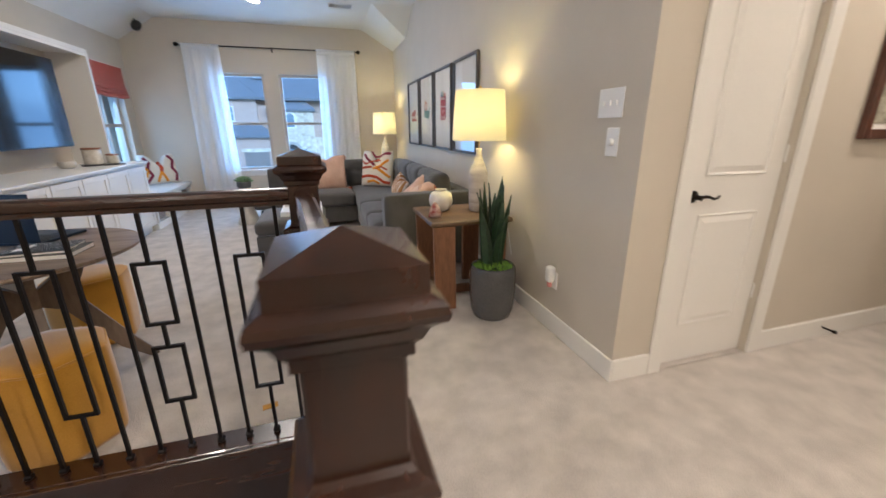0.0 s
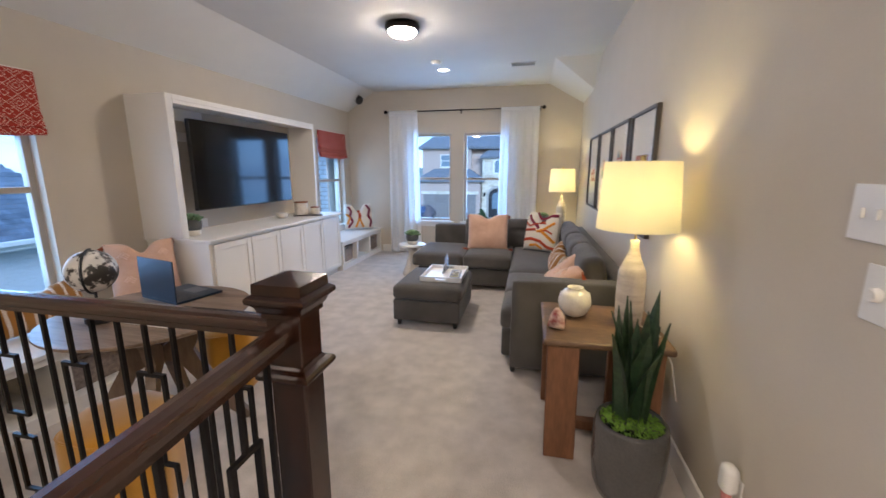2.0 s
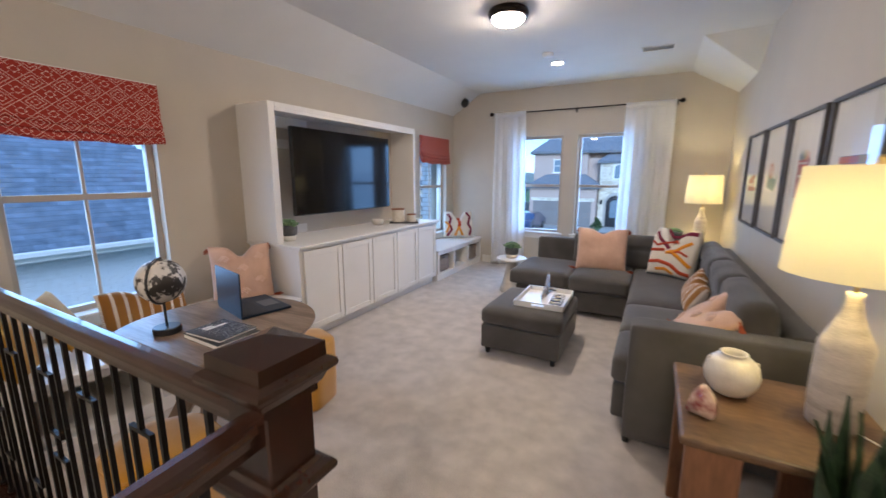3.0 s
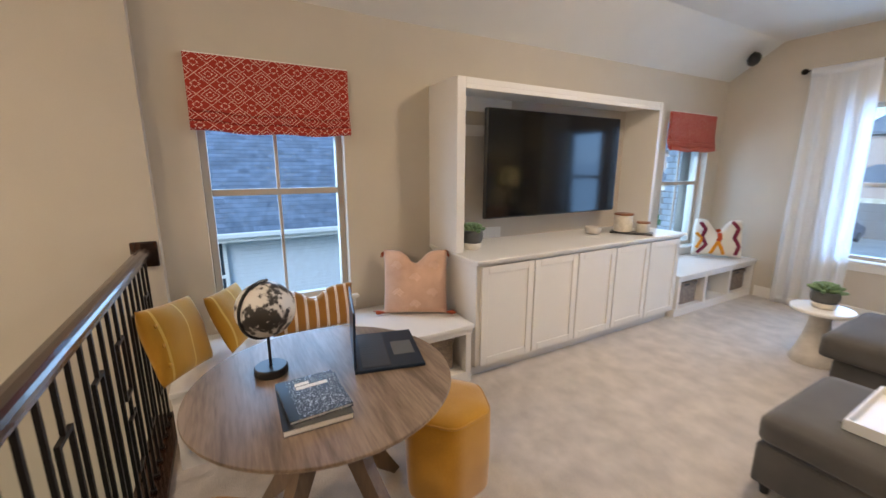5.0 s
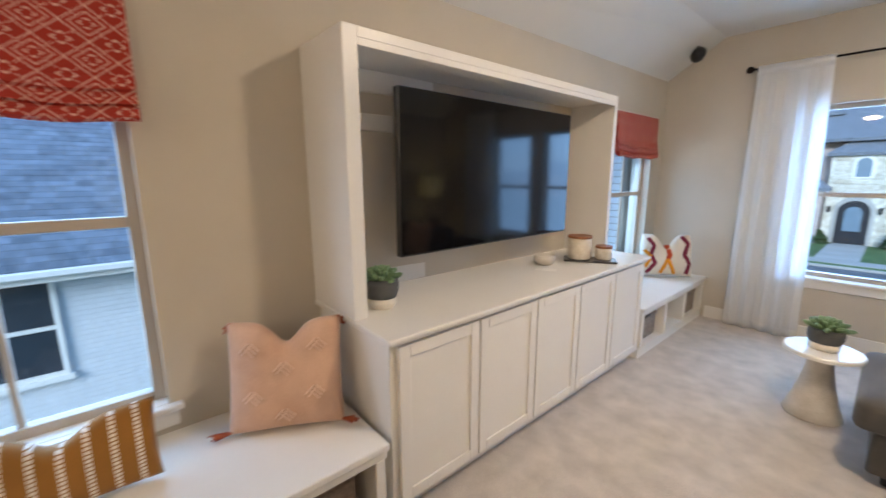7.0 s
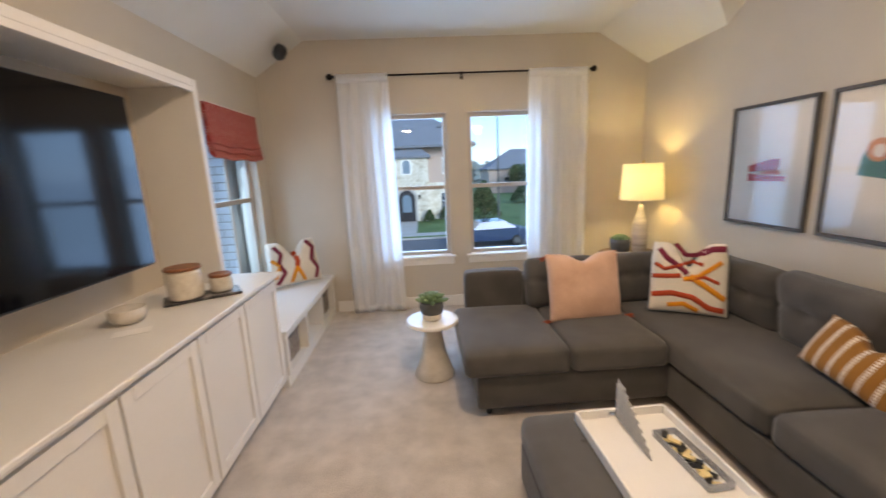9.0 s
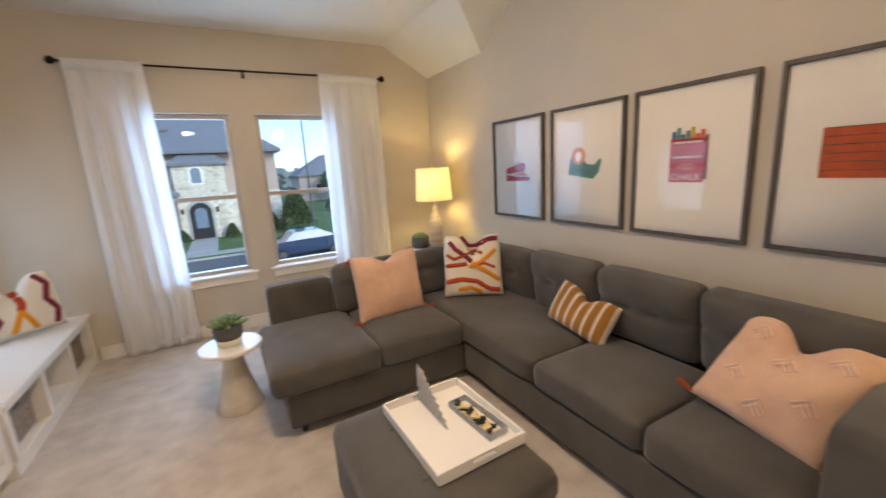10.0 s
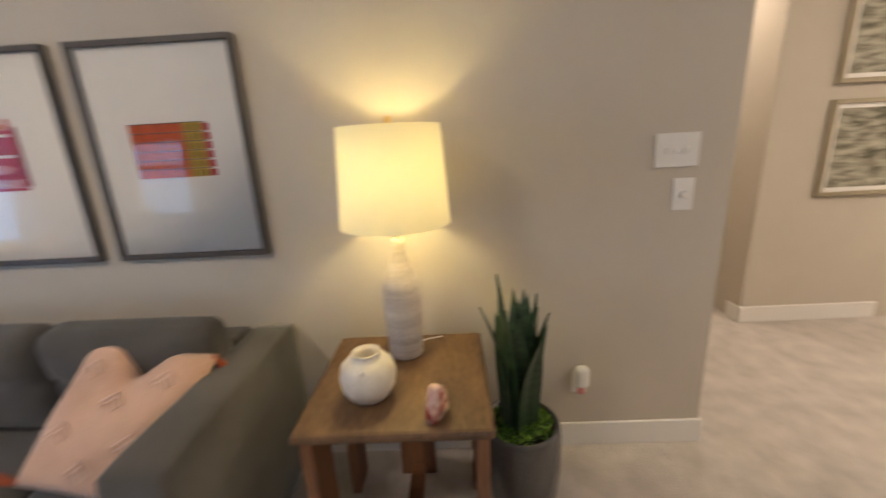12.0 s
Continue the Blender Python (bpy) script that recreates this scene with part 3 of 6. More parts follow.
def bench(name, y0, y1, divs, baskets, label):
    b = thing(name, (X0, 0, 0.02), 0, label, "bench")
    xf = CX - X0
    xb = inward(y1)
    part("seat", bx(0.002 + xb, xf + 0.015, y0, y1, 0.405, 0.437, 0.006, 2), "white", b)
    part("base", bx(0.002 + xb, xf - 0.01, y0 + 0.005, y1 - 0.005, -0.02, 0.07, 0.002), "trim", b)
    part("back_panel", bx(0.002 + xb, 0.02 + xb, y0 + 0.005, y1 - 0.005, 0.0701, 0.4049), "trim", b)
    part("top_rail", bx(xf - 0.03, xf - 0.002, y0 + 0.0051, y1 - 0.0051, 0.362, 0.4048, 0.002), "trim", b)
    for dv in divs:
        part("divider", bx(0.0201 + xb, xf - 0.031, dv - 0.018, dv + 0.018, 0.0702, 0.4047, 0.002), "trim", b)
        part("stile", bx(xf - 0.0305, xf - 0.001, dv - 0.022, dv + 0.022, 0.0703, 0.3618, 0.002), "trim", b)
    return b


bench("window_bench_near", 3.36, CY0 - 0.032, (3.39, 3.98, 4.56, 5.13), (), "white built-in window bench with open cubbies")
bench("window_bench_far", CY1 + 0.032, 9.338, (7.74, 8.25, 8.77, 9.29), (), "white built-in window bench with open cubbies")


def basket(y, w, name="storage_basket"):
    b = thing(name, (X0 + 0.33 + inward(y) * 0.4, y, 0.091), 0, "brown woven fabric storage basket in a bench cubby", "basket", "cubby baskets")
    bm = bmesh.new()
    box(bm, -0.28, 0.27, -w / 2, w / 2, 0, 0.20, 0.012, 2)
    part("bin", bm, "basket", b)
    part("rim", bx(-0.285, 0.275, -w / 2 - 0.006, w / 2 + 0.006, 0.2005, 0.245, 0.008, 2), "basket", b, "folded basket rim")
    # no hole is cut: a black plate stands in for the slot's dark inside
    part("handle_slot_shade", bx(0.2752, 0.278, -0.05, 0.05, 0.21, 0.228, 0.001), "black", b)


basket(4.84, 0.44)
basket(4.27, 0.44)
basket(7.99, 0.40)
basket(9.03, 0.40)

# ---- sofa ----
SX0, SX1, SY0, SY1 = 0.68, 1.585, 5.07, 8.17
so = thing("sectional_sofa", (0, 0, 0), 0, "dark grey woven fabric L-shaped sectional sofa with tufted back cushions", "sofa")


def sbox(nm, x0, x1, y0, y1, z0, z1, bev=0.03, seg=3, label=""):
    return part(nm, bx(x0, x1, y0, y1, z0, z1, bev, seg=seg), "sofa", so, label, smooth=False)


def cushion(nm, x0, x1, y0, y1, z0, z1, crown=0.025, parent=None, n=14, r=0.045, mt="sofa"):
    """An upholstered seat cushion: rounded edges and a crowned top."""
    bm = bmesh.new()
    box(bm, x0, x1, y0, y1, z0, z1)
    bmesh.ops.subdivide_edges(bm, edges=bm.edges, cuts=n, use_grid_fill=True)
    cx, cy, cz, hx, hy, hz2 = (x0 + x1) / 2, (y0 + y1) / 2, (z0 + z1) / 2, (x1 - x0) / 2, (y1 - y0) / 2, (z1 - z0) / 2
    for v in bm.verts:
        p = Vector((v.co.x - cx, v.co.y - cy, v.co.z - cz))
        q = Vector([max(-h + r, min(h - r, c)) for c, h in zip(p, (hx, hy, hz2))])
        e = p - q
        if e.length > 1e-6:
            m = max(abs(e.x), abs(e.y), abs(e.z))
            p = q + e.normalized() * m
        u, w = p.x / hx, p.y / hy
        if p.z > 0:
            p.z += crown * (1 - u ** 4) * (1 - w ** 4)
        p += 0.004 * Vector([noise.noise(v.co * 4 + Vector((k * 9, 0, 0))) for k in range(3)])
        v.co = Vector((cx, cy, cz)) + p
    return part(nm, bm, mt, parent or so, smooth=True)


# base frames
sbox("base", SX0 - 0.04, SX1 - 0.02, SY0 + 0.18, SY1 - 0.02, 0.06, 0.285, 0.02)
sbox("base", -0.60, SX0 - 0.041, 7.165, SY1 - 0.02, 0.06, 0.285, 0.02)
# arm and backs
cushion("arm", SX0 + 0.035, SX1, SY0 - 0.02, SY0 + 0.17, 0.06, 0.74, 0.006, r=0.025)
sbox("back_frame", SX1 - 0.16, SX1, SY0 + 0.171, SY1, 0.2861, 0.74, 0.03)
sbox("back_frame", -0.09, SX1 - 0.161, SY1 - 0.15, SY1, 0.2862, 0.70, 0.03)
cushion("arm", -0.575, -0.092, SY1 - 0.14, SY1, 0.2863, 0.735, 0.006, r=0.025)
# seat cushions
cushion("seat_cushion", SX0 - 0.055, 1.30, SY0 + 0.172, 5.765, 0.286, 0.452)
cushion("seat_cushion", SX0 - 0.055, 1.30, 5.77, 6.44, 0.286, 0.452)
cushion("seat_cushion", SX0 - 0.055, 1.45, 6.445, 8.02, 0.286, 0.452)
cushion("seat_cushion", 0.0, SX0 - 0.06, 7.13, 8.02, 0.286, 0.455)
cushion("seat_cushion", -0.68, -0.005, 7.13, 8.02, 0.286, 0.455)


def back_cushion(cx, cy, w, h, t, rz, tilt, z):
    bm = bmesh.new()
    box(bm, -w / 2, w / 2, -t / 2, t / 2, 0, h)
    bmesh.ops.subdivide_edges(bm, edges=bm.edges, cuts=15, use_grid_fill=True)
    r = 0.06
    for v in bm.verts:
        p = v.co.copy()
        c = Vector((0, 0, h / 2))
        p -= c
        q = Vector([max(-a + r, min(a - r, b)) for b, a in zip(p, (w / 2, t / 2, h / 2))])
        e = p - q
        if e.length > 1e-6:
            p = q + e.normalized() * max(abs(e.x), abs(e.y), abs(e.z))
        u, k = p.x / (w / 2), p.z / (h / 2)
        s = 1 if p.y > 0 else -1
        bulge = 0.035 * (1 - abs(u) ** 3) * (1 - abs(k) ** 3)
        for bu in (-0.28, 0.28):
            dd = ((u - bu) * w / 2) ** 2 + ((k - 0.12) * h / 2) ** 2
            bulge -= 0.035 * math.exp(-dd / 0.0011)
            bulge -= 0.008 * math.exp(-((k - 0.12) * h / 2) ** 2 / 0.0004)
        p.y += s * bulge
        p += 0.006 * Vector([noise.noise(Vector((p.x, p.y, p.z)) * 5 + Vector((a * 9 + cx * 3, cy, 0))) for a in range(3)])
        v.co = p + c
    o = part("back_cushion", bm, "sofa", so, smooth=True)
    o.matrix_basis = pose(cx, cy, z, 0, 0, rz) @ pose(0, 0, 0, tilt, 0, 0)
    return o


# facing -x against the right back; rz turns the cushion's width to run along y
for cy, w in ((5.55, 0.67), (6.19, 0.62), (6.81, 0.62)):
    back_cushion(1.355, cy, w, 0.45, 0.16, 90, -10, 0.455)
back_cushion(1.38, 7.45, 0.60, 0.42, 0.15, 90, -8, 0.45)
for cx, w in ((0.80, 0.58), (0.20, 0.58)):
    back_cushion(cx, 7.93, w, 0.40, 0.15, 0, -10, 0.45)
for x, y in ((SX0 + 0.06, SY0 + 0.06), (SX1 - 0.08, SY0 + 0.06), (-0.52, 7.23), (-0.52, SY1 - 0.07), (SX1 - 0.08, SY1 - 0.08)):
    part("foot", lathe([(0.018, 0), (0.026, 0.06)], 16, loc=(x, y, 0)), "black", so, "black tapered foot")

# ---- ottoman ----
ot = thing("ottoman", (-0.135, 6.20, 0), 0, "dark grey tufted storage ottoman on short black feet", "ottoman")
HXo, HYo = 0.345, 0.405
bm = bx(-HXo + 0.01, HXo - 0.01, -HYo + 0.01, HYo - 0.01, 0.06, 0.27, 0.015, seg=2)
part("base", bm, "sofa", ot)
cushion("lid_cushion", -HXo, HXo, -HYo, HYo, 0.2705, 0.415, 0.012, parent=ot, r=0.05)
for sx in (-1, 1):
    for sy in (-1, 1):
        part("foot", lathe([(0.018, 0), (0.026, 0.06)], 16, loc=(sx * (HXo - 0.06), sy * (HYo - 0.06), 0)), "black", ot)
for sx in (-0.12, 0.12):
    for sy in (-0.17, 0.17):
        part("button", lathe([(0.014, 0), (0.012, 0.005), (0.004, 0.008)], 12, loc=(sx, sy, 0.424)), "sofa", ot)

# ---- tables ----
st = thing("pedestal_side_table", (-0.86, 7.78, 0), 0, "round white side table with a flared stone pedestal", "side table")
part("tabletop", lathe([(0.190, 0.43), (0.200, 0.435), (0.200, 0.452), (0.193, 0.46)], 48), "white", st)
part("pedestal", lathe([(0.150, 0), (0.155, 0.01), (0.130, 0.08), (0.095, 0.2), (0.072, 0.32), (0.066, 0.36), (0.075, 0.41), (0.09, 0.429)], 40), "stone", st, smooth=True)

et = thing("end_table", (1.225, 4.52, 0), 0, "rustic brown wooden end table with slab legs and low rails", "end table")
part("tabletop", bx(-0.31, 0.31, -0.31, 0.31, 0.645, 0.68, 0.012, seg=2), "rustic", et)
for x0, x1, y0, y1 in ((-0.29, -0.13, -0.292, -0.252), (0.12, 0.27, -0.292, -0.252), (-0.29, -0.13, 0.252, 0.292), (0.12, 0.27, 0.252, 0.292), (0.22, 0.26, -0.08, 0.08)):
    bm = bx(x0, x1, y0, y1, 0, 0.6445, 0.005)
    for v in bm.verts:
        if x0 < 0:
            v.co.x += 0.008 * (0.64 - v.co.z) / 0.64
    part("leg", bm, "rusticleg", et)
part("low_rail", bx(-0.22, -0.16, -0.2515, 0.2515, 0.004, 0.07, 0.003), "rusticleg", et)
part("low_rail", bx(-0.1595, 0.2195, -0.03, 0.03, 0.01, 0.065, 0.003), "rusticleg", et)

M["oak"].node_tree.nodes["Noise Texture"].inputs["Distortion"].default_value = 1.2
rt = thing("round_table", (-1.215, 3.975, 0), 0, "round greyed-oak table with crossed splayed legs", "table")
TR = 0.49
part("tabletop", lathe([(TR - 0.03, 0.722), (TR - 0.004, 0.735), (TR, 0.742), (TR - 0.002, 0.75)], 72), "oak", rt)
for k in range(4):
    a = radians(45 + 90 * k - 12)
    bm = bmesh.new()
    prof = [(0.02, 0.46), (0.10, 0.42), (0.28, 0.12), (0.40, 0.0), (0.45, 0.0), (0.36, 0.14), (0.20, 0.42), (0.17, 0.50), (0.22, 0.62), (0.34, 0.7215), (0.26, 0.7215), (0.12, 0.62), (0.02, 0.54)]
    f0 = [bm.verts.new((u, -0.024, z)) for u, z in prof]
    f1 = [bm.verts.new((u, 0.024, z)) for u, z in prof]
    for i in range(len(prof)):
        j = (i + 1) % len(prof)
        bm.faces.new((f0[i], f0[j], f1[j], f1[i]))
    bm.faces.new(f0[::-1]), bm.faces.new(f1)
    o = part("leg", bm, "oakleg", rt)
    o.matrix_basis = pose(0, 0, 0, 0, 0, math.degrees(a))


def pouf(x, y, rz, label):
    p = thing("velvet_pouf", (x, y, 0), rz, label, "pouf", "yellow poufs")
    bm = bmesh.new()
    n, prev, R = 48, None, 0.215

    def rad(a):
        h = (a + math.pi / 6) % (math.pi / 3) - math.pi / 6
        return 0.955 / math.cos(h) * (1 - 0.05 * (abs(h) / (math.pi / 6)) ** 6)
    for r, z in ((0.05, 0.0), (0.94, 0.0), (0.97, 0.02), (1.0, 0.2), (0.99, 0.40), (0.96, 0.425), (0.90, 0.44), (0.6, 0.452), (0.1, 0.456)):
        cur = [bm.verts.new((R * r * rad(2 * math.pi * i / n) * math.cos(2 * math.pi * i / n), R * r * rad(2 * math.pi * i / n) * math.sin(2 * math.pi * i / n), z)) for i in range(n)]
        if prev:
            for i in range(n):
                bm.faces.new((prev[i], prev[(i + 1) % n], cur[(i + 1) % n], cur[i]))
        else:
            bm.faces.new(cur)
        prev = cur
    bm.faces.new(prev)
    part("body", bm, "mustard", p, smooth=True)
    bm = bmesh.new()
    sweep(bm, [(R * 0.965 * rad(2 * math.pi * i / n) * math.cos(2 * math.pi * i / n), R * 0.965 * rad(2 * math.pi * i / n) * math.sin(2 * math.pi * i / n), 0.424) for i in range(n)], 0.005, 6, closed=True)
    part("piping", bm, "mustard", p)


pouf(-1.27, 4.55, 10, "mustard yellow velvet hexagonal pouf beside the round table")
pouf(-0.95, 3.53, 25, "mustard yellow velvet hexagonal pouf by the stair railing")

# ---- lamps ----


def table_lamp(x, y, z, s):
    l = thing("table_lamp", (x, y, z), 0, "lit lamp with white drum shade and banded ceramic base", "lamp", "table lamps")
    prof = [(0.062, 0), (0.070, 0.01), (0.074, 0.10), (0.075, 0.22), (0.073, 0.315), (0.060, 0.35), (0.040, 0.395), (0.026, 0.44), (0.022, 0.48), (0.024, 0.50)]
    part("base", lathe([(r * s, h * s) for r, h in prof], 36, ripple=lambda a, z2: 1 + 0.02 * math.sin(14 * a) * (0.02 < z2 < 0.32)), "lampbase", l, smooth=True)
    part("stem", lathe([(0.006, 0.50 * s), (0.006, 0.915 * s)], 10), "brass", l)
    part("shade", shell([(0.212 * s, 0.562 * s), (0.189 * s, 0.926 * s)], 48), "shade", l, "white linen drum shade glowing from within", smooth=True)
    part("finial", lathe([(0.006, 0.925 * s), (0.013, 0.93 * s), (0.013, 0.952 * s), (0.006, 0.96 * s)], 12), "brass", l)
    bm = bmesh.new()
    for k in range(3):
        a = k * 2.1
        sweep(bm, [(0, 0, 0.91 * s), (0.188 * s * math.cos(a), 0.188 * s * math.sin(a), 0.91 * s)], 0.002, 5)
    part("spider", bm, "brass", l)


M["brass"] = mat("brass", (0.6, 0.42, 0.18), 0.3, metal=0.9, bump=0.0)
M["lampbase"] = mat("banded_ceramic", (0.30, 0.255, 0.22), 0.6, col2=(0.66, 0.60, 0.53), scale=2.0, fine=60, bump=0.3, stretch=(1, 1, 9))
table_lamp(1.375, 4.52, 0.681, 0.955)
table_lamp(1.31, 8.78, 0.661, 0.965)

ct = thing("corner_table", (1.22, 8.76, 0.01), 0, "round brown corner table behind the sofa", "end table")
part("tabletop", lathe([(0.30, 0.62), (0.31, 0.63), (0.31, 0.65)], 40), "rustic", ct)
part("pedestal", lathe([(0.16, 0), (0.16, 0.03), (0.05, 0.08), (0.05, 0.58), (0.12, 0.6195)], 24), "rusticleg", ct)


def flush_light(x, y, glow="dome"):
    l = thing("flush_ceiling_light", (x, y, ZC), 0, "lit flush dome ceiling light with an oil-bronze ring", "ceiling light", "ceiling lights")
    part("ring", lathe([(0.10, -0.001), (0.165, -0.004), (0.174, -0.03), (0.162, -0.062), (0.142, -0.064)], 40), "bronze", l, smooth=True)
    part("dome", lathe([(0.14, -0.0645), (0.134, -0.080), (0.112, -0.099), (0.08, -0.112), (0.04, -0.120), (0.005, -0.122)], 40), glow, l, smooth=True)
    part("knob", lathe([(0.008, -0.1225), (0.010, -0.13), (0.005, -0.138)], 12), "bronze", l)


flush_light(-0.475, 6.29)
# four unseen fixtures added to brighten the landing, hall and stairwell
flush_light(0.95, 1.2)
flush_light(3.4, 2.6, "dome_dim")
flush_light(-1.3, 0.9)
flush_light(1.2, -0.6)
cl = thing("recessed_ceiling_light", (-0.45, 8.07, ZC), 0, "lit small flush ceiling light with a white ring", "ceiling light")
part("ring", shell([(0.075, -0.001), (0.085, -0.006), (0.07, -0.012), (0.06, -0.001)], 32), "white", cl)
part("lens", lathe([(0.06, -0.002), (0.055, -0.012), (0.005, -0.014)], 32), "dome", cl)

# ---- pictures ----
for i, (y0, y1) in enumerate(((7.345, 8.02), (6.595, 7.26), (5.865, 6.53), (5.12, 5.78))):
    p = thing("framed_print", (X1, (y0 + y1) / 2, 1.068), 0, ["grey-framed print of a red stapler", "grey-framed print of a green tape dispenser", "grey-framed print of a red box of chalk", "grey-framed print of stacked orange pencils"][i] + ", white mat", "picture", "pictures over the sofa")
    L, H, f = (y1 - y0) / 2, 0.877, 0.022
    bm = bmesh.new()
    for a in ((-L, -L + f, 0, H), (L - f, L, 0, H), (-L + f, L - f, 0, f), (-L + f, L - f, H - f, H)):
        box(bm, -0.032, -0.001, a[0], a[1], a[2], a[3], 0.002)
    part("frame", bm, "frame", p)
    part("mat_board", bx(-0.012, -0.0015, -L + f, L - f, f, H - f), "paper", p)
    part("glazing", quad("y", -0.019, -L + f, L - f, f, H - f, -1), "picglass", p)

# ---- print artwork on the sofa wall ----


def flat(name, pts, x, y, z, s, col, parent, d=0.0):
    """A flat printed shape: (u, v) points, u to the viewer's right along -y, on the mat board."""
    bm = bmesh.new()
    bm.faces.new([bm.verts.new((x - d, y - u * s, z + v * s)) for u, v in pts])
    return part(name, bm, col, parent)


def ink(name, col):
    M[name] = mat(name, col, 0.7, var=0.15, scale=30, fine=120, bump=0.02)
    return name


RED, TEAL, PEACH, ORANGE, YEL, BLUE, DARK, PINK, DRED = [ink(n, c) for n, c in (("ink_red", (0.50, 0.03, 0.06)), ("ink_teal", (0.10, 0.28, 0.26)), ("ink_peach", (0.72, 0.36, 0.22)), ("ink_orange", (0.62, 0.13, 0.05)), ("ink_yellow", (0.62, 0.42, 0.05)), ("ink_blue", (0.04, 0.14, 0.36)), ("ink_dark", (0.05, 0.035, 0.035)), ("ink_pink", (0.72, 0.28, 0.26)), ("ink_darkred", (0.22, 0.012, 0.022)))]
ART = sorted([o for o in scene.objects if o.name.startswith("framed_print")], key=lambda o: -o.location.y)


def rect(u0, u1, v0, v1):
    return [(u0, v0), (u1, v0), (u1, v1), (u0, v1)]


a = ART[0]
flat("mat_window", rect(-0.55, 0.55, -0.62, 0.62), -0.0123, 0, 0.46, 0.30, "paper", a)
flat("printed_shape", [(-0.95, -0.48), (0.93, -0.45), (0.97, -0.25), (-0.3, -0.2), (-0.95, -0.12)], -0.0126, 0, 0.405, 0.165, RED, a)
flat("printed_shape", [(-0.95, -0.08), (0.5, 0.02), (0.62, 0.2), (0.62, 0.48), (0.2, 0.47), (-0.97, 0.2)], -0.0126, 0, 0.405, 0.165, RED, a)
flat("printed_shape", [(-0.3, -0.17), (0.75, -0.2), (0.55, 0.0), (-0.2, -0.06)], -0.0128, 0, 0.405, 0.165, PINK, a)
a = ART[1]
flat("printed_shape", [(-1, -0.6), (-0.9, 0.1), (-0.6, 0.6), (-0.2, 0.3), (0.1, -0.1), (0.55, -0.15), (0.85, 0.15), (0.95, 0.05), (0.8, -0.5), (0.5, -0.8)], -0.0126, 0, 0.47, 0.155, TEAL, a)
flat("printed_shape", [(0.42 * math.cos(k * 0.524) - 0.38, 0.42 * math.sin(k * 0.524) + 0.28) for k in range(12)], -0.0129, 0, 0.47, 0.155, PEACH, a)
flat("printed_shape", [(0.2 * math.cos(k * 0.524) - 0.38, 0.24 * math.sin(k * 0.524) + 0.25) for k in range(12)], -0.0132, 0, 0.47, 0.155, "paper", a)
a = ART[2]
flat("printed_shape", rect(-0.097, 0.097, 0.325, 0.572), -0.0126, 0, 0, 1, RED, a)
flat("printed_shape", rect(0.097, 0.113, 0.342, 0.585), -0.0126, 0, 0, 1, DRED, a)
for k, c in enumerate((BLUE, TEAL, BLUE, TEAL, YEL, ORANGE, ORANGE)):
    flat("printed_shape", rect(-0.09 + k * 0.0265, -0.067 + k * 0.0265, 0.5725, 0.615 + 0.022 * math.sin(k * 2.1)), -0.0126, 0, 0, 1, c, a)
flat("printed_shape", [(0.058 * math.cos(k * 0.524), 0.415 + 0.02 * math.sin(k * 0.524)) for k in range(12)], -0.0129, 0, 0, 1, PINK, a)
for v in (0.462, 0.545):
    flat("printed_shape", rect(-0.08, 0.08, v, v + 0.012), -0.0129, 0, 0, 1, "paper", a)
tx = bpy.data.curves.new("lettering", "FONT")
tx.body, tx.size, tx.align_x, tx.extrude = "CHALK", 0.052, "CENTER", 0.0002
to = new("lettering", tx)
dg = bpy.context.evaluated_depsgraph_get()
me = bpy.data.meshes.new_from_object(to.evaluated_get(dg))
bpy.data.objects.remove(to)
me.materials.clear()
me.materials.append(M["paper"])
to = new("lettering", me)
to.parent = a
to.matrix_basis = Matrix.Translation((-0.0131, 0.0, 0.338)) @ pose(0, 0, 0, 90, 0, -90)
a = ART[3]
for k in range(6):
    z = 0.347 + k * 0.0365
    flat("printed_shape", rect(-0.163, 0.06, z, z + 0.0325), -0.0126, 0, 0, 1, ORANGE, a)
    flat("printed_shape", rect(0.0605, 0.14, z, z + 0.0325), -0.0126, 0, 0, 1, YEL, a)
    flat("printed_shape", rect(0.1405, 0.168, z + 0.001, z + 0.029), -0.0126, 0, 0, 1, RED, a)
    flat("printed_shape", rect(-0.163, 0.155, z + 0.0327, z + 0.036), -0.0127, 0, 0, 1, DARK, a)
    for q in range(3):
        flat("printed_shape", rect(0.07 + q * 0.024, 0.078 + q * 0.024, z + 0.003, z + 0.027), -0.0129, 0, 0, 1, DARK, a)

# ---- curtains and rod ----
rod = thing("curtain_rod", (0, Y1 - 0.08, 2.557), 0, "thin black metal curtain rod with ball finials", "curtain rod")
bm = bmesh.new()
sweep(bm, [(-1.745, 0, 0), (0.955, 0, 0)], 0.0095, 12)
part("rod", bm, "bronze", rod, smooth=True)
for x in (-1.755, 0.965):
    bm = lathe([(0.010, -0.012), (0.016, -0.008), (0.030, 0.008), (0.033, 0.026), (0.026, 0.044), (0.010, 0.054)], 16)
    bmesh.ops.rotate(bm, matrix=Matrix.Rotation(radians(90 if x > 0 else -90), 3, "Y"), verts=bm.verts)
    bmesh.ops.translate(bm, vec=(x, 0, 0), verts=bm.verts)
    part("finial", bm, "bronze", rod, smooth=True)
for x in (-1.72, -0.41, 0.925):
    bm = bx(x - 0.008, x + 0.008, 0.0, 0.079, -0.022, -0.010)
    box(bm, x - 0.014, x + 0.014, 0.072, 0.0795, -0.05, 0.03)
    part("bracket", bm, "bronze", rod)


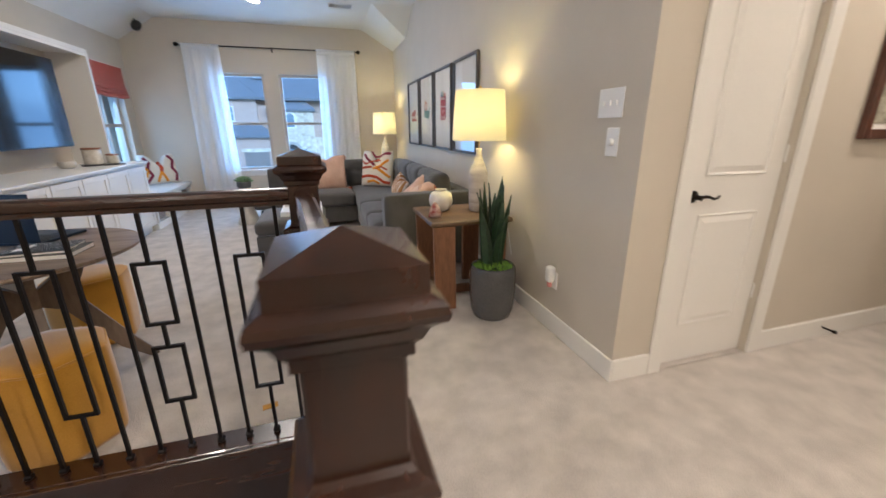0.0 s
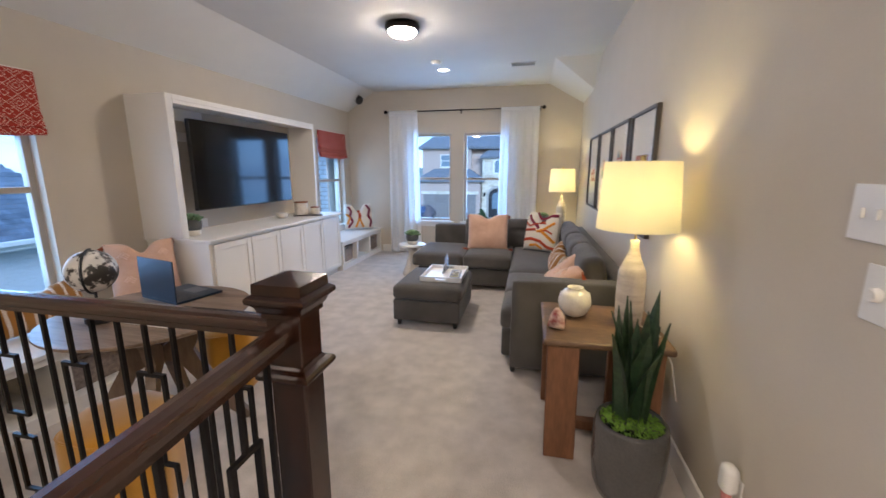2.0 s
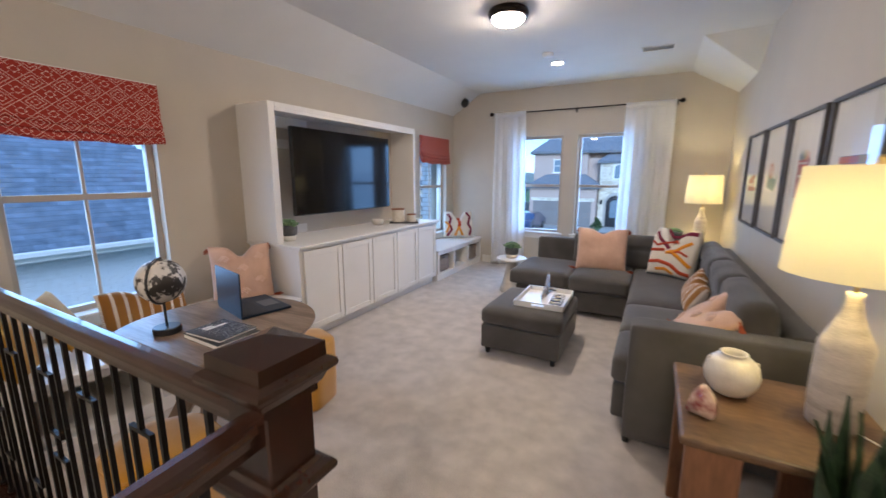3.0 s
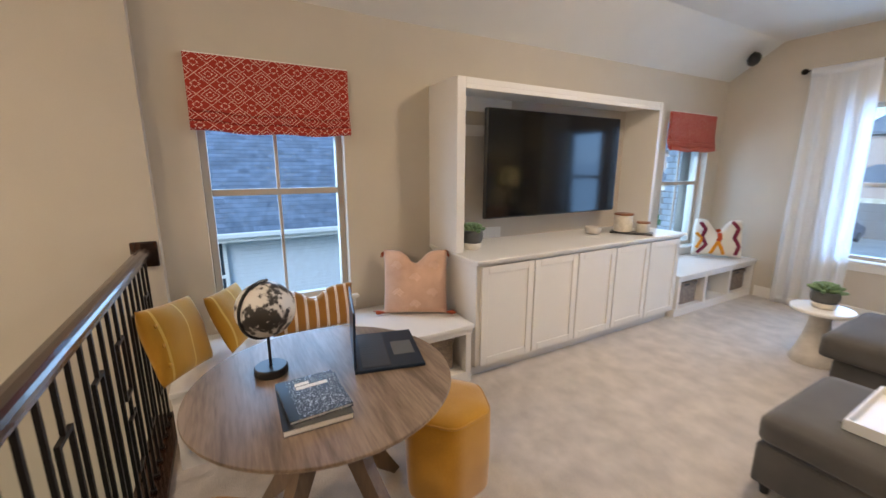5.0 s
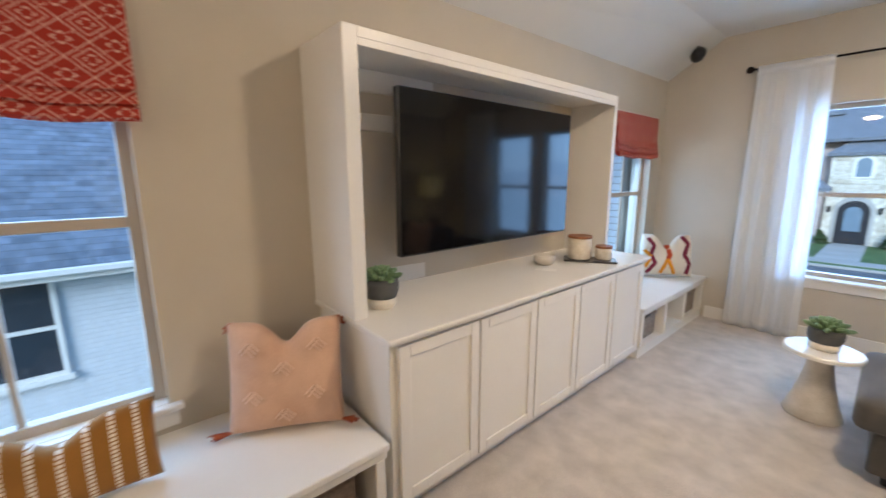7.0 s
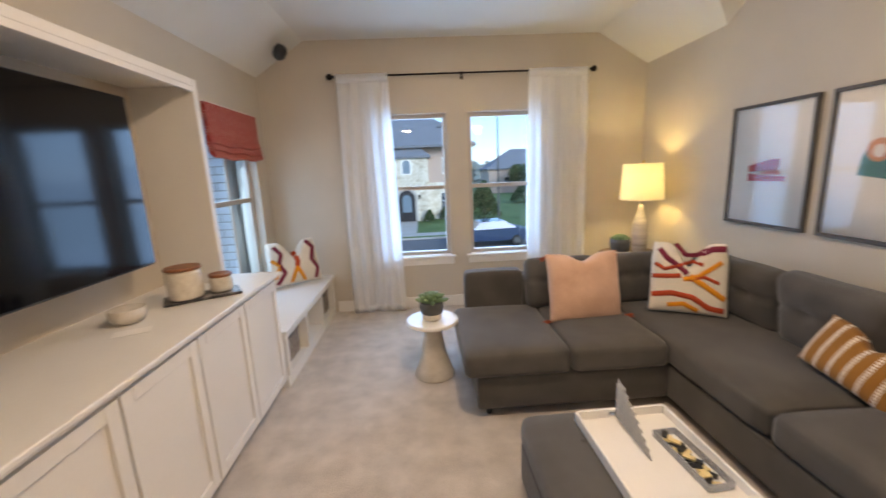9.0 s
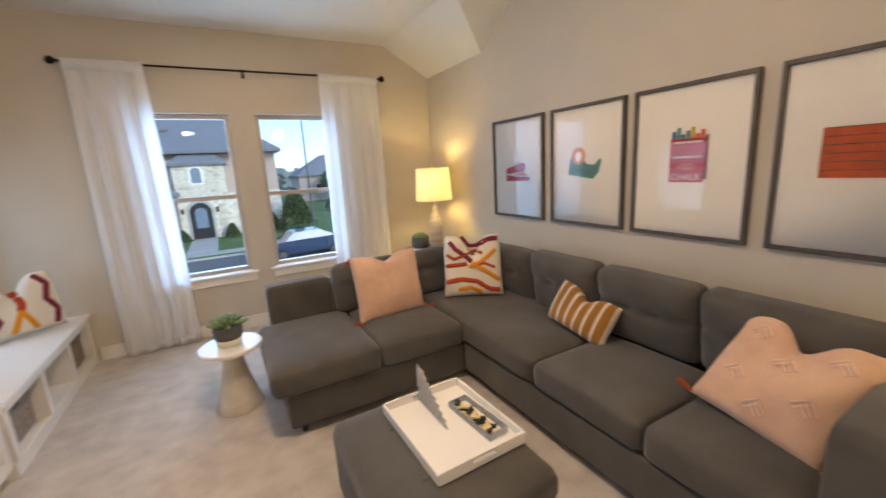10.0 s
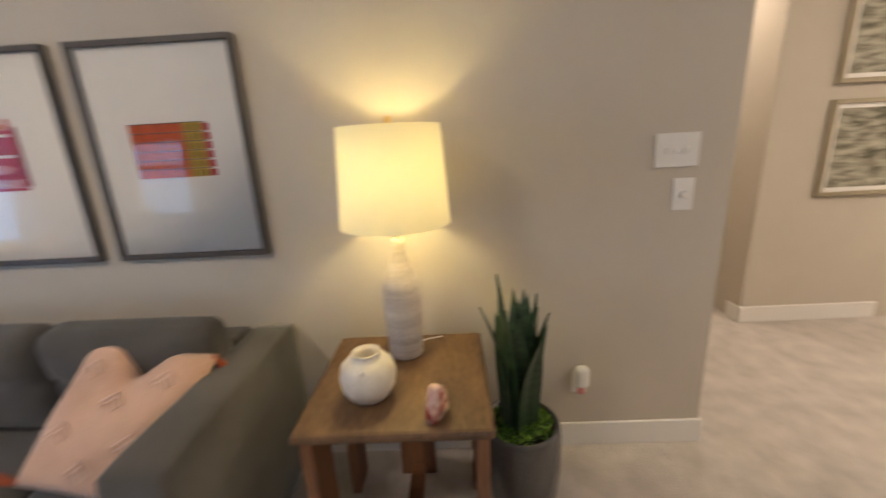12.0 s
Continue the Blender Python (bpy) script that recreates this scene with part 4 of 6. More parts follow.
def curtain(x0, x1, b0, b1, seed):
    c = thing("curtain", ((x0 + x1) / 2, Y1 - 0.085, 0), 0, "sheer white curtain panel hanging in soft folds", "curtain", "white curtains")
    bm = bmesh.new()
    n, m = 110, 30
    rnd = random.Random(seed)
    ph = rnd.uniform(0, 6)
    g = []
    cx = (x0 + x1) / 2
    for j in range(m + 1):
        v = j / m
        z = 2.573 - v * 2.563
        row = []
        for i in range(n + 1):
            u = i / n
            x = (x0 + (x1 - x0) * u) * (1 - v) + (b0 + (b1 - b0) * u) * v
            amp = 0.014 + 0.012 * v
            y = amp * math.sin(u * 2 * math.pi * 5 + ph + 0.8 * math.sin(u * 5 + v * 1.5)) * (0.85 + 0.3 * noise.noise(Vector((u * 4, v * 1.2, seed))))
            y += 0.03 * noise.noise(Vector((u * 5, v * 0.8, seed + 5)))
            x += 0.008 * math.cos(u * 2 * math.pi * 10 + ph)
            k = min(1, v / 0.06)
            row.append(bm.verts.new((x - cx, y * k + (-0.019 + 0.15 * y) * (1 - k), z)))
        g.append(row)
    for j in range(m):
        for i in range(n):
            bm.faces.new((g[j][i], g[j][i + 1], g[j + 1][i + 1], g[j + 1][i]))
    o = part("panel", bm, "curtain", c, smooth=True)
    s = o.modifiers.new("thickness", "SOLIDIFY")
    s.thickness = 0.0015
    for nm, lo, hi in (("heading_band", 0, 1), ("hem", m - 1, m)):
        bm = bmesh.new()
        zz = (2.575, 2.49) if nm == "heading_band" else (0.09, 0.008)
        src = [v.co.copy() for v in o.data.vertices]
        r0 = src[lo * (n + 1):(lo + 1) * (n + 1)] if nm == "heading_band" else src[m * (n + 1):(m + 1) * (n + 1)]
        a = [bm.verts.new((p.x, p.y - 0.003, zz[0])) for p in r0]
        c2 = [bm.verts.new((p.x, p.y - 0.003, zz[1])) for p in r0]
        for i in range(n):
            bm.faces.new((a[i], a[i + 1], c2[i + 1], c2[i]))
        part(nm, bm, "curtain", c, smooth=True).modifiers.new("thickness", "SOLIDIFY").thickness = 0.0015


curtain(-1.72, -1.19, -1.74, -1.14, 1)
curtain(0.28, 0.915, 0.26, 0.92, 2)

# ---- roman shades ----


def shade_fabric():
    """Red cloth printed with a pale lattice of diamonds and rings."""
    m = mat("printed_red_cloth", (0.42, 0.045, 0.03), 0.9, fine=300, bump=0.3)
    n, l = m.node_tree.nodes, m.node_tree.links
    b = n["Principled BSDF"]
    tc, sp = n.new("ShaderNodeTexCoord"), n.new("ShaderNodeSeparateXYZ")
    l.new(tc.outputs["Object"], sp.inputs[0])

    def op(o, a, c=None):
        x = n.new("ShaderNodeMath")
        x.operation = o
        for i, v in enumerate((a, c)):
            if v is None:
                continue
            if isinstance(v, (int, float)):
                x.inputs[i].default_value = v
            else:
                l.new(v, x.inputs[i])
        return x.outputs[0]
    u = op("ABSOLUTE", op("SUBTRACT", op("FRACT", op("DIVIDE", op("ADD", sp.outputs[1], 10), 0.145)), 0.5))
    v = op("ABSOLUTE", op("SUBTRACT", op("FRACT", op("DIVIDE", op("ADD", sp.outputs[2], 10), 0.118)), 0.5))
    d = op("ADD", u, v)
    band = None
    for c, w in ((0.15, 0.022), (0.33, 0.018), (0.50, 0.018), (0.83, 0.026)):
        k = op("LESS_THAN", op("ABSOLUTE", op("SUBTRACT", d, c)), w)
        band = k if band is None else op("MAXIMUM", band, k)
    x = op("LESS_THAN", op("ABSOLUTE", op("SUBTRACT", u, v)), 0.014)
    x = op("MULTIPLY", x, op("LESS_THAN", op("ABSOLUTE", op("SUBTRACT", d, 0.5)), 0.22))
    band = op("MULTIPLY", band, op("GREATER_THAN", op("ABSOLUTE", op("SUBTRACT", u, v)), 0.035))
    band = op("MAXIMUM", band, x)
    mx = n.new("ShaderNodeMix")
    mx.data_type = "RGBA"
    l.new(op("MULTIPLY", band, 0.8), mx.inputs[0])
    mx.inputs[6].default_value, mx.inputs[7].default_value = (0.36, 0.026, 0.014, 1), (0.86, 0.60, 0.50, 1)
    l.new(mx.outputs[2], b.inputs["Base Color"])
    return m


M["shadecloth"] = shade_fabric()


def roman(y0, y1, z0, z1):
    s = thing("roman_shade", (X0 + 0.003 + inward(y1), (y0 + y1) / 2, z0), 0, "red and white lattice-print roman shade, raised in folds", "window shade", "red roman shades")
    L, H = (y1 - y0) / 2, z1 - z0
    bm = bmesh.new()
    prof = [(0.035, H), (0.037, 0.16), (0.050, 0.13), (0.052, 0.115), (0.040, 0.105), (0.056, 0.085), (0.060, 0.062), (0.046, 0.055), (0.064, 0.040), (0.066, 0.012), (0.055, 0.0), (0.044, 0.004), (0.020, 0.03), (0.004, 0.10), (0.004, H)]
    rows = []
    for k in range(17):
        y = -L + 2 * L * k / 16
        w = 0.006 * math.sin(k * 0.9)
        rows.append([bm.verts.new((x, y, z + (w if z < 0.2 else 0) - 0.012 * (1 - (y / L) ** 2) * (z < 0.2))) for x, z in prof])
    for p, q in zip(rows, rows[1:]):
        for i in range(len(prof)):
            j = (i + 1) % len(prof)
            bm.faces.new((p[i], p[j], q[j], q[i]))
    bm.faces.new(rows[0]), bm.faces.new(rows[-1])
    part("folded_cloth", bm, "shadecloth", s)
    part("head_rail", bx(0.001, 0.034, -L + 0.004, L - 0.004, H + 0.0005, H + 0.006), "white", s)


roman(3.565, 4.525, 1.765, 2.20)
roman(8.18, 9.11, 1.745, 2.17)

# ---- wall fittings ----
sw = thing("switch_plate_triple", (X1, 3.385, 1.42), 0, "white three-gang toggle switch plate", "light switch")
part("plate", bx(-0.007, -0.0005, -0.088, 0.088, -0.068, 0.068, 0.003, seg=2), "white", sw)
for y in (-0.046, 0, 0.046):
    part("toggle", bx(-0.016, -0.0072, y - 0.006, y + 0.006, -0.014, 0.012, 0.002), "white", sw)
sw = thing("dimmer_plate", (X1, 3.345, 1.238), 0, "white dimmer plate with a round knob", "light switch")
part("plate", bx(-0.007, -0.0005, -0.043, 0.043, -0.068, 0.068, 0.003, seg=2), "white", sw)
bm = lathe([(0.017, 0), (0.016, 0.014), (0.013, 0.018)], 20)
bmesh.ops.rotate(bm, matrix=Matrix.Rotation(radians(-90), 3, "Y"), verts=bm.verts)
bmesh.ops.translate(bm, vec=(-0.0071, 0, 0), verts=bm.verts)
part("knob", bm, "white", sw)
ol = thing("wall_outlet", (X1, 3.74, 0.36), 0, "white wall outlet plate low on the wall", "outlet")
part("plate", bx(-0.006, -0.0005, -0.036, 0.036, -0.058, 0.058, 0.003), "white", ol)
nl = thing("plug_in_freshener", (X1 - 0.0065, 3.74, 0.395), 0, "white plug-in air freshener on the wall outlet", "air freshener")
bm = bmesh.new()
box(bm, -0.055, -0.0005, -0.034, 0.034, -0.045, 0.065, 0.024, 4)
part("body", bm, "white", nl, smooth=True)
part("vial", lathe([(0.016, -0.075), (0.018, -0.045)], 16, loc=(-0.028, 0, 0)), "ink_pink", nl)
vt = thing("ceiling_vent", (0.655, 8.0, ZC), 0, "white slatted air vent in the ceiling", "vent")
bm = bmesh.new()
for a in ((-0.17, 0.17, -0.09, -0.07), (-0.17, 0.17, 0.07, 0.09), (-0.17, -0.15, -0.0699, 0.0699), (0.15, 0.17, -0.0699, 0.0699)):
    box(bm, a[0], a[1], a[2], a[3], -0.010, -0.001, 0.002)
part("frame", bm, "white", vt)
# black sheet stands in for the shade of the duct behind the slats
part("duct_shade", bx(-0.15, 0.15, -0.07, 0.07, -0.002, -0.0008), "black", vt)
for k in range(6):
    bm = bx(-0.149, 0.149, -0.006, 0.006, -0.001, 0.001)
    o = part("slat", bm, "white", vt)
    o.matrix_basis = pose(0, -0.058 + k * 0.0232, -0.0065, 35, 0, 0)
sd = thing("smoke_detector", (-0.47, 7.66, ZC), 0, "round white smoke detector on the ceiling", "smoke detector")
part("body", lathe([(0.066, -0.001), (0.066, -0.012), (0.056, -0.03), (0.03, -0.036), (0.004, -0.036)], 28), "white", sd, smooth=True)
sp = thing("corner_speaker", (-2.175, 9.03, 2.735), 0, "small black satellite speaker mounted under the ceiling", "speaker")
bm = lathe([(0.012, -0.07), (0.045, -0.055), (0.062, -0.02), (0.062, 0.03), (0.05, 0.062), (0.02, 0.075)], 20)
bmesh.ops.rotate(bm, matrix=Matrix.Rotation(radians(60), 3, Vector((1, 1, 0))), verts=bm.verts)
part("body", bm, "black", sp, smooth=True)
bm = bmesh.new()
sweep(bm, [(0.0, 0.0, 0.03), (-0.02, 0.03, 0.10), (-0.03, 0.05, 0.135)], 0.009)
part("bracket", bm, "black", sp)
ds = thing("door_stop", (3.22, YD - 0.015, 0.07), 0, "small dark spring door stop on the baseboard", "door stop")
bm = bmesh.new()
sweep(bm, [(0, 0.0, 0), (0, -0.06, 0)], 0.006)
sweep(bm, [(0, -0.06, 0), (0, -0.075, 0)], 0.011, 12)
part("spring", bm, "bronze", ds)


def wall_picture(name, m, w, h, framecol, art, label, t=0.05):
    p = thing(name, (0, 0, 0), 0, label, "picture")
    p.matrix_basis = m
    bm = bmesh.new()
    for a in ((-w / 2, -w / 2 + t, 0, h), (w / 2 - t, w / 2, 0, h), (-w / 2 + t, w / 2 - t, 0, t), (-w / 2 + t, w / 2 - t, h - t, h)):
        box(bm, a[0], a[1], -0.035, -0.001, a[2], a[3], 0.003)
    part("frame", bm, framecol, p)
    part("mat_board", bx(-w / 2 + t, w / 2 - t, -0.014, -0.001, t, h - t), "paper", p)
    part("artwork", bx(-w / 2 + t + 0.03, w / 2 - t - 0.03, -0.017, -0.0141, t + 0.03, h - t - 0.03), art, p)
    return p


M["etching"] = mat("faded_etching", (0.10, 0.095, 0.065), 0.8, col2=(0.50, 0.46, 0.36), scale=7, fine=60, bump=0.1, thresh=(0.40, 0.60), stretch=(1, 1, 3.5))
M["brownframe"] = mat("reddish_brown_frame", (0.05, 0.014, 0.008), 0.3, col2=(0.11, 0.035, 0.02), scale=8, bump=0.05, coat=0.3)
M["goldframe"] = mat("pale_gold_frame", (0.42, 0.36, 0.25), 0.4, metal=0.3, var=0.1)
wall_picture("framed_picture_door", pose(3.40, YD, 1.24), 0.76, 0.95, "brownframe", "etching", "reddish brown framed picture beside the closet door")
for z in (0.98, 1.74):
    wall_picture("framed_etching", pose(2.84, 1.41, z, 0, 0, -90), 0.56, 0.66, "goldframe", "etching", "pale gold framed etching on the hall wall", 0.03)

# ---- pillows ----


def striped(name, base, line, period, width, axis=0, dots=0.0, edge=0.0):
    """Woven cloth with pale stripes, which may be broken into short stitches."""
    m = mat(name, base, 0.95, var=0.2, fine=300, bump=0.6, sheen=0.2)
    n, l = m.node_tree.nodes, m.node_tree.links
    b = n["Principled BSDF"]
    src = b.inputs["Base Color"].links[0].from_socket
    tc, sp2 = n.new("ShaderNodeTexCoord"), n.new("ShaderNodeSeparateXYZ")
    l.new(tc.outputs["Object"], sp2.inputs[0])

    def frac(o, p):
        a, c = n.new("ShaderNodeMath"), n.new("ShaderNodeMath")
        a.operation, c.operation = "DIVIDE", "FRACT"
        l.new(sp2.outputs[o], a.inputs[0])
        a.inputs[1].default_value = p
        l.new(a.outputs[0], c.inputs[0])
        return c.outputs[0]

    def less(s, v):
        a = n.new("ShaderNodeMath")
        a.operation = "LESS_THAN"
        l.new(s, a.inputs[0])
        a.inputs[1].default_value = v
        return a.outputs[0]
    k = less(frac(axis, period), width)
    if dots:
        a = n.new("ShaderNodeMath")
        a.operation = "MULTIPLY"
        l.new(k, a.inputs[0]), l.new(less(frac(2 - axis, dots), 0.72), a.inputs[1])
        k = a.outputs[0]
    mx = n.new("ShaderNodeMix")
    mx.data_type = "RGBA"
    l.new(k, mx.inputs[0]), l.new(src, mx.inputs[6])
    mx.inputs[7].default_value = (*line, 1)
    l.new(mx.outputs[2], b.inputs["Base Color"])
    return m


M["pinkcloth"] = mat("pink_weave", (0.54, 0.32, 0.22), 0.95, col2=(0.72, 0.47, 0.34), scale=6, fine=260, bump=0.6, sheen=0.3)
M["pinkraised"] = mat("pink_raised_stitch", (0.80, 0.58, 0.46), 0.95, var=0.1, fine=260, bump=0.6)
M["rust"] = mat("rust_tassel", (0.30, 0.055, 0.025), 0.95, col2=(0.48, 0.12, 0.05), scale=30, fine=200, bump=0.8)
M["brownstripe"] = striped("ochre_stitched_cloth", (0.30, 0.125, 0.018), (0.80, 0.72, 0.62), 0.068, 0.28, dots=0.014)
M["yellowcloth"] = striped("mustard_cloth", (0.42, 0.20, 0.012), (0.60, 0.38, 0.08), 0.17, 0.07)
M["whitecloth"] = mat("cream_tufted_cloth", (0.72, 0.66, 0.56), 0.95, var=0.12, fine=150, bump=0.8, sheen=0.3)
for nm, c in (("tuft_orange", (0.72, 0.27, 0.02)), ("tuft_red", (0.45, 0.06, 0.02)), ("tuft_plum", (0.20, 0.02, 0.045))):
    M[nm] = mat(nm, c, 0.95, var=0.2, fine=150, bump=0.8)


def surface_strip(fn, pts, w, n=26):
    """A raised strip laid on a pillow's face along (u, v) points."""
    bm = bmesh.new()
    P = []
    for (a, b2), (c, d2) in zip(pts, pts[1:]):
        for k in range(n // (len(pts) - 1)):
            f = k / (n // (len(pts) - 1))
            P.append((a + (c - a) * f, b2 + (d2 - b2) * f))
    P.append(pts[-1])
    rows = []
    for i, (u, v) in enumerate(P):
        a, b2 = P[max(0, i - 1)], P[min(len(P) - 1, i + 1)]
        t = Vector((b2[0] - a[0], b2[1] - a[1])).normalized()
        nx, ny = -t.y * w / 2, t.x * w / 2
        rows.append([bm.verts.new(fn(u + nx * s, v + ny * s, h)) for s, h in ((-1, 0.0), (-0.7, 0.007), (0.7, 0.007), (1, 0.0))])
    for p, q in zip(rows, rows[1:]):
        for k in range(3):
            bm.faces.new((p[k], p[k + 1], q[k + 1], q[k]))
    return bm


def pillow(m, w, h, t, material, label, name="throw_pillow", dent=0.06, tassels=False, strips=(), seed=0, marks=False, buttons=False):
    p = thing(name, (0, 0, 0), 0, label, "pillow")
    p.matrix_basis = m
    bm = puff(w, h, t, dent=dent, seed=seed, n=26)
    body = part("cover", bm, material, p, smooth=True)
    me = body.data
    from_pts = [v.co.copy() for v in me.vertices if v.co.y < 0.001]

    def on(u, v, lift):
        x, z = u * w / 2, v * h / 2
        best = min(from_pts, key=lambda c: (c.x - x) ** 2 + (c.z - z) ** 2)
        near = sorted(from_pts, key=lambda c: (c.x - x) ** 2 + (c.z - z) ** 2)[:4]
        ws = [1 / (1e-4 + math.hypot(c.x - x, c.z - z)) for c in near]
        y = sum(c.y * k for c, k in zip(near, ws)) / sum(ws)
        return (x, y - 0.003 - lift, z if abs(z - best.z) < 0.05 else best.z)
    for mt, pts, wd in strips:
        part("tufted_band", surface_strip(on, pts, wd), mt, p, smooth=True)
    if marks:
        for u, v in [(-0.55, 0.45), (0.55, 0.45), (0, 0.1), (-0.5, -0.35), (0.5, -0.35), (0.0, -0.7)]:
            bm = bmesh.new()
            for k in range(-2, 3):
                for sgn in (-1, 1):
                    a, b2 = Vector(on(u + k * 0.045 - 0.07, v + k * 0.045 * sgn + 0.07 * sgn, 0.002)), Vector(on(u + k * 0.045 + 0.07, v + k * 0.045 * sgn - 0.07 * sgn, 0.002))
                    if sgn * (k + 0.5) > 0:
                        sweep(bm, [a, (a + b2) / 2 + Vector((0, -0.001, 0)), b2], 0.0038, 5)
            tagged(part("raised_stitching", bm, "pinkraised", p), kind="stuff")
    if tassels:
        for sx in (-1, 1):
            for sz in (-1, 1):
                bm = bmesh.new()
                rnd = random.Random(seed + sx * 3 + sz)
                chopped = dent >= 0.1 and sz > 0
                c = Vector((sx * w * (0.40 if chopped else 0.465), 0, sz * h * (0.455 if chopped else 0.465)))
                d = Vector((sx * 0.9, -0.55, 0.05) if sz < 0 else (sx * 0.35, 0.85, -0.45)).normalized()
                for k in range(16):
                    e = c + d * rnd.uniform(0.055, 0.085) + Vector([rnd.uniform(-0.016, 0.016) for _ in range(3)])
                    sweep(bm, [c - d * 0.01, (c + e) / 2, e], [0.004, 0.005, 0.003], 5)
                part("tassel", bm, "rust", p)
    if buttons:
        for v in (-0.5, 0, 0.5):
            bm = bmesh.new()
            q = Vector(on(-0.82, v, 0.002))
            lathe([(0.012, 0), (0.011, 0.005), (0.004, 0.007)], 12, bm)
            bmesh.ops.rotate(bm, matrix=Matrix.Rotation(radians(90), 3, "X"), verts=bm.verts)
            bmesh.ops.translate(bm, vec=q, verts=bm.verts)
            part("button", bm, "yellowcloth", p)
    return p


def at(x, y, z, rz, tilt=-12, roll=0):
    return pose(x, y, z, 0, 0, rz) @ pose(0, 0, 0, tilt, 0, 0) @ pose(0, 0, 0, 0, roll, 0)


SQ = [("tuft_orange", [(-0.15, -0.05), (0.2, 0.05), (0.75, 0.45)], 0.121), ("tuft_orange", [(0.0, 0.05), (0.4, -0.2), (0.85, -0.5)], 0.142), ("tuft_red", [(-0.9, 0.0), (-0.5, 0.02), (-0.2, 0.05)], 0.121),
      ("tuft_plum", [(-0.75, 0.75), (-0.55, 0.5), (-0.2, 0.25), (-0.05, 0.1)], 0.142), ("tuft_plum", [(0.2, 0.62), (0.5, 0.78), (0.85, 0.80)], 0.160), ("tuft_red", [(-0.9, -0.5), (-0.4, -0.42), (0.1, -0.5), (0.5, -0.75), (0.85, -0.8)], 0.142),
      ("tuft_red", [(-0.85, 0.35), (-0.6, 0.2), (-0.3, 0.3), (0.1, 0.45), (0.3, 0.35)], 0.094), ("tuft_plum", [(-0.35, 0.9), (-0.1, 0.6), (0.25, 0.62)], 0.113), ("tuft_red", [(0.0, -0.05), (0.35, 0.05), (0.7, -0.1)], 0.085),
      ("tuft_orange", [(-0.5, -0.75), (-0.1, -0.68), (0.25, -0.85)], 0.121)]
SQ2 = [("tuft_plum", [(-0.7, 0.75), (-0.5, 0.4), (-0.62, 0.0), (-0.45, -0.4), (-0.75, -0.85)], 0.154), ("tuft_orange", [(-0.85, 0.2), (-0.6, -0.1), (-0.8, -0.6)], 0.123), ("tuft_red", [(0.0, 0.45), (0.06, 0.0), (0.0, -0.2)], 0.186),
       ("tuft_orange", [(-0.25, -0.85), (0.0, -0.2), (0.25, -0.85)], 0.138), ("tuft_plum", [(0.5, 0.85), (0.75, 0.5), (0.6, 0.0), (0.8, -0.4), (0.7, -0.85)], 0.168)]
pillow(at(0.27, 7.66, 0.69, 3, -14), 0.57, 0.52, 0.17, "pinkcloth", "blush pink pillow with rust tassels on the sofa", tassels=True, dent=0.05, seed=1)
pillow(at(1.0, 7.57, 0.735, -30, -14), 0.51, 0.54, 0.17, "whitecloth", "cream tufted pillow with orange and plum lines", dent=0.15, strips=SQ, seed=2)
pillow(at(1.13, 6.52, 0.60, -84, -24, 12), 0.47, 0.29, 0.13, "brownstripe", "ochre lumbar pillow with stitched cream stripes", dent=0.05, seed=3)
pillow(at(1.075, 5.465, 0.655, -88, -44, 12), 0.485, 0.51, 0.15, "pinkcloth", "blush pink pillow with stitched diamonds and rust tassels", tassels=True, marks=True, dent=0.095, seed=4)
pillow(at(-2.37, 4.91, 0.70, 62, -14), 0.50, 0.50, 0.16, "pinkcloth", "blush pink pillow with rust tassels on the bench", tassels=True, marks=True, dent=0.08, seed=5)
pillow(at(-2.40, 4.16, 0.61, 88, -14), 0.56, 0.30, 0.13, "brownstripe", "ochre lumbar pillow with stitched cream stripes", dent=0.06, seed=6)
pillow(at(-2.12, 3.41, 0.675, 156, -17, 8), 0.44, 0.40, 0.13, "yellowcloth", "mustard striped pillow with covered buttons", dent=0.0, buttons=True, seed=7)
pillow(at(-2.36, 3.68, 0.665, 157, -22, 4), 0.42, 0.36, 0.11, "yellowcloth", "mustard striped pillow under the window", dent=0.0, seed=8)
pillow(at(-2.27, 9.0, 0.70, 38, -12), 0.55, 0.48, 0.16, "whitecloth", "cream tufted pillow with red and orange waves", dent=0.14, strips=SQ2, seed=9)

# ---- plants ----


def snake_leaf(bm, base, h, w, lean, az, twist):
    n = 12
    rows = []
    for i in range(n + 1):
        t = i / n
        c = Vector(base) + Vector((math.cos(az) * lean * t * t * h, math.sin(az) * lean * t * t * h, h * t))
        ww = w * (0.45 + 1.6 * t * (1 - t) + 0.5 * (1 - t)) * (1 - t ** 6) / 1.15
        if i == n:
            ww = 0.001
        a = az + math.pi / 2 + twist * t
        d = Vector((math.cos(a), math.sin(a), 0))
        e = Vector((-d.y, d.x, 0))
        rows.append([bm.verts.new(c - d * ww / 2), bm.verts.new(c + e * (0.006 + ww * 0.16)), bm.verts.new(c + d * ww / 2), bm.verts.new(c + e * (ww * 0.16 - 0.002))])
    for p, q in zip(rows, rows[1:]):
        for k in range(4):
            bm.faces.new((p[k], p[(k + 1) % 4], q[(k + 1) % 4], q[k]))
    bm.faces.new(rows[0]), bm.faces.new(rows[-1])


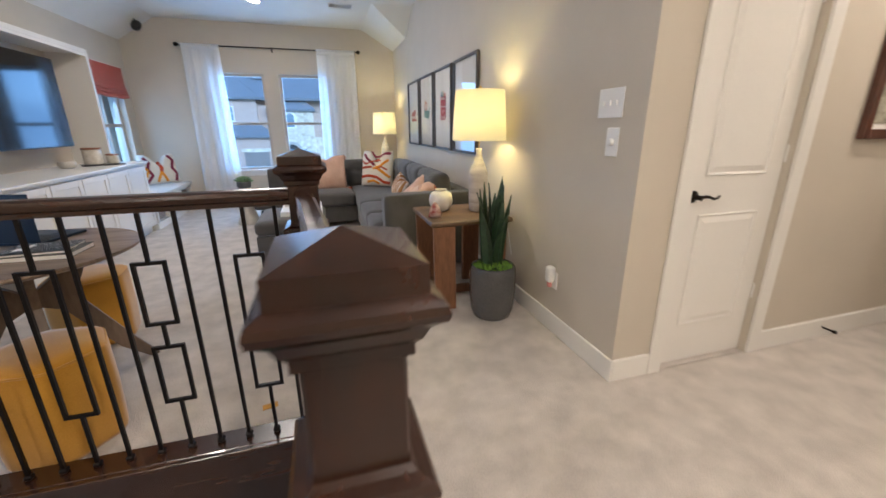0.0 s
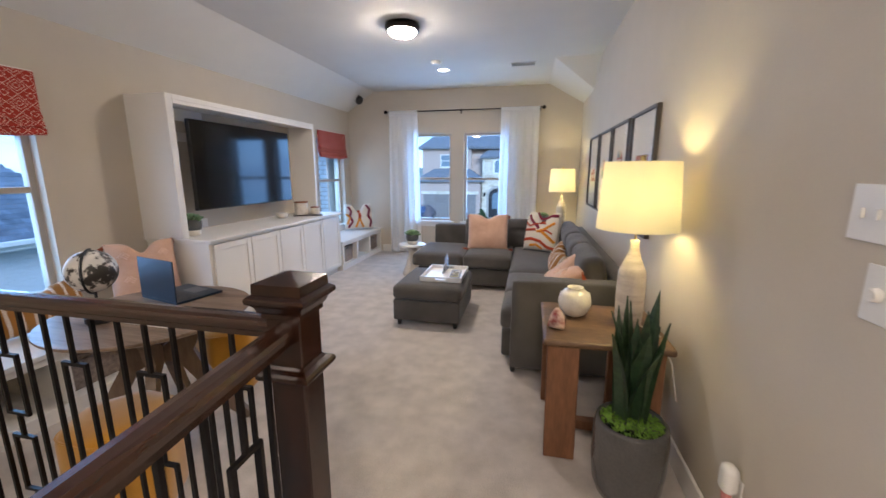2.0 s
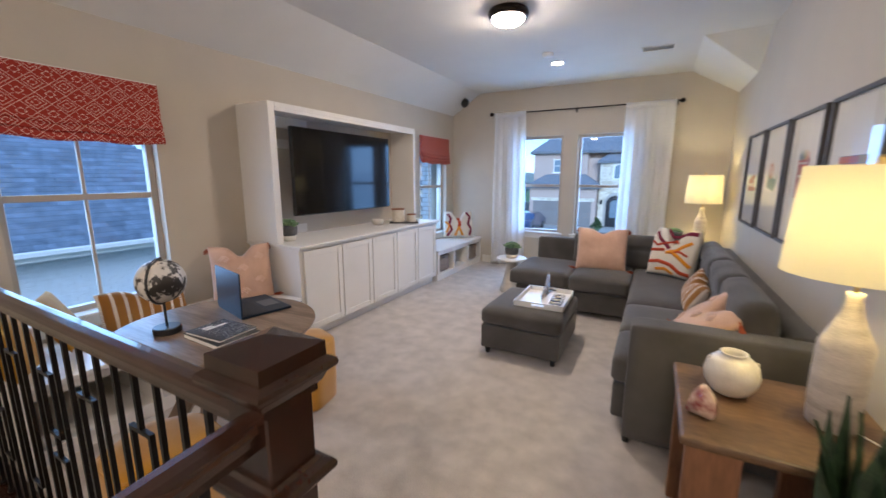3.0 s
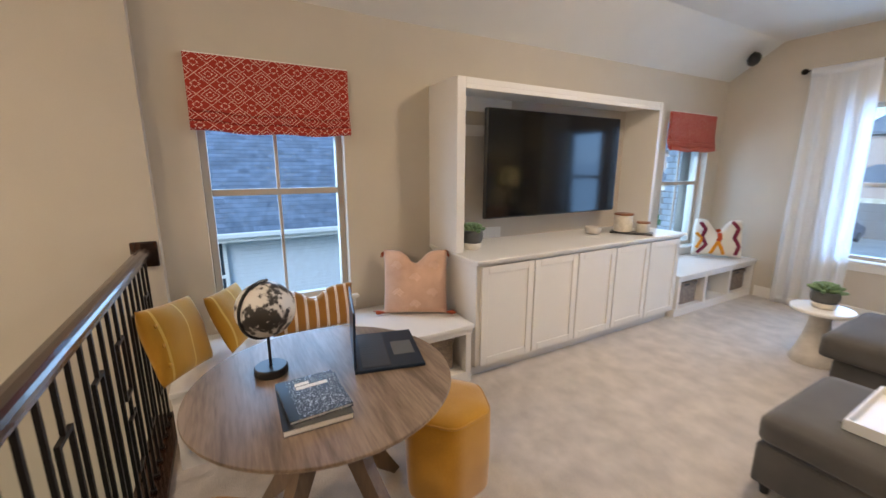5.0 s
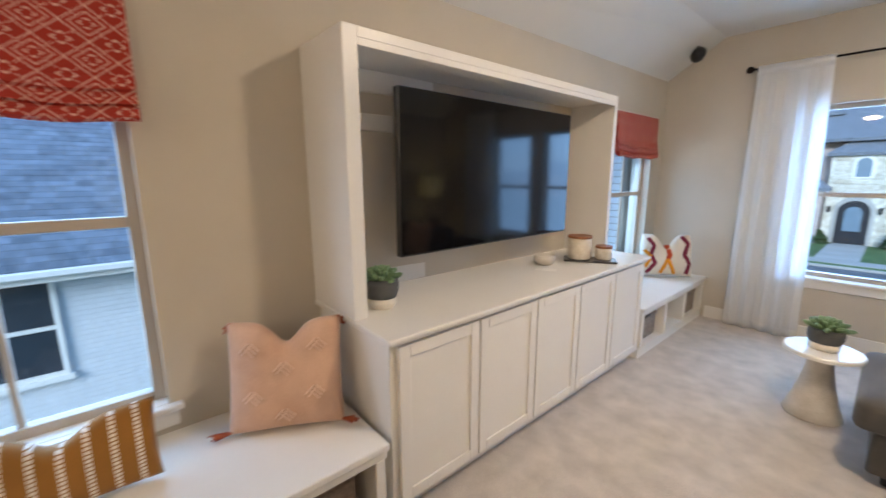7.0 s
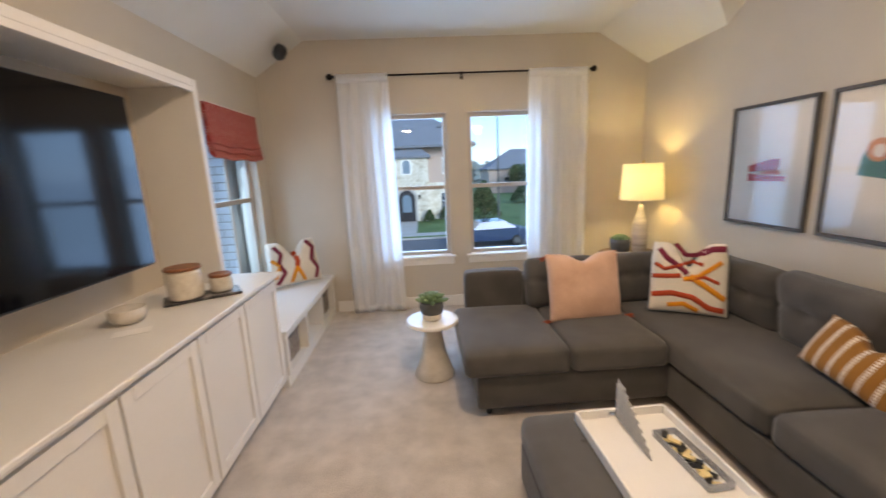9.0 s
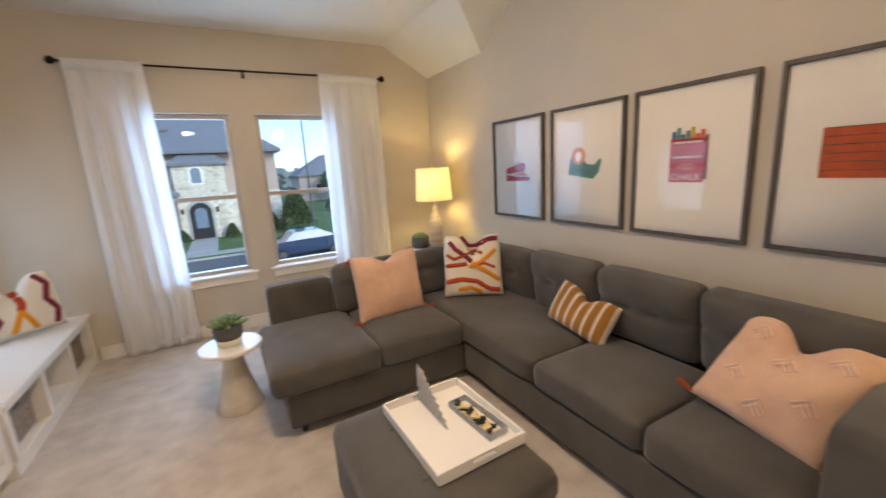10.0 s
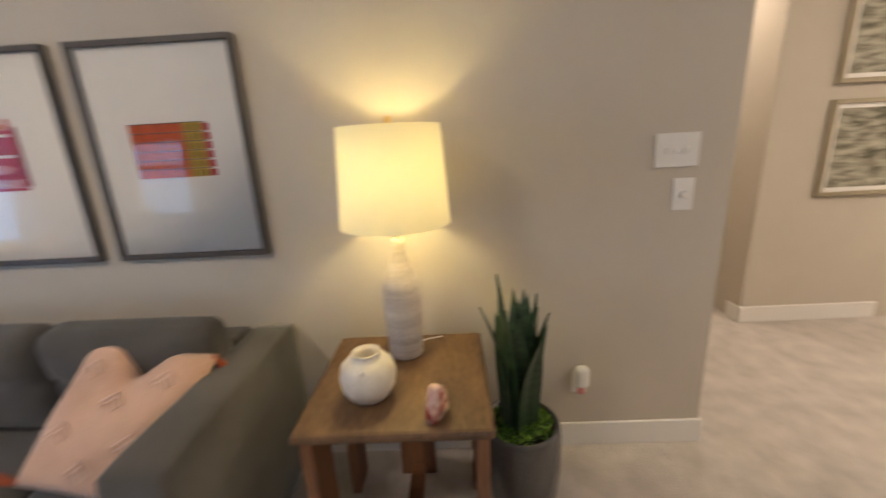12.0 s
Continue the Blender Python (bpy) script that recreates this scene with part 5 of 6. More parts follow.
pl = thing("snake_plant", (1.32, 4.07, 0), 0, "dark green snake plant in a glossy grey pot with moss", "potted plant")
part("pot", lathe([(0.118, 0.0), (0.135, 0.012), (0.155, 0.07), (0.165, 0.18), (0.165, 0.32), (0.158, 0.375), (0.146, 0.39), (0.140, 0.386), (0.136, 0.36), (0.02, 0.352)], 48), "potgrey", pl, smooth=True)
rnd = random.Random(5)
bm = bmesh.new()
for k in range(900):
    a, r = rnd.uniform(0, 6.28), 0.132 * math.sqrt(rnd.random())
    c = Vector((r * math.cos(a), r * math.sin(a), 0.362 + 0.035 * (1 - (r / 0.14) ** 2) + rnd.uniform(0, 0.012)))
    s = rnd.uniform(0.006, 0.013)
    vs = [bm.verts.new(c + Vector([rnd.uniform(-s, s) for _ in range(3)])) for _ in range(4)]
    for f in ((0, 1, 2), (0, 2, 3), (0, 3, 1), (1, 3, 2)):
        bm.faces.new([vs[i] for i in f])
tagged(part("moss", bm, "moss", pl, "bright green moss"), kind="stuff")
for k in range(17):
    a = k * 2.4 + rnd.uniform(-0.3, 0.3)
    r = rnd.uniform(0.01, 0.08)
    bm = bmesh.new()
    snake_leaf(bm, (r * math.cos(a), r * math.sin(a), 0.355), rnd.uniform(0.36, 0.55) if k > 7 else rnd.uniform(0.54, 0.67), rnd.uniform(0.078, 0.10), rnd.uniform(0.10, 0.32) * (1 if k > 7 else 0.4), a, rnd.uniform(-0.8, 0.8))
    part("leaf", bm, "leaf", pl, smooth=False)


def succulent(name, x, y, z, r, h, label, big=1.0):
    s = thing(name, (x, y, z), 0, label, "potted plant", "small succulents")
    part("pot", lathe([(r * 0.86, 0.35 * h), (r * 0.98, 0.55 * h), (r * 1.0, 0.8 * h), (r * 0.95, h), (r * 0.88, h), (r * 0.86, 0.9 * h), (0.01, 0.88 * h)], 32), "concrete", s, "rough grey upper pot", smooth=True)
    part("pot_base", lathe([(r * 0.72, 0), (r * 0.80, 0.05 * h), (r * 0.88, 0.345 * h)], 32), "ceramic", s, "white glazed pot base", smooth=True)
    rnd = random.Random(int(x * 100))
    for k in range(34):
        ring = k / 34
        a = k * 2.4
        el = radians(12 + 70 * ring)
        ln = r * (1.0 - 0.45 * ring) * big
        bm = bmesh.new()
        d = Vector((math.cos(a) * math.cos(el), math.sin(a) * math.cos(el), math.sin(el)))
        c = Vector((0, 0, 0.93 * h + 0.25 * r * ring))
        off = Vector((math.cos(a), math.sin(a), 0)) * r * 0.35 * (1 - ring)
        sweep(bm, [c + off, c + off + d * ln * 0.5, c + off + d * ln * 0.85, c + off + d * ln], [0.10 * r, 0.20 * r, 0.14 * r, 0.02 * r], 6)
        part("leaf", bm, "succ", s)


succulent("succulent_cabinet", -2.32, 5.385, 0.918, 0.088, 0.15, "green succulent in a grey and white pot on the cabinet")
succulent("succulent_table", -0.86, 7.78, 0.461, 0.092, 0.14, "green succulent in a grey and white pot on the side table", 1.15)
succulent("succulent_corner", 1.03, 8.62, 0.661, 0.095, 0.18, "small succulent in a grey pot on the corner table", 0.7)

# ---- things on the cabinet ----
tr = thing("slate_tray", (-2.17, 7.16, 0.918), 32, "dark marbled slate tray on the cabinet top", "tray")
M["slate"] = mat("marbled_slate", (0.02, 0.02, 0.022), 0.3, col2=(0.30, 0.29, 0.28), scale=10, fine=40, thresh=(0.5, 0.75))
part("slab", bx(-0.19, 0.19, -0.085, 0.085, 0.001, 0.016, 0.003), "slate", tr)


def jar(x, y, r, h):
    j = thing("storage_jar", (x, y, 0.935), 0, "cream crackled glass jar with a wooden lid", "jar", "lidded jars")
    part("body", lathe([(r * 0.9, 0), (r, 0.01), (r, h * 0.9), (r * 0.96, h)], 32), "crackle", j, smooth=True)
    part("lid", lathe([(r * 0.97, h + 0.0005), (r * 1.03, h + 0.003), (r * 1.04, h + 0.012), (r * 1.0, h + 0.018)], 32), "lidwood", j, "brown wooden lid")


M["crackle"] = mat("crackled_cream_glass", (0.62, 0.55, 0.44), 0.35, col2=(0.80, 0.74, 0.64), scale=25, fine=70, bump=0.4, coat=0.5)
M["lidwood"] = mat("lid_wood", (0.16, 0.05, 0.02), 0.45, col2=(0.34, 0.13, 0.05), scale=12, stretch=(1, 4, 1))
jar(-2.235, 7.115, 0.087, 0.160)
jar(-2.095, 7.225, 0.060, 0.086)
bw = thing("stone_bowl", (-2.33, 6.80, 0.919), 0, "small cream stone bowl on the cabinet top", "bowl")
part("bowl", lathe([(0.045, 0.0), (0.06, 0.006), (0.075, 0.03), (0.078, 0.07), (0.072, 0.072), (0.066, 0.03), (0.02, 0.014)], 32), "stone", bw, smooth=True)
cs = thing("paper_card", (-2.22, 6.66, 0.918), 25, "small white card lying on the cabinet top", "card")
part("card", bx(-0.07, 0.07, -0.04, 0.04, 0.0005, 0.002), "paper", cs)

# ---- things on the round table ----
M["anod"] = mat("dark_blue_aluminium", (0.018, 0.032, 0.055), 0.38, metal=0.5, bump=0.0)
M["keys"] = mat("grey_keys", (0.06, 0.06, 0.065), 0.5, bump=0.0)
M["pad"] = mat("touchpad", (0.11, 0.115, 0.12), 0.35, bump=0.0)
lp = thing("laptop", (-1.335, 4.115, 0.751), -13.4, "open dark blue laptop on the round table", "laptop")
part("base", bx(-0.177, 0.177, 0.0, 0.285, 0.0, 0.014, 0.003, seg=2), "anod", lp)
bed = part("key_bed", bx(-0.160, 0.160, 0.03, 0.148, 0.0141, 0.0148), "black", lp)
key_mesh = None
for r0 in range(6):
    for c0 in range(14):
        if key_mesh is None:
            k = part("key", bx(0, 0.0195, 0, 0.0158, 0.0149, 0.0166), "keys", bed)
            key_mesh = k.data
        else:
            k = new("key", key_mesh)
            k.parent = bed
        k.matrix_basis = pose(-0.156 + c0 * 0.0224, 0.033 + r0 * 0.0188, 0)
part("touchpad", bx(-0.055, 0.075, 0.17, 0.262, 0.0141, 0.0149), "pad", lp)
bm = bx(-0.177, 0.177, -0.004, 0.004, 0.0, 0.245, 0.003)
o = part("lid", bm, "anod", lp, "dark blue lid")
o.matrix_basis = pose(0, 0.002, 0.014, -1, 0, 0)
bm = bx(-0.168, 0.168, 0.0042, 0.0052, 0.012, 0.236)
s2 = part("display", bm, "screen", o)
gb = thing("desk_globe", (-1.345, 3.79, 0.751), 0, "black and white desk globe on a round black base", "globe")
M["globe"] = mat("globe_map", (0.72, 0.69, 0.64), 0.4, col2=(0.035, 0.03, 0.026), scale=8, fine=40, bump=0.05, thresh=(0.485, 0.53))
part("base", lathe([(0.060, 0), (0.063, 0.004), (0.063, 0.028), (0.058, 0.033)], 40), "black", gb, smooth=False)
part("stem", lathe([(0.006, 0.033), (0.006, 0.157)], 12), "black", gb)
bm = bmesh.new()
bmesh.ops.create_uvsphere(bm, u_segments=48, v_segments=28, radius=0.108)
o = part("sphere", bm, "globe", gb, smooth=True)
o.matrix_basis = pose(0, 0, 0.268, 20, 15, 40)
bm = bmesh.new()
sweep(bm, [(0.1125 * math.cos(k * math.pi / 18 - math.pi / 2), 0, 0.268 + 0.1125 * math.sin(k * math.pi / 18 - math.pi / 2)) for k in range(20)], 0.006, 6)
bmesh.ops.rotate(bm, matrix=Matrix.Rotation(radians(303), 3, "Z"), verts=bm.verts)
part("meridian", bm, "black", gb)
M["marbled"] = mat("marbled_notebook", (0.012, 0.012, 0.014), 0.45, col2=(0.70, 0.68, 0.66), scale=150, fine=300, bump=0.0, thresh=(0.56, 0.60))


def book(name, x, y, z, rz, w, d, t, cover, label, spine="black"):
    b = thing(name, (x, y, z), rz, label, "book")
    part("pages", bx(-w / 2 + 0.004, w / 2 - 0.004, -d / 2 + 0.001, d / 2 - 0.004, 0.002, t - 0.002), "paper", b)
    part("cover", bx(-w / 2, w / 2, -d / 2, d / 2, t - 0.0019, t, 0.0006), cover, b)
    part("back_cover", bx(-w / 2, w / 2, -d / 2, d / 2, 0, 0.0019, 0.0006), cover, b)
    part("spine", bx(-w / 2, w / 2, -d / 2 - 0.002, -d / 2 + 0.03, t + 0.0002, t + 0.001), spine, b)
    return b


book("grey_notebook", -1.05, 3.89, 0.7505, -2, 0.29, 0.215, 0.022, "concrete", "dark grey notebook under the marbled one")
nb = book("composition_notebook", -1.06, 3.895, 0.7732, 3, 0.255, 0.20, 0.012, "marbled", "black and white marbled composition notebook with white labels")
for x0, y0, y1 in ((-0.055, -0.045, 0.065), (-0.080, -0.045, 0.005)):
    part("label", bx(x0 - 0.010, x0 + 0.010, y0, y1, 0.0121, 0.0126), "paper", nb)

# ---- things on the ottoman ----
tt = thing("white_tray", (-0.03, 6.235, 0.429), 1, "white lacquered serving tray with cut handles", "tray")
part("bottom", bx(-0.20, 0.20, -0.258, 0.258, 0.0, 0.010, 0.002), "white", tt)
for x0, x1, y0, y1 in ((-0.211, -0.199, -0.265, 0.265), (0.199, 0.211, -0.265, 0.265)):
    part("side", bx(x0, x1, y0, y1, 0.0, 0.048, 0.003), "white", tt)
for sy in (-1, 1):
    bm = bmesh.new()
    y0, y1 = sorted((sy * 0.265, sy * 0.253))
    for x0, x1, z0, z1 in ((-0.1989, -0.055, 0.0, 0.05), (0.055, 0.1989, 0.0, 0.05), (-0.055, 0.055, 0.0, 0.022), (-0.055, 0.055, 0.036, 0.05)):
        box(bm, x0, x1, y0, y1, z0, z1)
    part("handle_end", bm, "white", tt)
dm = thing("domino_case", (0.09, 6.20, 0.440), 4, "clear acrylic case of black and cream dominoes", "game")
for x0, x1, y0, y1 in ((-0.05, -0.046, -0.15, 0.15), (0.046, 0.05, -0.15, 0.15), (-0.0459, 0.0459, -0.15, -0.146), (-0.0459, 0.0459, 0.146, 0.15)):
    part("case_wall", bx(x0, x1, y0, y1, 0, 0.03), "acrylic", dm)
M["domcream"] = mat("cream_domino", (0.75, 0.60, 0.30), 0.3, bump=0.0)
rnd = random.Random(9)
for k in range(18):
    o = part("domino", bx(-0.022, 0.022, -0.011, 0.011, 0, 0.008, 0.001), "black" if k % 2 else "domcream", dm)
    o.matrix_basis = pose(rnd.uniform(-0.022, 0.022), -0.125 + k * 0.0148, 0.001 + 0.0082 * (k % 3), 0, 0, rnd.uniform(-60, 60))
ac = thing("acrylic_stand", (-0.055, 6.35, 0.440), 0, "clear acrylic wedge of stacked blocks on the tray", "ornament")
bm = bmesh.new()
f0 = [(0.14, 0.0), (0.14, 0.19), (0.135, 0.19), (-0.14, 0.0)]
A, B = [bm.verts.new((-0.003, y, z)) for y, z in f0], [bm.verts.new((0.003, y, z)) for y, z in f0]
for k in range(4):
    bm.faces.new((A[k], A[(k + 1) % 4], B[(k + 1) % 4], B[k]))
bm.faces.new(A), bm.faces.new(B[::-1])
part("plate", bm, "acrylic", ac)
for k in range(8):
    z = 0.01 + k * 0.021
    y0 = 0.13 - (0.25 * (1 - z / 0.19))
    part("rib", bx(-0.012, 0.012, y0, 0.135, z, z + 0.012, 0.002), "acrylic", ac)

# ---- things on the end table ----
vs = thing("round_vase", (1.10, 4.615, 0.681), 0, "round cream ceramic vase with a small rim and lugs", "vase")
part("body", lathe([(0.045, 0), (0.065, 0.012), (0.088, 0.05), (0.094, 0.085), (0.086, 0.125), (0.062, 0.150), (0.043, 0.156), (0.043, 0.166), (0.048, 0.170), (0.041, 0.171), (0.036, 0.155), (0.034, 0.09), (0.01, 0.06)], 40), "ceramic", vs, smooth=True)
for sx in (-1, 1):
    part("lug", bx(sx * 0.070 - 0.014, sx * 0.070 + 0.014, -0.006, 0.006, 0.126, 0.142, 0.004), "ceramic", vs)
fg = thing("agate_ornament", (0.985, 4.385, 0.681), -25, "small pink and white polished stone ornament", "ornament")
M["agate"] = mat("pink_agate", (0.30, 0.03, 0.025), 0.15, col2=(0.80, 0.58, 0.46), scale=9, fine=30, bump=0.05, coat=0.7, thresh=(0.40, 0.55))
bm = bmesh.new()
f0 = [(-0.045, 0), (0.045, 0), (0.05, 0.03), (0.042, 0.07), (0.018, 0.105), (-0.002, 0.118), (-0.018, 0.10), (-0.036, 0.055)]
A = [bm.verts.new((u, -0.02, z)) for u, z in f0]
B = [bm.verts.new((u, 0.02, z)) for u, z in f0]
for i in range(len(f0)):
    bm.faces.new((A[i], A[(i + 1) % len(f0)], B[(i + 1) % len(f0)], B[i]))
bm.faces.new(A[::-1]), bm.faces.new(B)
bmesh.ops.bevel(bm, geom=list(bm.edges), offset=0.006, segments=2, affect="EDGES")
part("stone", bm, "agate", fg, smooth=True)
cd = thing("lamp_cord", (0, 0, 0), 0, "thin pale lamp cord trailing to the wall", "cord")
bm = bmesh.new()
sweep(bm, [(1.44, 4.50, 0.684), (1.48, 4.44, 0.685), (1.50, 4.38, 0.683), (1.56, 4.34, 0.55), (1.598, 4.34, 0.35)], 0.003, 6)
part("cord", bm, "white", cd)
pg = thing("yellow_card", (-0.12, 3.47, 0.001), 12, "small yellow card lying on the carpet by the railing", "card")
part("card", bx(-0.035, 0.035, -0.018, 0.018, 0, 0.004), "mustard", pg)

# ---- outdoors ----
GZ = -3.05
M["shingle"] = mat("asphalt_shingle", (0.11, 0.12, 0.135), 0.95, col2=(0.20, 0.215, 0.24), scale=5, fine=60, bump=0.5)
M["whitebrick"] = mat("painted_white_brick", (0.64, 0.65, 0.66), 0.9, var=0.05, scale=9, fine=60, bump=0.4)
M["redbrick"] = mat("rose_brick", (0.36, 0.25, 0.21), 0.9, col2=(0.56, 0.45, 0.39), scale=14, fine=50, bump=0.4)
M["limestone"] = mat("cream_limestone", (0.50, 0.44, 0.34), 0.9, col2=(0.74, 0.69, 0.60), scale=3, fine=20, bump=0.5, thresh=(0.4, 0.6))
M["palestone"] = mat("pale_limestone", (0.40, 0.34, 0.26), 0.9, col2=(0.62, 0.55, 0.44), scale=3, fine=20, bump=0.4)
M["mortar"] = mat("mortar", (0.40, 0.38, 0.35), 0.95, var=0.05)
M["grass"] = mat("lawn", (0.04, 0.085, 0.018), 0.95, col2=(0.10, 0.17, 0.05), scale=0.8, fine=20, bump=0.4)
M["pave"] = mat("pale_concrete_paving", (0.36, 0.34, 0.31), 0.9, var=0.12, scale=0.7, fine=12)
M["asphalt"] = mat("road_asphalt", (0.10, 0.10, 0.105), 0.9, var=0.15, scale=1.2, fine=30)
M["darkglass"] = mat("far_window_glass", (0.03, 0.04, 0.05), 0.08, bump=0.0)
M["paleglass"] = mat("bright_window_glass", (0.16, 0.22, 0.27), 0.15, bump=0.0)
M["foliage"] = mat("foliage", (0.018, 0.045, 0.014), 0.8, col2=(0.055, 0.10, 0.03), scale=3, fine=20, bump=0.3)
M["bark"] = mat("bark", (0.06, 0.045, 0.035), 0.95, var=0.2)
M["carpaint"] = mat("blue_car_paint", (0.03, 0.06, 0.13), 0.25, metal=0.4, coat=0.8, bump=0.0)
M["tyre"] = mat("tyre_rubber", (0.015, 0.015, 0.015), 0.8)
M["garage"] = mat("garage_door_paint", (0.20, 0.18, 0.17), 0.6, var=0.08)
M["doorwood"] = mat("dark_door", (0.02, 0.018, 0.02), 0.35)

tagged(obj("ground", bx(-400, 400, -300, 600, GZ - 0.3, GZ), "grass"), kind="structure", label="mown green lawn running to the horizon")
tagged(obj("road", bx(-80, 80, 24.0, 31.5, GZ - 0.1, GZ + 0.01), "asphalt"), kind="structure", label="grey asphalt street")
for y in (23.85, 31.5):
    tagged(obj("kerb", bx(-80, 80, y, y + 0.15, GZ - 0.1, GZ + 0.13, 0.02), "pave"), kind="structure")
tagged(obj("pavement", bx(-80, 80, 33.0, 34.3, GZ - 0.1, GZ + 0.03), "pave"), kind="structure")
tagged(obj("front_path", bx(-3.3, -1.5, 34.3, 41.6, GZ - 0.1, GZ + 0.035), "pave"), kind="structure", label="pale stone path to the arched door")
tagged(obj("driveway", bx(-10.0, -4.2, 31.65, 33.0, GZ - 0.1, GZ + 0.04), "pave"), kind="structure")
tagged(obj("driveway", bx(-10.0, -4.2, 34.3, 40.5, GZ - 0.1, GZ + 0.04), "pave"), kind="structure")
tagged(obj("side_path", bx(-8.3, -3.3, -6, 22, GZ - 0.1, GZ + 0.02), "pave"), kind="structure")


def hip_roof(name, x0, x1, y0, y1, z, h, over, parent, mt="shingle", ridge="x"):
    bm = bmesh.new()
    x0, x1, y0, y1 = x0 - over, x1 + over, y0 - over, y1 + over
    c = [bm.verts.new(p) for p in ((x0, y0, z), (x1, y0, z), (x1, y1, z), (x0, y1, z))]
    d = [bm.verts.new(p) for p in ((x0, y0, z - 0.2), (x1, y0, z - 0.2), (x1, y1, z - 0.2), (x0, y1, z - 0.2))]
    if ridge == "x":
        w = min((y1 - y0) / 2, (x1 - x0) / 2 - 0.05)
        r0, r1 = bm.verts.new((x0 + w, (y0 + y1) / 2, z + h)), bm.verts.new((x1 - w, (y0 + y1) / 2, z + h))
        fs = ((c[0], c[1], r1, r0), (c[1], c[2], r1), (c[2], c[3], r0, r1), (c[3], c[0], r0))
    else:
        w = min((x1 - x0) / 2, (y1 - y0) / 2 - 0.05)
        r0, r1 = bm.verts.new(((x0 + x1) / 2, y0 + w, z + h)), bm.verts.new(((x0 + x1) / 2, y1 - w, z + h))
        fs = ((c[0], c[1], r0), (c[1], c[2], r1, r0), (c[2], c[3], r1), (c[3], c[0], r0, r1))
    for f in fs:
        bm.faces.new(f)
    for k in range(4):
        bm.faces.new((c[k], d[k], d[(k + 1) % 4], c[(k + 1) % 4]))
    bm.faces.new(d)
    return part(name, bm, mt, parent)


def house_window(par, x, y, z, w, h, face="y", arch=False, pale=True):
    """A framed window set on a wall that faces -y (or +x)."""
    fr = bmesh.new()
    t = 0.07

    def b(u0, u1, v0, v1, d0, d1, bm):
        if face == "y":
            box(bm, x + u0, x + u1, y - d1, y - d0, z + v0, z + v1)
        else:
            box(bm, x + d0, x + d1, y + u0, y + u1, z + v0, z + v1)
    for a in ((-w / 2 - t, -w / 2, -t, h + t), (w / 2, w / 2 + t, -t, h + t), (-w / 2, w / 2, -t, 0), (-w / 2, w / 2, h, h + t), (-w / 2, w / 2, h / 2 - 0.03, h / 2 + 0.03)):
        b(*a, 0.002, 0.06, fr)
    b(-w / 2 - t - 0.05, w / 2 + t + 0.05, -t - 0.08, -t - 0.001, 0.002, 0.10, fr)
    win = part("window", fr, "trim", par)
    g = bmesh.new()
    b(-w / 2, w / 2, 0, h, 0.004, 0.02, g)
    part("pane", g, "paleglass" if pale else "darkglass", win)


# neighbour house beside the cabinet wall
nh = thing("neighbour_house", (-9.0, 2.0, GZ), 0, "neighbouring house of white-painted brick with grey shingle roof", "house")
part("wall", bx(-9.0, 0, -12, 7.3, 0, 3.2), "whitebrick", nh)
rnd = random.Random(3)
bm = bmesh.new()
bmesh_rows = 38
co, fa = [], []
for r0 in range(bmesh_rows):
    z0 = 0.03 + r0 * 0.083
    y = -4.2 + (0.11 if r0 % 2 else 0)
    while y < 7.25:
        if not (0.55 < y + 0.1 < 1.75 and 1.45 < z0 < 3.15):
            d = 0.006 + rnd.uniform(0, 0.006)
            k = len(co)
            y1 = min(y + 0.208, 7.29)
            co += [(0.001, y, z0), (0.001, y1, z0), (0.001, y1, z0 + 0.072), (0.001, y, z0 + 0.072), (d, y + 0.003, z0 + 0.003), (d, y1 - 0.003, z0 + 0.003), (d, y1 - 0.003, z0 + 0.069), (d, y + 0.003, z0 + 0.069)]
            fa += [(k + 4, k + 5, k + 6, k + 7), (k, k + 1, k + 5, k + 4), (k + 1, k + 2, k + 6, k + 5), (k + 2, k + 3, k + 7, k + 6), (k + 3, k, k + 4, k + 7)]
        y += 0.218
bm.free()
me = bpy.data.meshes.new("brick_courses")
me.from_pydata(co, [], fa)
me.materials.append(M["whitebrick"])
o = new("brick_courses", me)
o.parent = nh
tagged(o, kind="stuff")
house_window(nh, 0.012, 1.13, 1.60, 0.92, 1.45, face="x", pale=False)
part("fascia", bx(0.35, 0.42, -12.3, 7.7, 3.10, 3.29, 0.01), "trim", nh, "white painted fascia board")
part("gutter", bx(0.421, 0.52, -12.3, 7.7, 3.19, 3.30, 0.02), "trim", nh, "white gutter")
part("soffit", bx(0.0, 0.3499, -12.3, 7.7, 3.10, 3.13), "trim", nh)
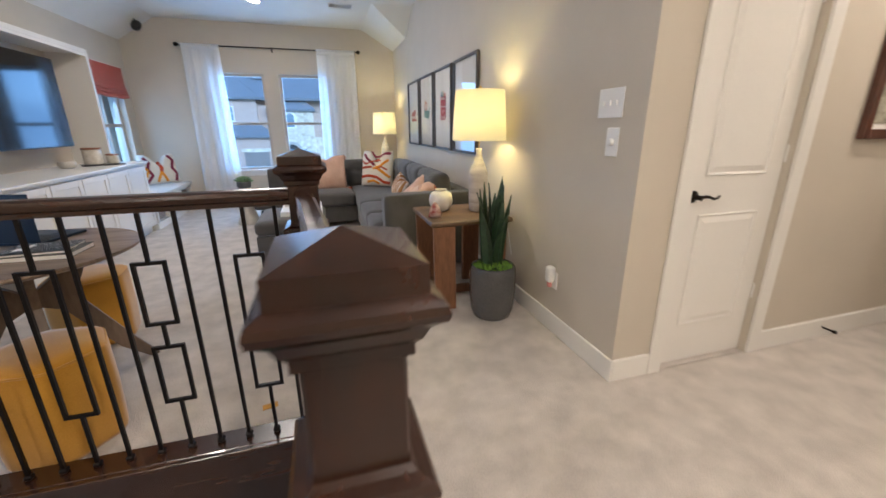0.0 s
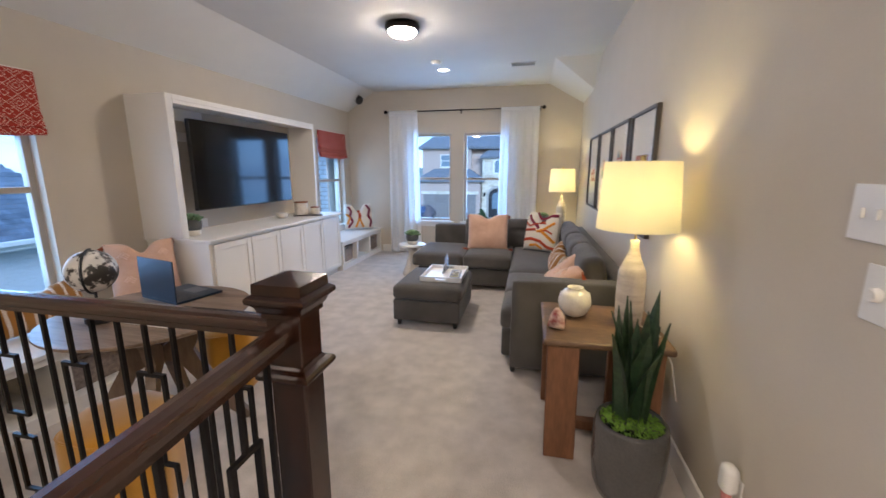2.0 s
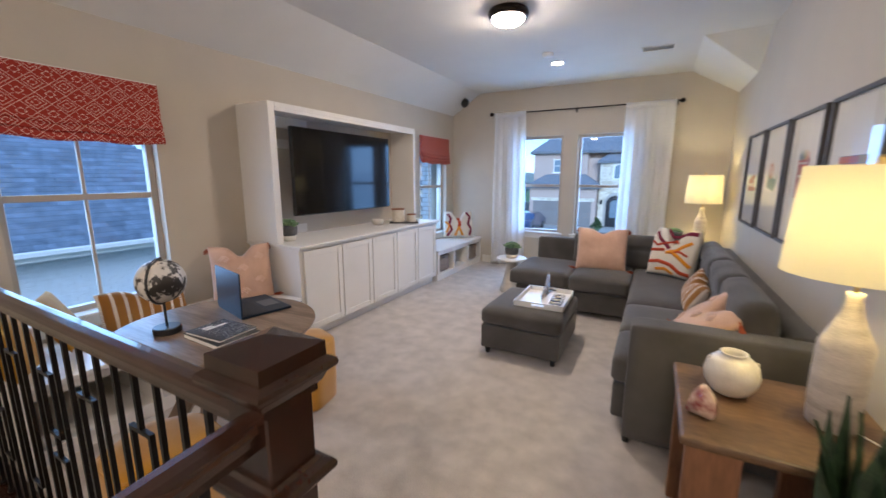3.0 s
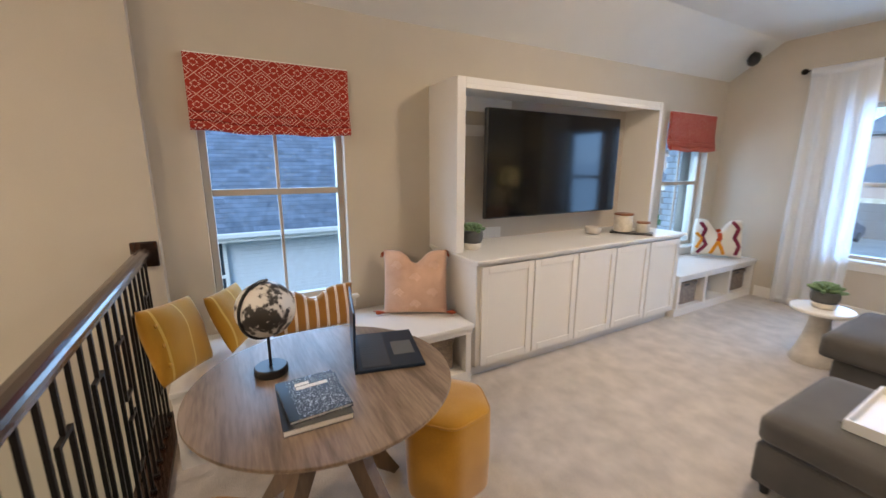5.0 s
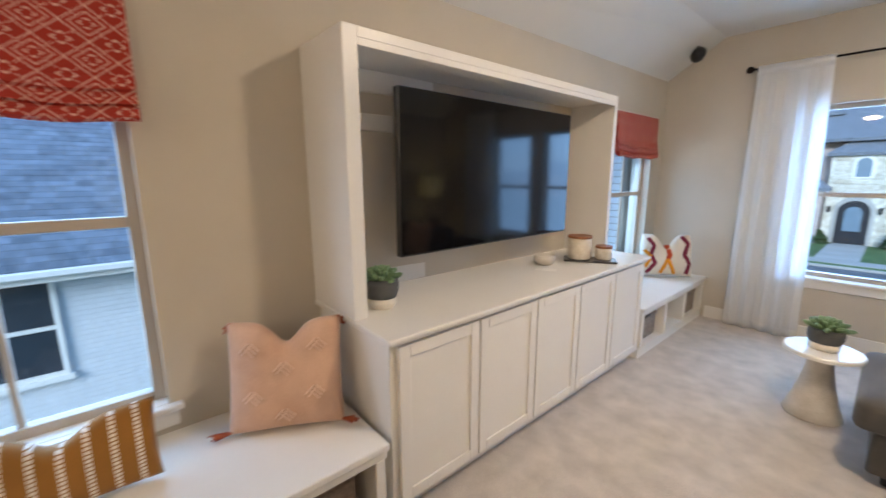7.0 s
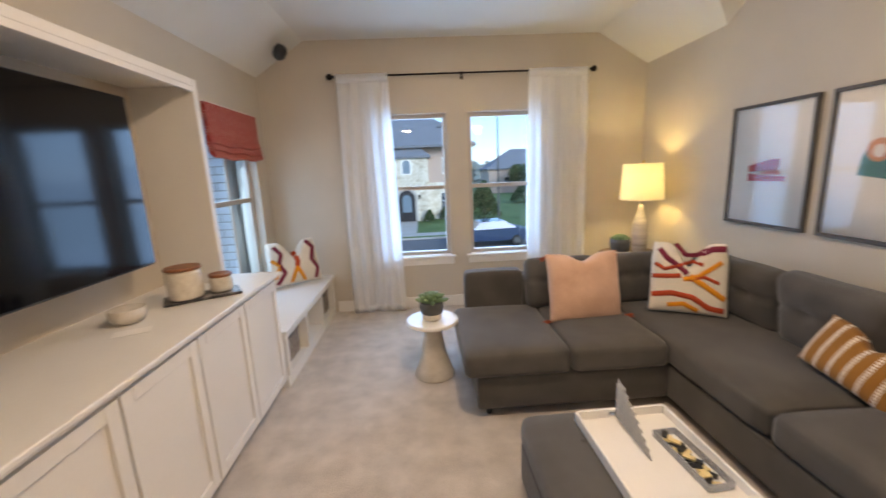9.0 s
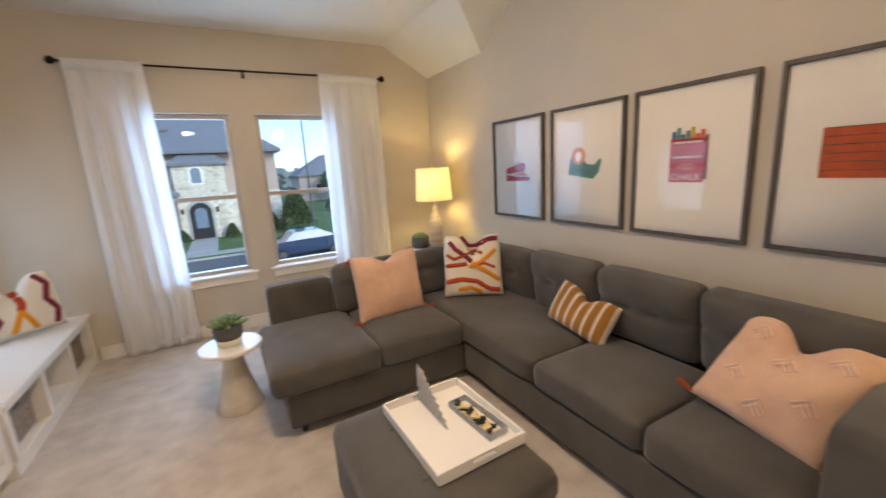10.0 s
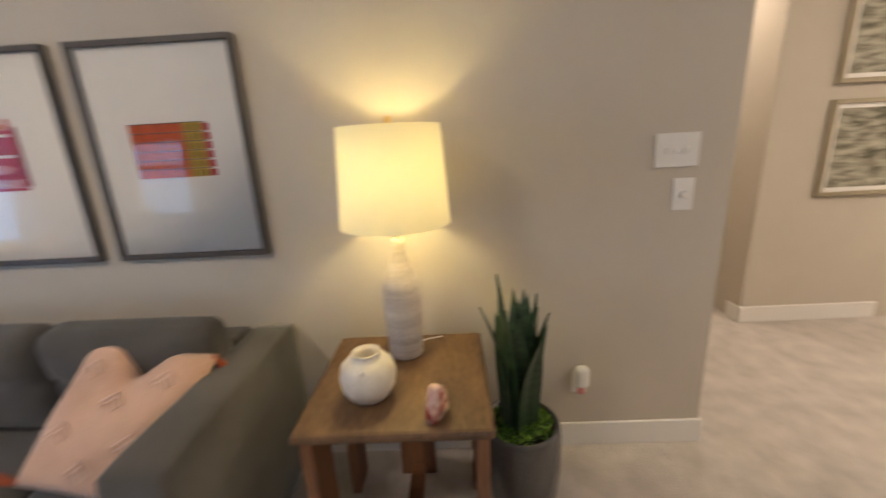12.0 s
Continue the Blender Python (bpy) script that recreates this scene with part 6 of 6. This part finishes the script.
# shingled slope, course by course
rise, run, n = 4.6, 5.2, 52
bm = bmesh.new()
co, fa = [], []
L = math.hypot(rise, run)
for k in range(n):
    s0, s1 = k / n, (k + 1) / n
    y = -12.3
    ymax = 7.7 - 0.75 * run * s0
    yy = -5.5 + (0.09 if k % 2 else 0) + rnd.uniform(0, 0.05)
    segs = [(-12.3, yy)]
    while yy < ymax:
        w = rnd.choice((0.24, 0.3, 0.36, 0.5))
        segs.append((yy + 0.006, min(yy + w, ymax)))
        yy += w
    for a, b2 in segs:
        if b2 <= a:
            continue
        up = rnd.uniform(0.010, 0.016)
        q = len(co)
        xa, za, xb, zb = 0.42 - run * s0, 3.30 + rise * s0, 0.42 - run * s1, 3.30 + rise * s1
        co += [(xa, a, za + up), (xa, b2, za + up), (xb, b2, zb + 0.004), (xb, a, zb + 0.004), (xa, a, za - 0.02), (xa, b2, za - 0.02)]
        fa += [(q, q + 1, q + 2, q + 3), (q + 4, q + 5, q + 1, q)]
bm.free()
me = bpy.data.meshes.new("shingle_courses")
me.from_pydata(co, [], fa)
sh = mat("shingle_tabs", (0.10, 0.13, 0.165), 0.95, col2=(0.18, 0.22, 0.275), scale=6, fine=60, bump=0.5)
t = sh.node_tree
gi, mr, mm = t.nodes.new("ShaderNodeNewGeometry"), t.nodes.new("ShaderNodeMapRange"), t.nodes.new("ShaderNodeMix")
mr.inputs["To Min"].default_value, mr.inputs["To Max"].default_value = 0.78, 1.18
t.links.new(gi.outputs["Random Per Island"], mr.inputs["Value"])
mm.data_type, mm.blend_type = "RGBA", "MULTIPLY"
mm.inputs[0].default_value = 1
b = t.nodes["Principled BSDF"]
src = b.inputs["Base Color"].links[0].from_socket
t.links.new(src, mm.inputs[6]), t.links.new(mr.outputs[0], mm.inputs[7]), t.links.new(mm.outputs[2], b.inputs["Base Color"])
me.materials.append(sh)
o = new("shingle_courses", me)
o.parent = nh
tagged(o, kind="stuff")
bm = bmesh.new()
poly(bm, [(0.42, 7.7, 3.295), (0.42 - run, 7.7 - 0.75 * run, 3.295 + rise), (0.42 - 2 * run, 7.7, 3.295)])
poly(bm, [(0.42, -12.3, 3.27), (0.42, 7.7, 3.27), (0.42 - run, 7.7 - 0.75 * run, 3.27 + rise), (0.42 - run, -12.3, 3.27 + rise)])
part("roof", bm, "shingle", nh)
part("vent_pipe", lathe([(0.05, 0.9), (0.05, 1.55)], 12, loc=(-1.2, 2.9, 3.1)), "white", nh)

# houses across the street
h1 = thing("stone_house", (0, 43.0, GZ), 0, "two-storey cream limestone and rose brick house with arched door and garage", "house")
part("wall", bx(-10.0, 3.8, 0, 12, 0, 6.75), "redbrick", h1, "rose brick wall")
part("garage_wing", bx(-10.0, -5.0, -1.3, -0.001, 0, 6.75), "redbrick", h1, "projecting rose brick garage wing")
part("garage_wing", bx(-4.999, -3.9, -0.7, -0.0012, 0, 6.3), "redbrick", h1, "set-back rose brick wall")
part("garage_front", bx(-10.0, -3.95, -2.5, -1.3011, 0, 3.6), "redbrick", h1)
part("entry_bay", bx(-3.85, -0.3, -1.4, -0.0011, 0, 5.85), "limestone", h1, "projecting cream stone entry bay")
part("stone_plinth", bx(-0.299, 3.85, -0.12, -0.0013, 0, 3.5), "limestone", h1, "cream stone lower wall")
for x0, x1 in ((-9.6, -7.0), (-6.3, -4.3)):
    gd = part("garage_door", bx(x0, x1, -2.56, -2.501, 0, 2.35), "garage", h1, "grey sectional garage door")
    for k in range(4):
        part("door_section", bx(x0 + 0.03, x1 - 0.03, -2.585, -2.5605, 0.04 + k * 0.58, 0.58 + k * 0.58, 0.01), "garage", gd)
    part("lintel", bx(x0 - 0.2, x1 + 0.2, -2.57, -2.5011, 2.3501, 2.65), "limestone", h1, "cream stone lintel")
hip_roof("pent_roof", -10.0, -3.95, -2.5, 1.4, 3.75, 1.6, 0.35, h1)
hip_roof("roof", -10.0, 3.8, -0.7, 12, 6.95, 5.0, 0.45, h1)
hip_roof("wing_roof", -9.9, -5.0, -1.3, 6, 6.96, 2.5, 0.4, h1, ridge="y")
hip_roof("entry_roof", -3.85, -0.3, -1.4, 3, 6.0, 1.7, 0.25, h1, ridge="y")
for x in (-4.6, 1.6):
    dorm = part("dormer", bx(x - 0.6, x + 0.6, 1.2, 3.4, 7.6, 8.75), "shingle", h1, "small roof dormer")
    house_window(h1, x, 1.199, 7.85, 0.6, 0.65)
    hip_roof("dormer_roof", x - 0.6, x + 0.6, 1.2, 4.2, 8.9, 0.6, 0.2, h1, ridge="y")


def arched(name, par, cx, y, z, hw, straight, d, mt):
    """A slab with a round head set on a wall that faces -y."""
    pr = [(-hw, 0), (hw, 0)] + [(hw * math.cos(a), straight + hw * math.sin(a)) for a in [k * math.pi / 12 for k in range(13)]]
    bm = bmesh.new()
    fr = [bm.verts.new((cx + u, y - d, z + v)) for u, v in pr]
    bk = [bm.verts.new((cx + u, y + 0.001, z + v)) for u, v in pr]
    bm.faces.new(fr)
    for k in range(len(pr)):
        bm.faces.new((fr[k], bk[k], bk[(k + 1) % len(pr)], fr[(k + 1) % len(pr)]))
    return part(name, bm, mt, par)


arched("arch_surround", h1, -2.4, -1.4, 0.05, 0.98, 2.15, 0.06, "mortar")
ad = arched("arched_door", h1, -2.4, -1.46, 0.05, 0.76, 2.1, 0.03, "doorwood")
arched("door_glass", ad, -2.4, -1.49, 0.9, 0.42, 1.2, 0.02, "paleglass")
arched("window_surround", h1, -2.3, -1.4, 4.35, 0.5, 1.0, 0.05, "trim")
arched("window", h1, -2.3, -1.45, 4.45, 0.34, 0.85, 0.03, "paleglass")
for x in (-3.6, -1.2):
    part("wall_lantern", bx(x - 0.09, x + 0.09, -1.58, -1.401, 2.1, 2.5, 0.02), "black", h1, "black wall lantern")
house_window(h1, 1.7, -0.001, 4.4, 1.1, 1.4)
house_window(h1, 1.6, -0.121, 1.0, 1.4, 1.5, pale=False)
house_window(h1, -7.5, -1.301, 5.05, 1.1, 1.1)
# the odd larger stones of the entry bay stand a little proud
rnd = random.Random(31)
stones = []
for row in range(19):
    x = -3.82 + rnd.uniform(0, 0.2)
    z = 0.05 + row * 0.3
    while x < -0.6:
        w = rnd.uniform(0.3, 0.75)
        cx = x + w / 2
        hidden = (abs(cx + 2.4) < 1.3 and z < 3.25) or (abs(cx + 2.3) < 0.85 and 4.0 < z < 5.9) or x + w > -0.32
        if not hidden:
            bm = bx(-w / 2 + 0.012, w / 2 - 0.012, -0.035 - rnd.uniform(0, 0.03), 0.002, 0.012, 0.288, 0.012)
            o = part("stone", bm, "limestone" if rnd.random() < 0.7 else "palestone", h1)
            o.matrix_basis = pose(cx, -1.402, z)
        x += w

h2 = thing("brick_house", (-23.5, 43.5, GZ), 0, "two-storey rose brick house with a wide garage", "house")
part("wall", bx(-5.0, 5.0, 0, 12, 0, 6.3), "redbrick", h2)
part("wall", bx(-3.8, 3.2, -2.0, -0.001, 0, 3.2), "limestone", h2, "projecting garage bay")
part("garage_door", bx(-3.1, 2.5, -2.08, -2.001, 0, 2.4), "garage", h2)
part("lintel", bx(-3.3, 2.7, -2.1, -2.0011, 2.4001, 2.65), "trim", h2)
hip_roof("garage_roof", -3.8, 3.2, -2.0, 2.0, 3.25, 0.9, 0.35, h2)
hip_roof("roof", -5.0, 5.0, 0, 12, 6.35, 4.4, 0.4, h2)
for x in (-2.8, 0, 2.8):
    house_window(h2, x, -0.001, 4.3, 0.95, 1.35)
fe = thing("side_fence", (-10.05, 43.5, GZ), 0, "grey wooden fence between two houses", "fence")
for k in range(44):
    part("board", bx(-0.28 - k * 0.19, -0.10 - k * 0.19, -0.012, 0.012, 0.03, 1.95), "garage", fe)
for z in (0.4, 1.6):
    part("rail", bx(-8.4, -0.08, 0.013, 0.05, z, z + 0.09), "garage", fe)
h3 = thing("far_brick_house", (-36, 43.5, GZ), 0, "two-storey brick house further along the street", "house")
part("wall", bx(-5.5, 5.5, 0, 12, 0, 6.2), "redbrick", h3)
hip_roof("roof", -5.5, 5.5, 0, 12, 6.25, 4.3, 0.4, h3)
for x in (-3, 0, 3):
    house_window(h3, x, -0.001, 4.2, 1.0, 1.3)
    house_window(h3, x, -0.001, 1.1, 1.2, 1.4, pale=False)
for hx, hy, w in ((18, 78, 13), (34, 84, 14), (50, 80, 13), (-44, 60, 12)):
    h = thing("distant_house", (hx, hy, GZ), 0, "distant pale house with a grey hipped roof", "house", "distant houses")
    part("wall", bx(-w / 2, w / 2, 0, 10, 0, 4.5), "redbrick", h)
    hip_roof("roof", -w / 2, w / 2, 0, 10, 4.5, 3.6, 0.4, h)
    for x in (-3, 3):
        house_window(h, x, -0.001, 1.4, 1.3, 1.5, pale=False)


def tree(name, x, y, h, r, seed, label, cone=False, n=1500, leaf=0.14):
    t = thing(name, (x, y, GZ), 0, label, "tree")
    rnd = random.Random(seed)
    bm = bmesh.new()
    th = h * (0.8 if cone else 0.5)
    sweep(bm, [(0, 0, -0.05), (0.05, 0.02, th * 0.5), (0.0, 0.05, th)], [0.035 * h, 0.026 * h, 0.012 * h], 8)
    limbs = []
    for k in range(7):
        a = k * 2.4
        z = th * (0.45 + 0.08 * k)
        e = (r * 0.7 * math.cos(a), r * 0.7 * math.sin(a), z + h * 0.18)
        limbs.append(e)
        sweep(bm, [(0.02, 0.03, z), (e[0] * 0.5, e[1] * 0.5, z + h * 0.12), e], [0.012 * h, 0.008 * h, 0.003 * h], 6)
    part("trunk", bm, "bark", t)
    co, fa = [], []
    for k in range(n):
        if cone:
            f = rnd.random() ** 0.8
            z = h * (0.08 + 0.92 * f)
            rr = r * (1 - f) ** 0.75 * (0.75 + 0.35 * rnd.random()) + 0.05
            a = rnd.uniform(0, 6.28)
            c = Vector((rr * math.cos(a), rr * math.sin(a), z))
        else:
            q = limbs[rnd.randrange(7)]
            d = Vector([rnd.gauss(0, 1) for _ in range(3)]).normalized() * r * 0.55 * rnd.random() ** 0.4
            c = Vector(q) * 0.85 + d + Vector((0, 0, h * 0.12))
        s = leaf * rnd.uniform(0.6, 1.5)
        u = Vector([rnd.uniform(-1, 1) for _ in range(3)]).normalized()
        w = u.orthogonal().normalized()
        v = u.cross(w)
        i = len(co)
        co += [tuple(c + w * s), tuple(c + v * s * 0.5), tuple(c - w * s), tuple(c - v * s * 0.5)]
        fa.append((i, i + 1, i + 2, i + 3))
    me = bpy.data.meshes.new("crown")
    me.from_pydata(co, [], fa)
    me.materials.append(M["foliage"])
    o = new("crown", me)
    o.parent = t


tree("evergreen_tree", 4.6, 40.4, 3.5, 1.5, 1, "dense dark evergreen tree beside the stone house", True, 2600)
tree("evergreen_tree", 2.6, 41.6, 1.6, 0.9, 2, "dense dark evergreen tree on the lawn", True, 2600)
tree("evergreen_tree", 12.5, 56.0, 2.8, 1.9, 3, "broad evergreen tree on the lawn", True, 2600)
tree("shrub", -0.4, 41.0, 1.1, 0.5, 4, "clipped dark shrub by the front path", True, 900, 0.09)
tree("shrub", 1.2, 42.0, 1.3, 0.6, 5, "clipped dark shrub under the window", True, 900, 0.09)
tree("shrub", -3.9, 40.9, 0.9, 0.6, 6, "clipped dark shrub by the wall", True, 900, 0.09)
tree("street_tree", 21.0, 66.0, 6.5, 2.8, 7, "leafy green tree with a spreading crown", False, 3500, 0.22)
tree("street_tree", 24.0, 60.0, 9.0, 3.4, 8, "leafy green tree with a spreading crown", False, 3500, 0.22)
tree("street_tree", 17.0, 74.0, 6.0, 2.6, 9, "leafy green tree behind the houses", False, 3000, 0.22)
tree("street_tree", -15.5, 47.0, 6.0, 2.2, 10, "leafy green tree between the houses", False, 2500, 0.18)
# far woods
rnd = random.Random(12)
co, fa = [], []
for k in range(9000):
    x = rnd.uniform(-160, 180)
    y = rnd.uniform(128, 140)
    top = 5.5 + 2.5 * noise.noise(Vector((x * 0.05, 1, 0))) + 2 * noise.noise(Vector((x * 0.25, 4, 0)))
    z = GZ + top * rnd.random() ** 0.6
    s = rnd.uniform(0.7, 1.6)
    i = len(co)
    a = rnd.uniform(-0.6, 0.6)
    co += [(x - s, y, z + a), (x + a, y - 0.3, z - s * 0.7), (x + s, y, z - a), (x - a, y + 0.3, z + s * 0.7)]
    fa.append((i, i + 1, i + 2, i + 3))
me = bpy.data.meshes.new("far_woods")
me.from_pydata(co, [], fa)
# distance haze is put into the foliage colour, paler and bluer than near trees
M["woods"] = mat("hazy_woods", (0.12, 0.16, 0.16), 0.95, col2=(0.22, 0.26, 0.25), scale=0.3, fine=4)
me.materials.append(M["woods"])
tagged(new("far_woods", me), label="hazy line of far woods", category="trees", kind="stuff")

po = thing("light_pole", (5.3, 37.0, GZ), 0, "tall slim grey street light pole", "street lamp")
part("pole", lathe([(0.09, 0), (0.05, 9.5)], 12), "concrete", po)
part("base_plate", lathe([(0.2, 0.0), (0.2, 0.05)], 12), "concrete", po)


def car(x, y, rz, label):
    c = thing("parked_car", (x, y, GZ + 0.01), rz, label, "car", "parked cars")
    bm = bmesh.new()
    L, W2 = 2.35, 0.92
    prof = [(-L, 0.35), (-L, 0.75), (-L + 0.15, 0.92), (-1.25, 1.0), (-0.75, 1.48), (0.75, 1.52), (1.45, 1.05), (L - 0.1, 0.95), (L, 0.7), (L, 0.35)]
    side = [[bm.verts.new((u, s * W2 * (0.86 if v > 1.1 else 1), v)) for u, v in prof] for s in (-1, 1)]
    for k in range(len(prof)):
        j = (k + 1) % len(prof)
        bm.faces.new((side[0][k], side[0][j], side[1][j], side[1][k]))
    bm.faces.new(side[0]), bm.faces.new(side[1][::-1])
    bmesh.ops.bevel(bm, geom=list(bm.edges), offset=0.05, segments=2, affect="EDGES")
    part("body", bm, "carpaint", c, smooth=False)
    for s in (-1, 1):
        bm = bmesh.new()
        q = [(-1.05, 1.03), (-0.68, 1.42), (0.70, 1.45), (1.25, 1.06)]
        yy = s * (W2 * 0.93)
        a = [bm.verts.new((u, yy + s * 0.02 - s * (v - 1.03) * 0.22, v)) for u, v in q]
        b3 = [bm.verts.new((u, yy - s * 0.1, v)) for u, v in q]
        bm.faces.new(a)
        for k in range(4):
            bm.faces.new((a[k], b3[k], b3[(k + 1) % 4], a[(k + 1) % 4]))
        part("side_window", bm, "darkglass", c)
        for wx in (-1.45, 1.45):
            bm = lathe([(0.18, 0), (0.31, 0.01), (0.33, 0.04), (0.33, 0.19), (0.30, 0.22)], 24)
            bmesh.ops.rotate(bm, matrix=Matrix.Rotation(radians(90), 3, "X"), verts=bm.verts)
            bmesh.ops.translate(bm, vec=(wx, (W2 + 0.02) if s > 0 else -W2 + 0.20, 0.33), verts=bm.verts)
            wl = part("wheel", bm, "tyre", c)
            bm = lathe([(0.19, 0), (0.17, 0.012), (0.05, 0.02)], 16)
            bmesh.ops.rotate(bm, matrix=Matrix.Rotation(radians(-90 if s > 0 else 90), 3, "X"), verts=bm.verts)
            bmesh.ops.translate(bm, vec=(wx, (W2 + 0.02) if s > 0 else -W2 - 0.02, 0.33), verts=bm.verts)
            part("rim", bm, "concrete", wl)


car(3.1, 28.6, 3, "dark blue car parked along the kerb")
car(-9.0, 36.9, 88, "dark blue car parked on the driveway")

# brick return beside the far side window
wr = tagged(obj("wall_brick_return", bx(-3.02, -2.851, 9.06, 9.5, -0.3, 2.6), "mortar"), kind="structure")
bk = []
rnd = random.Random(21)
for k in range(24):
    z = 0.35 + k * 0.08
    for w in range(2):
        if not bk:
            me = bx(-0.05, 0.05, -0.0035, 0.0035, 0, 0.068, 0.002)
            c = obj("brick", me, "whitebrick")
            bk.append(c.data)
        else:
            c = new("brick", bk[0])
        c.parent = wr
        c.matrix_basis = pose(-2.905 - w * 0.112 + (0.03 if k % 2 else 0) * (1 if w else 0), 9.0575 - rnd.uniform(0, 0.003), z)
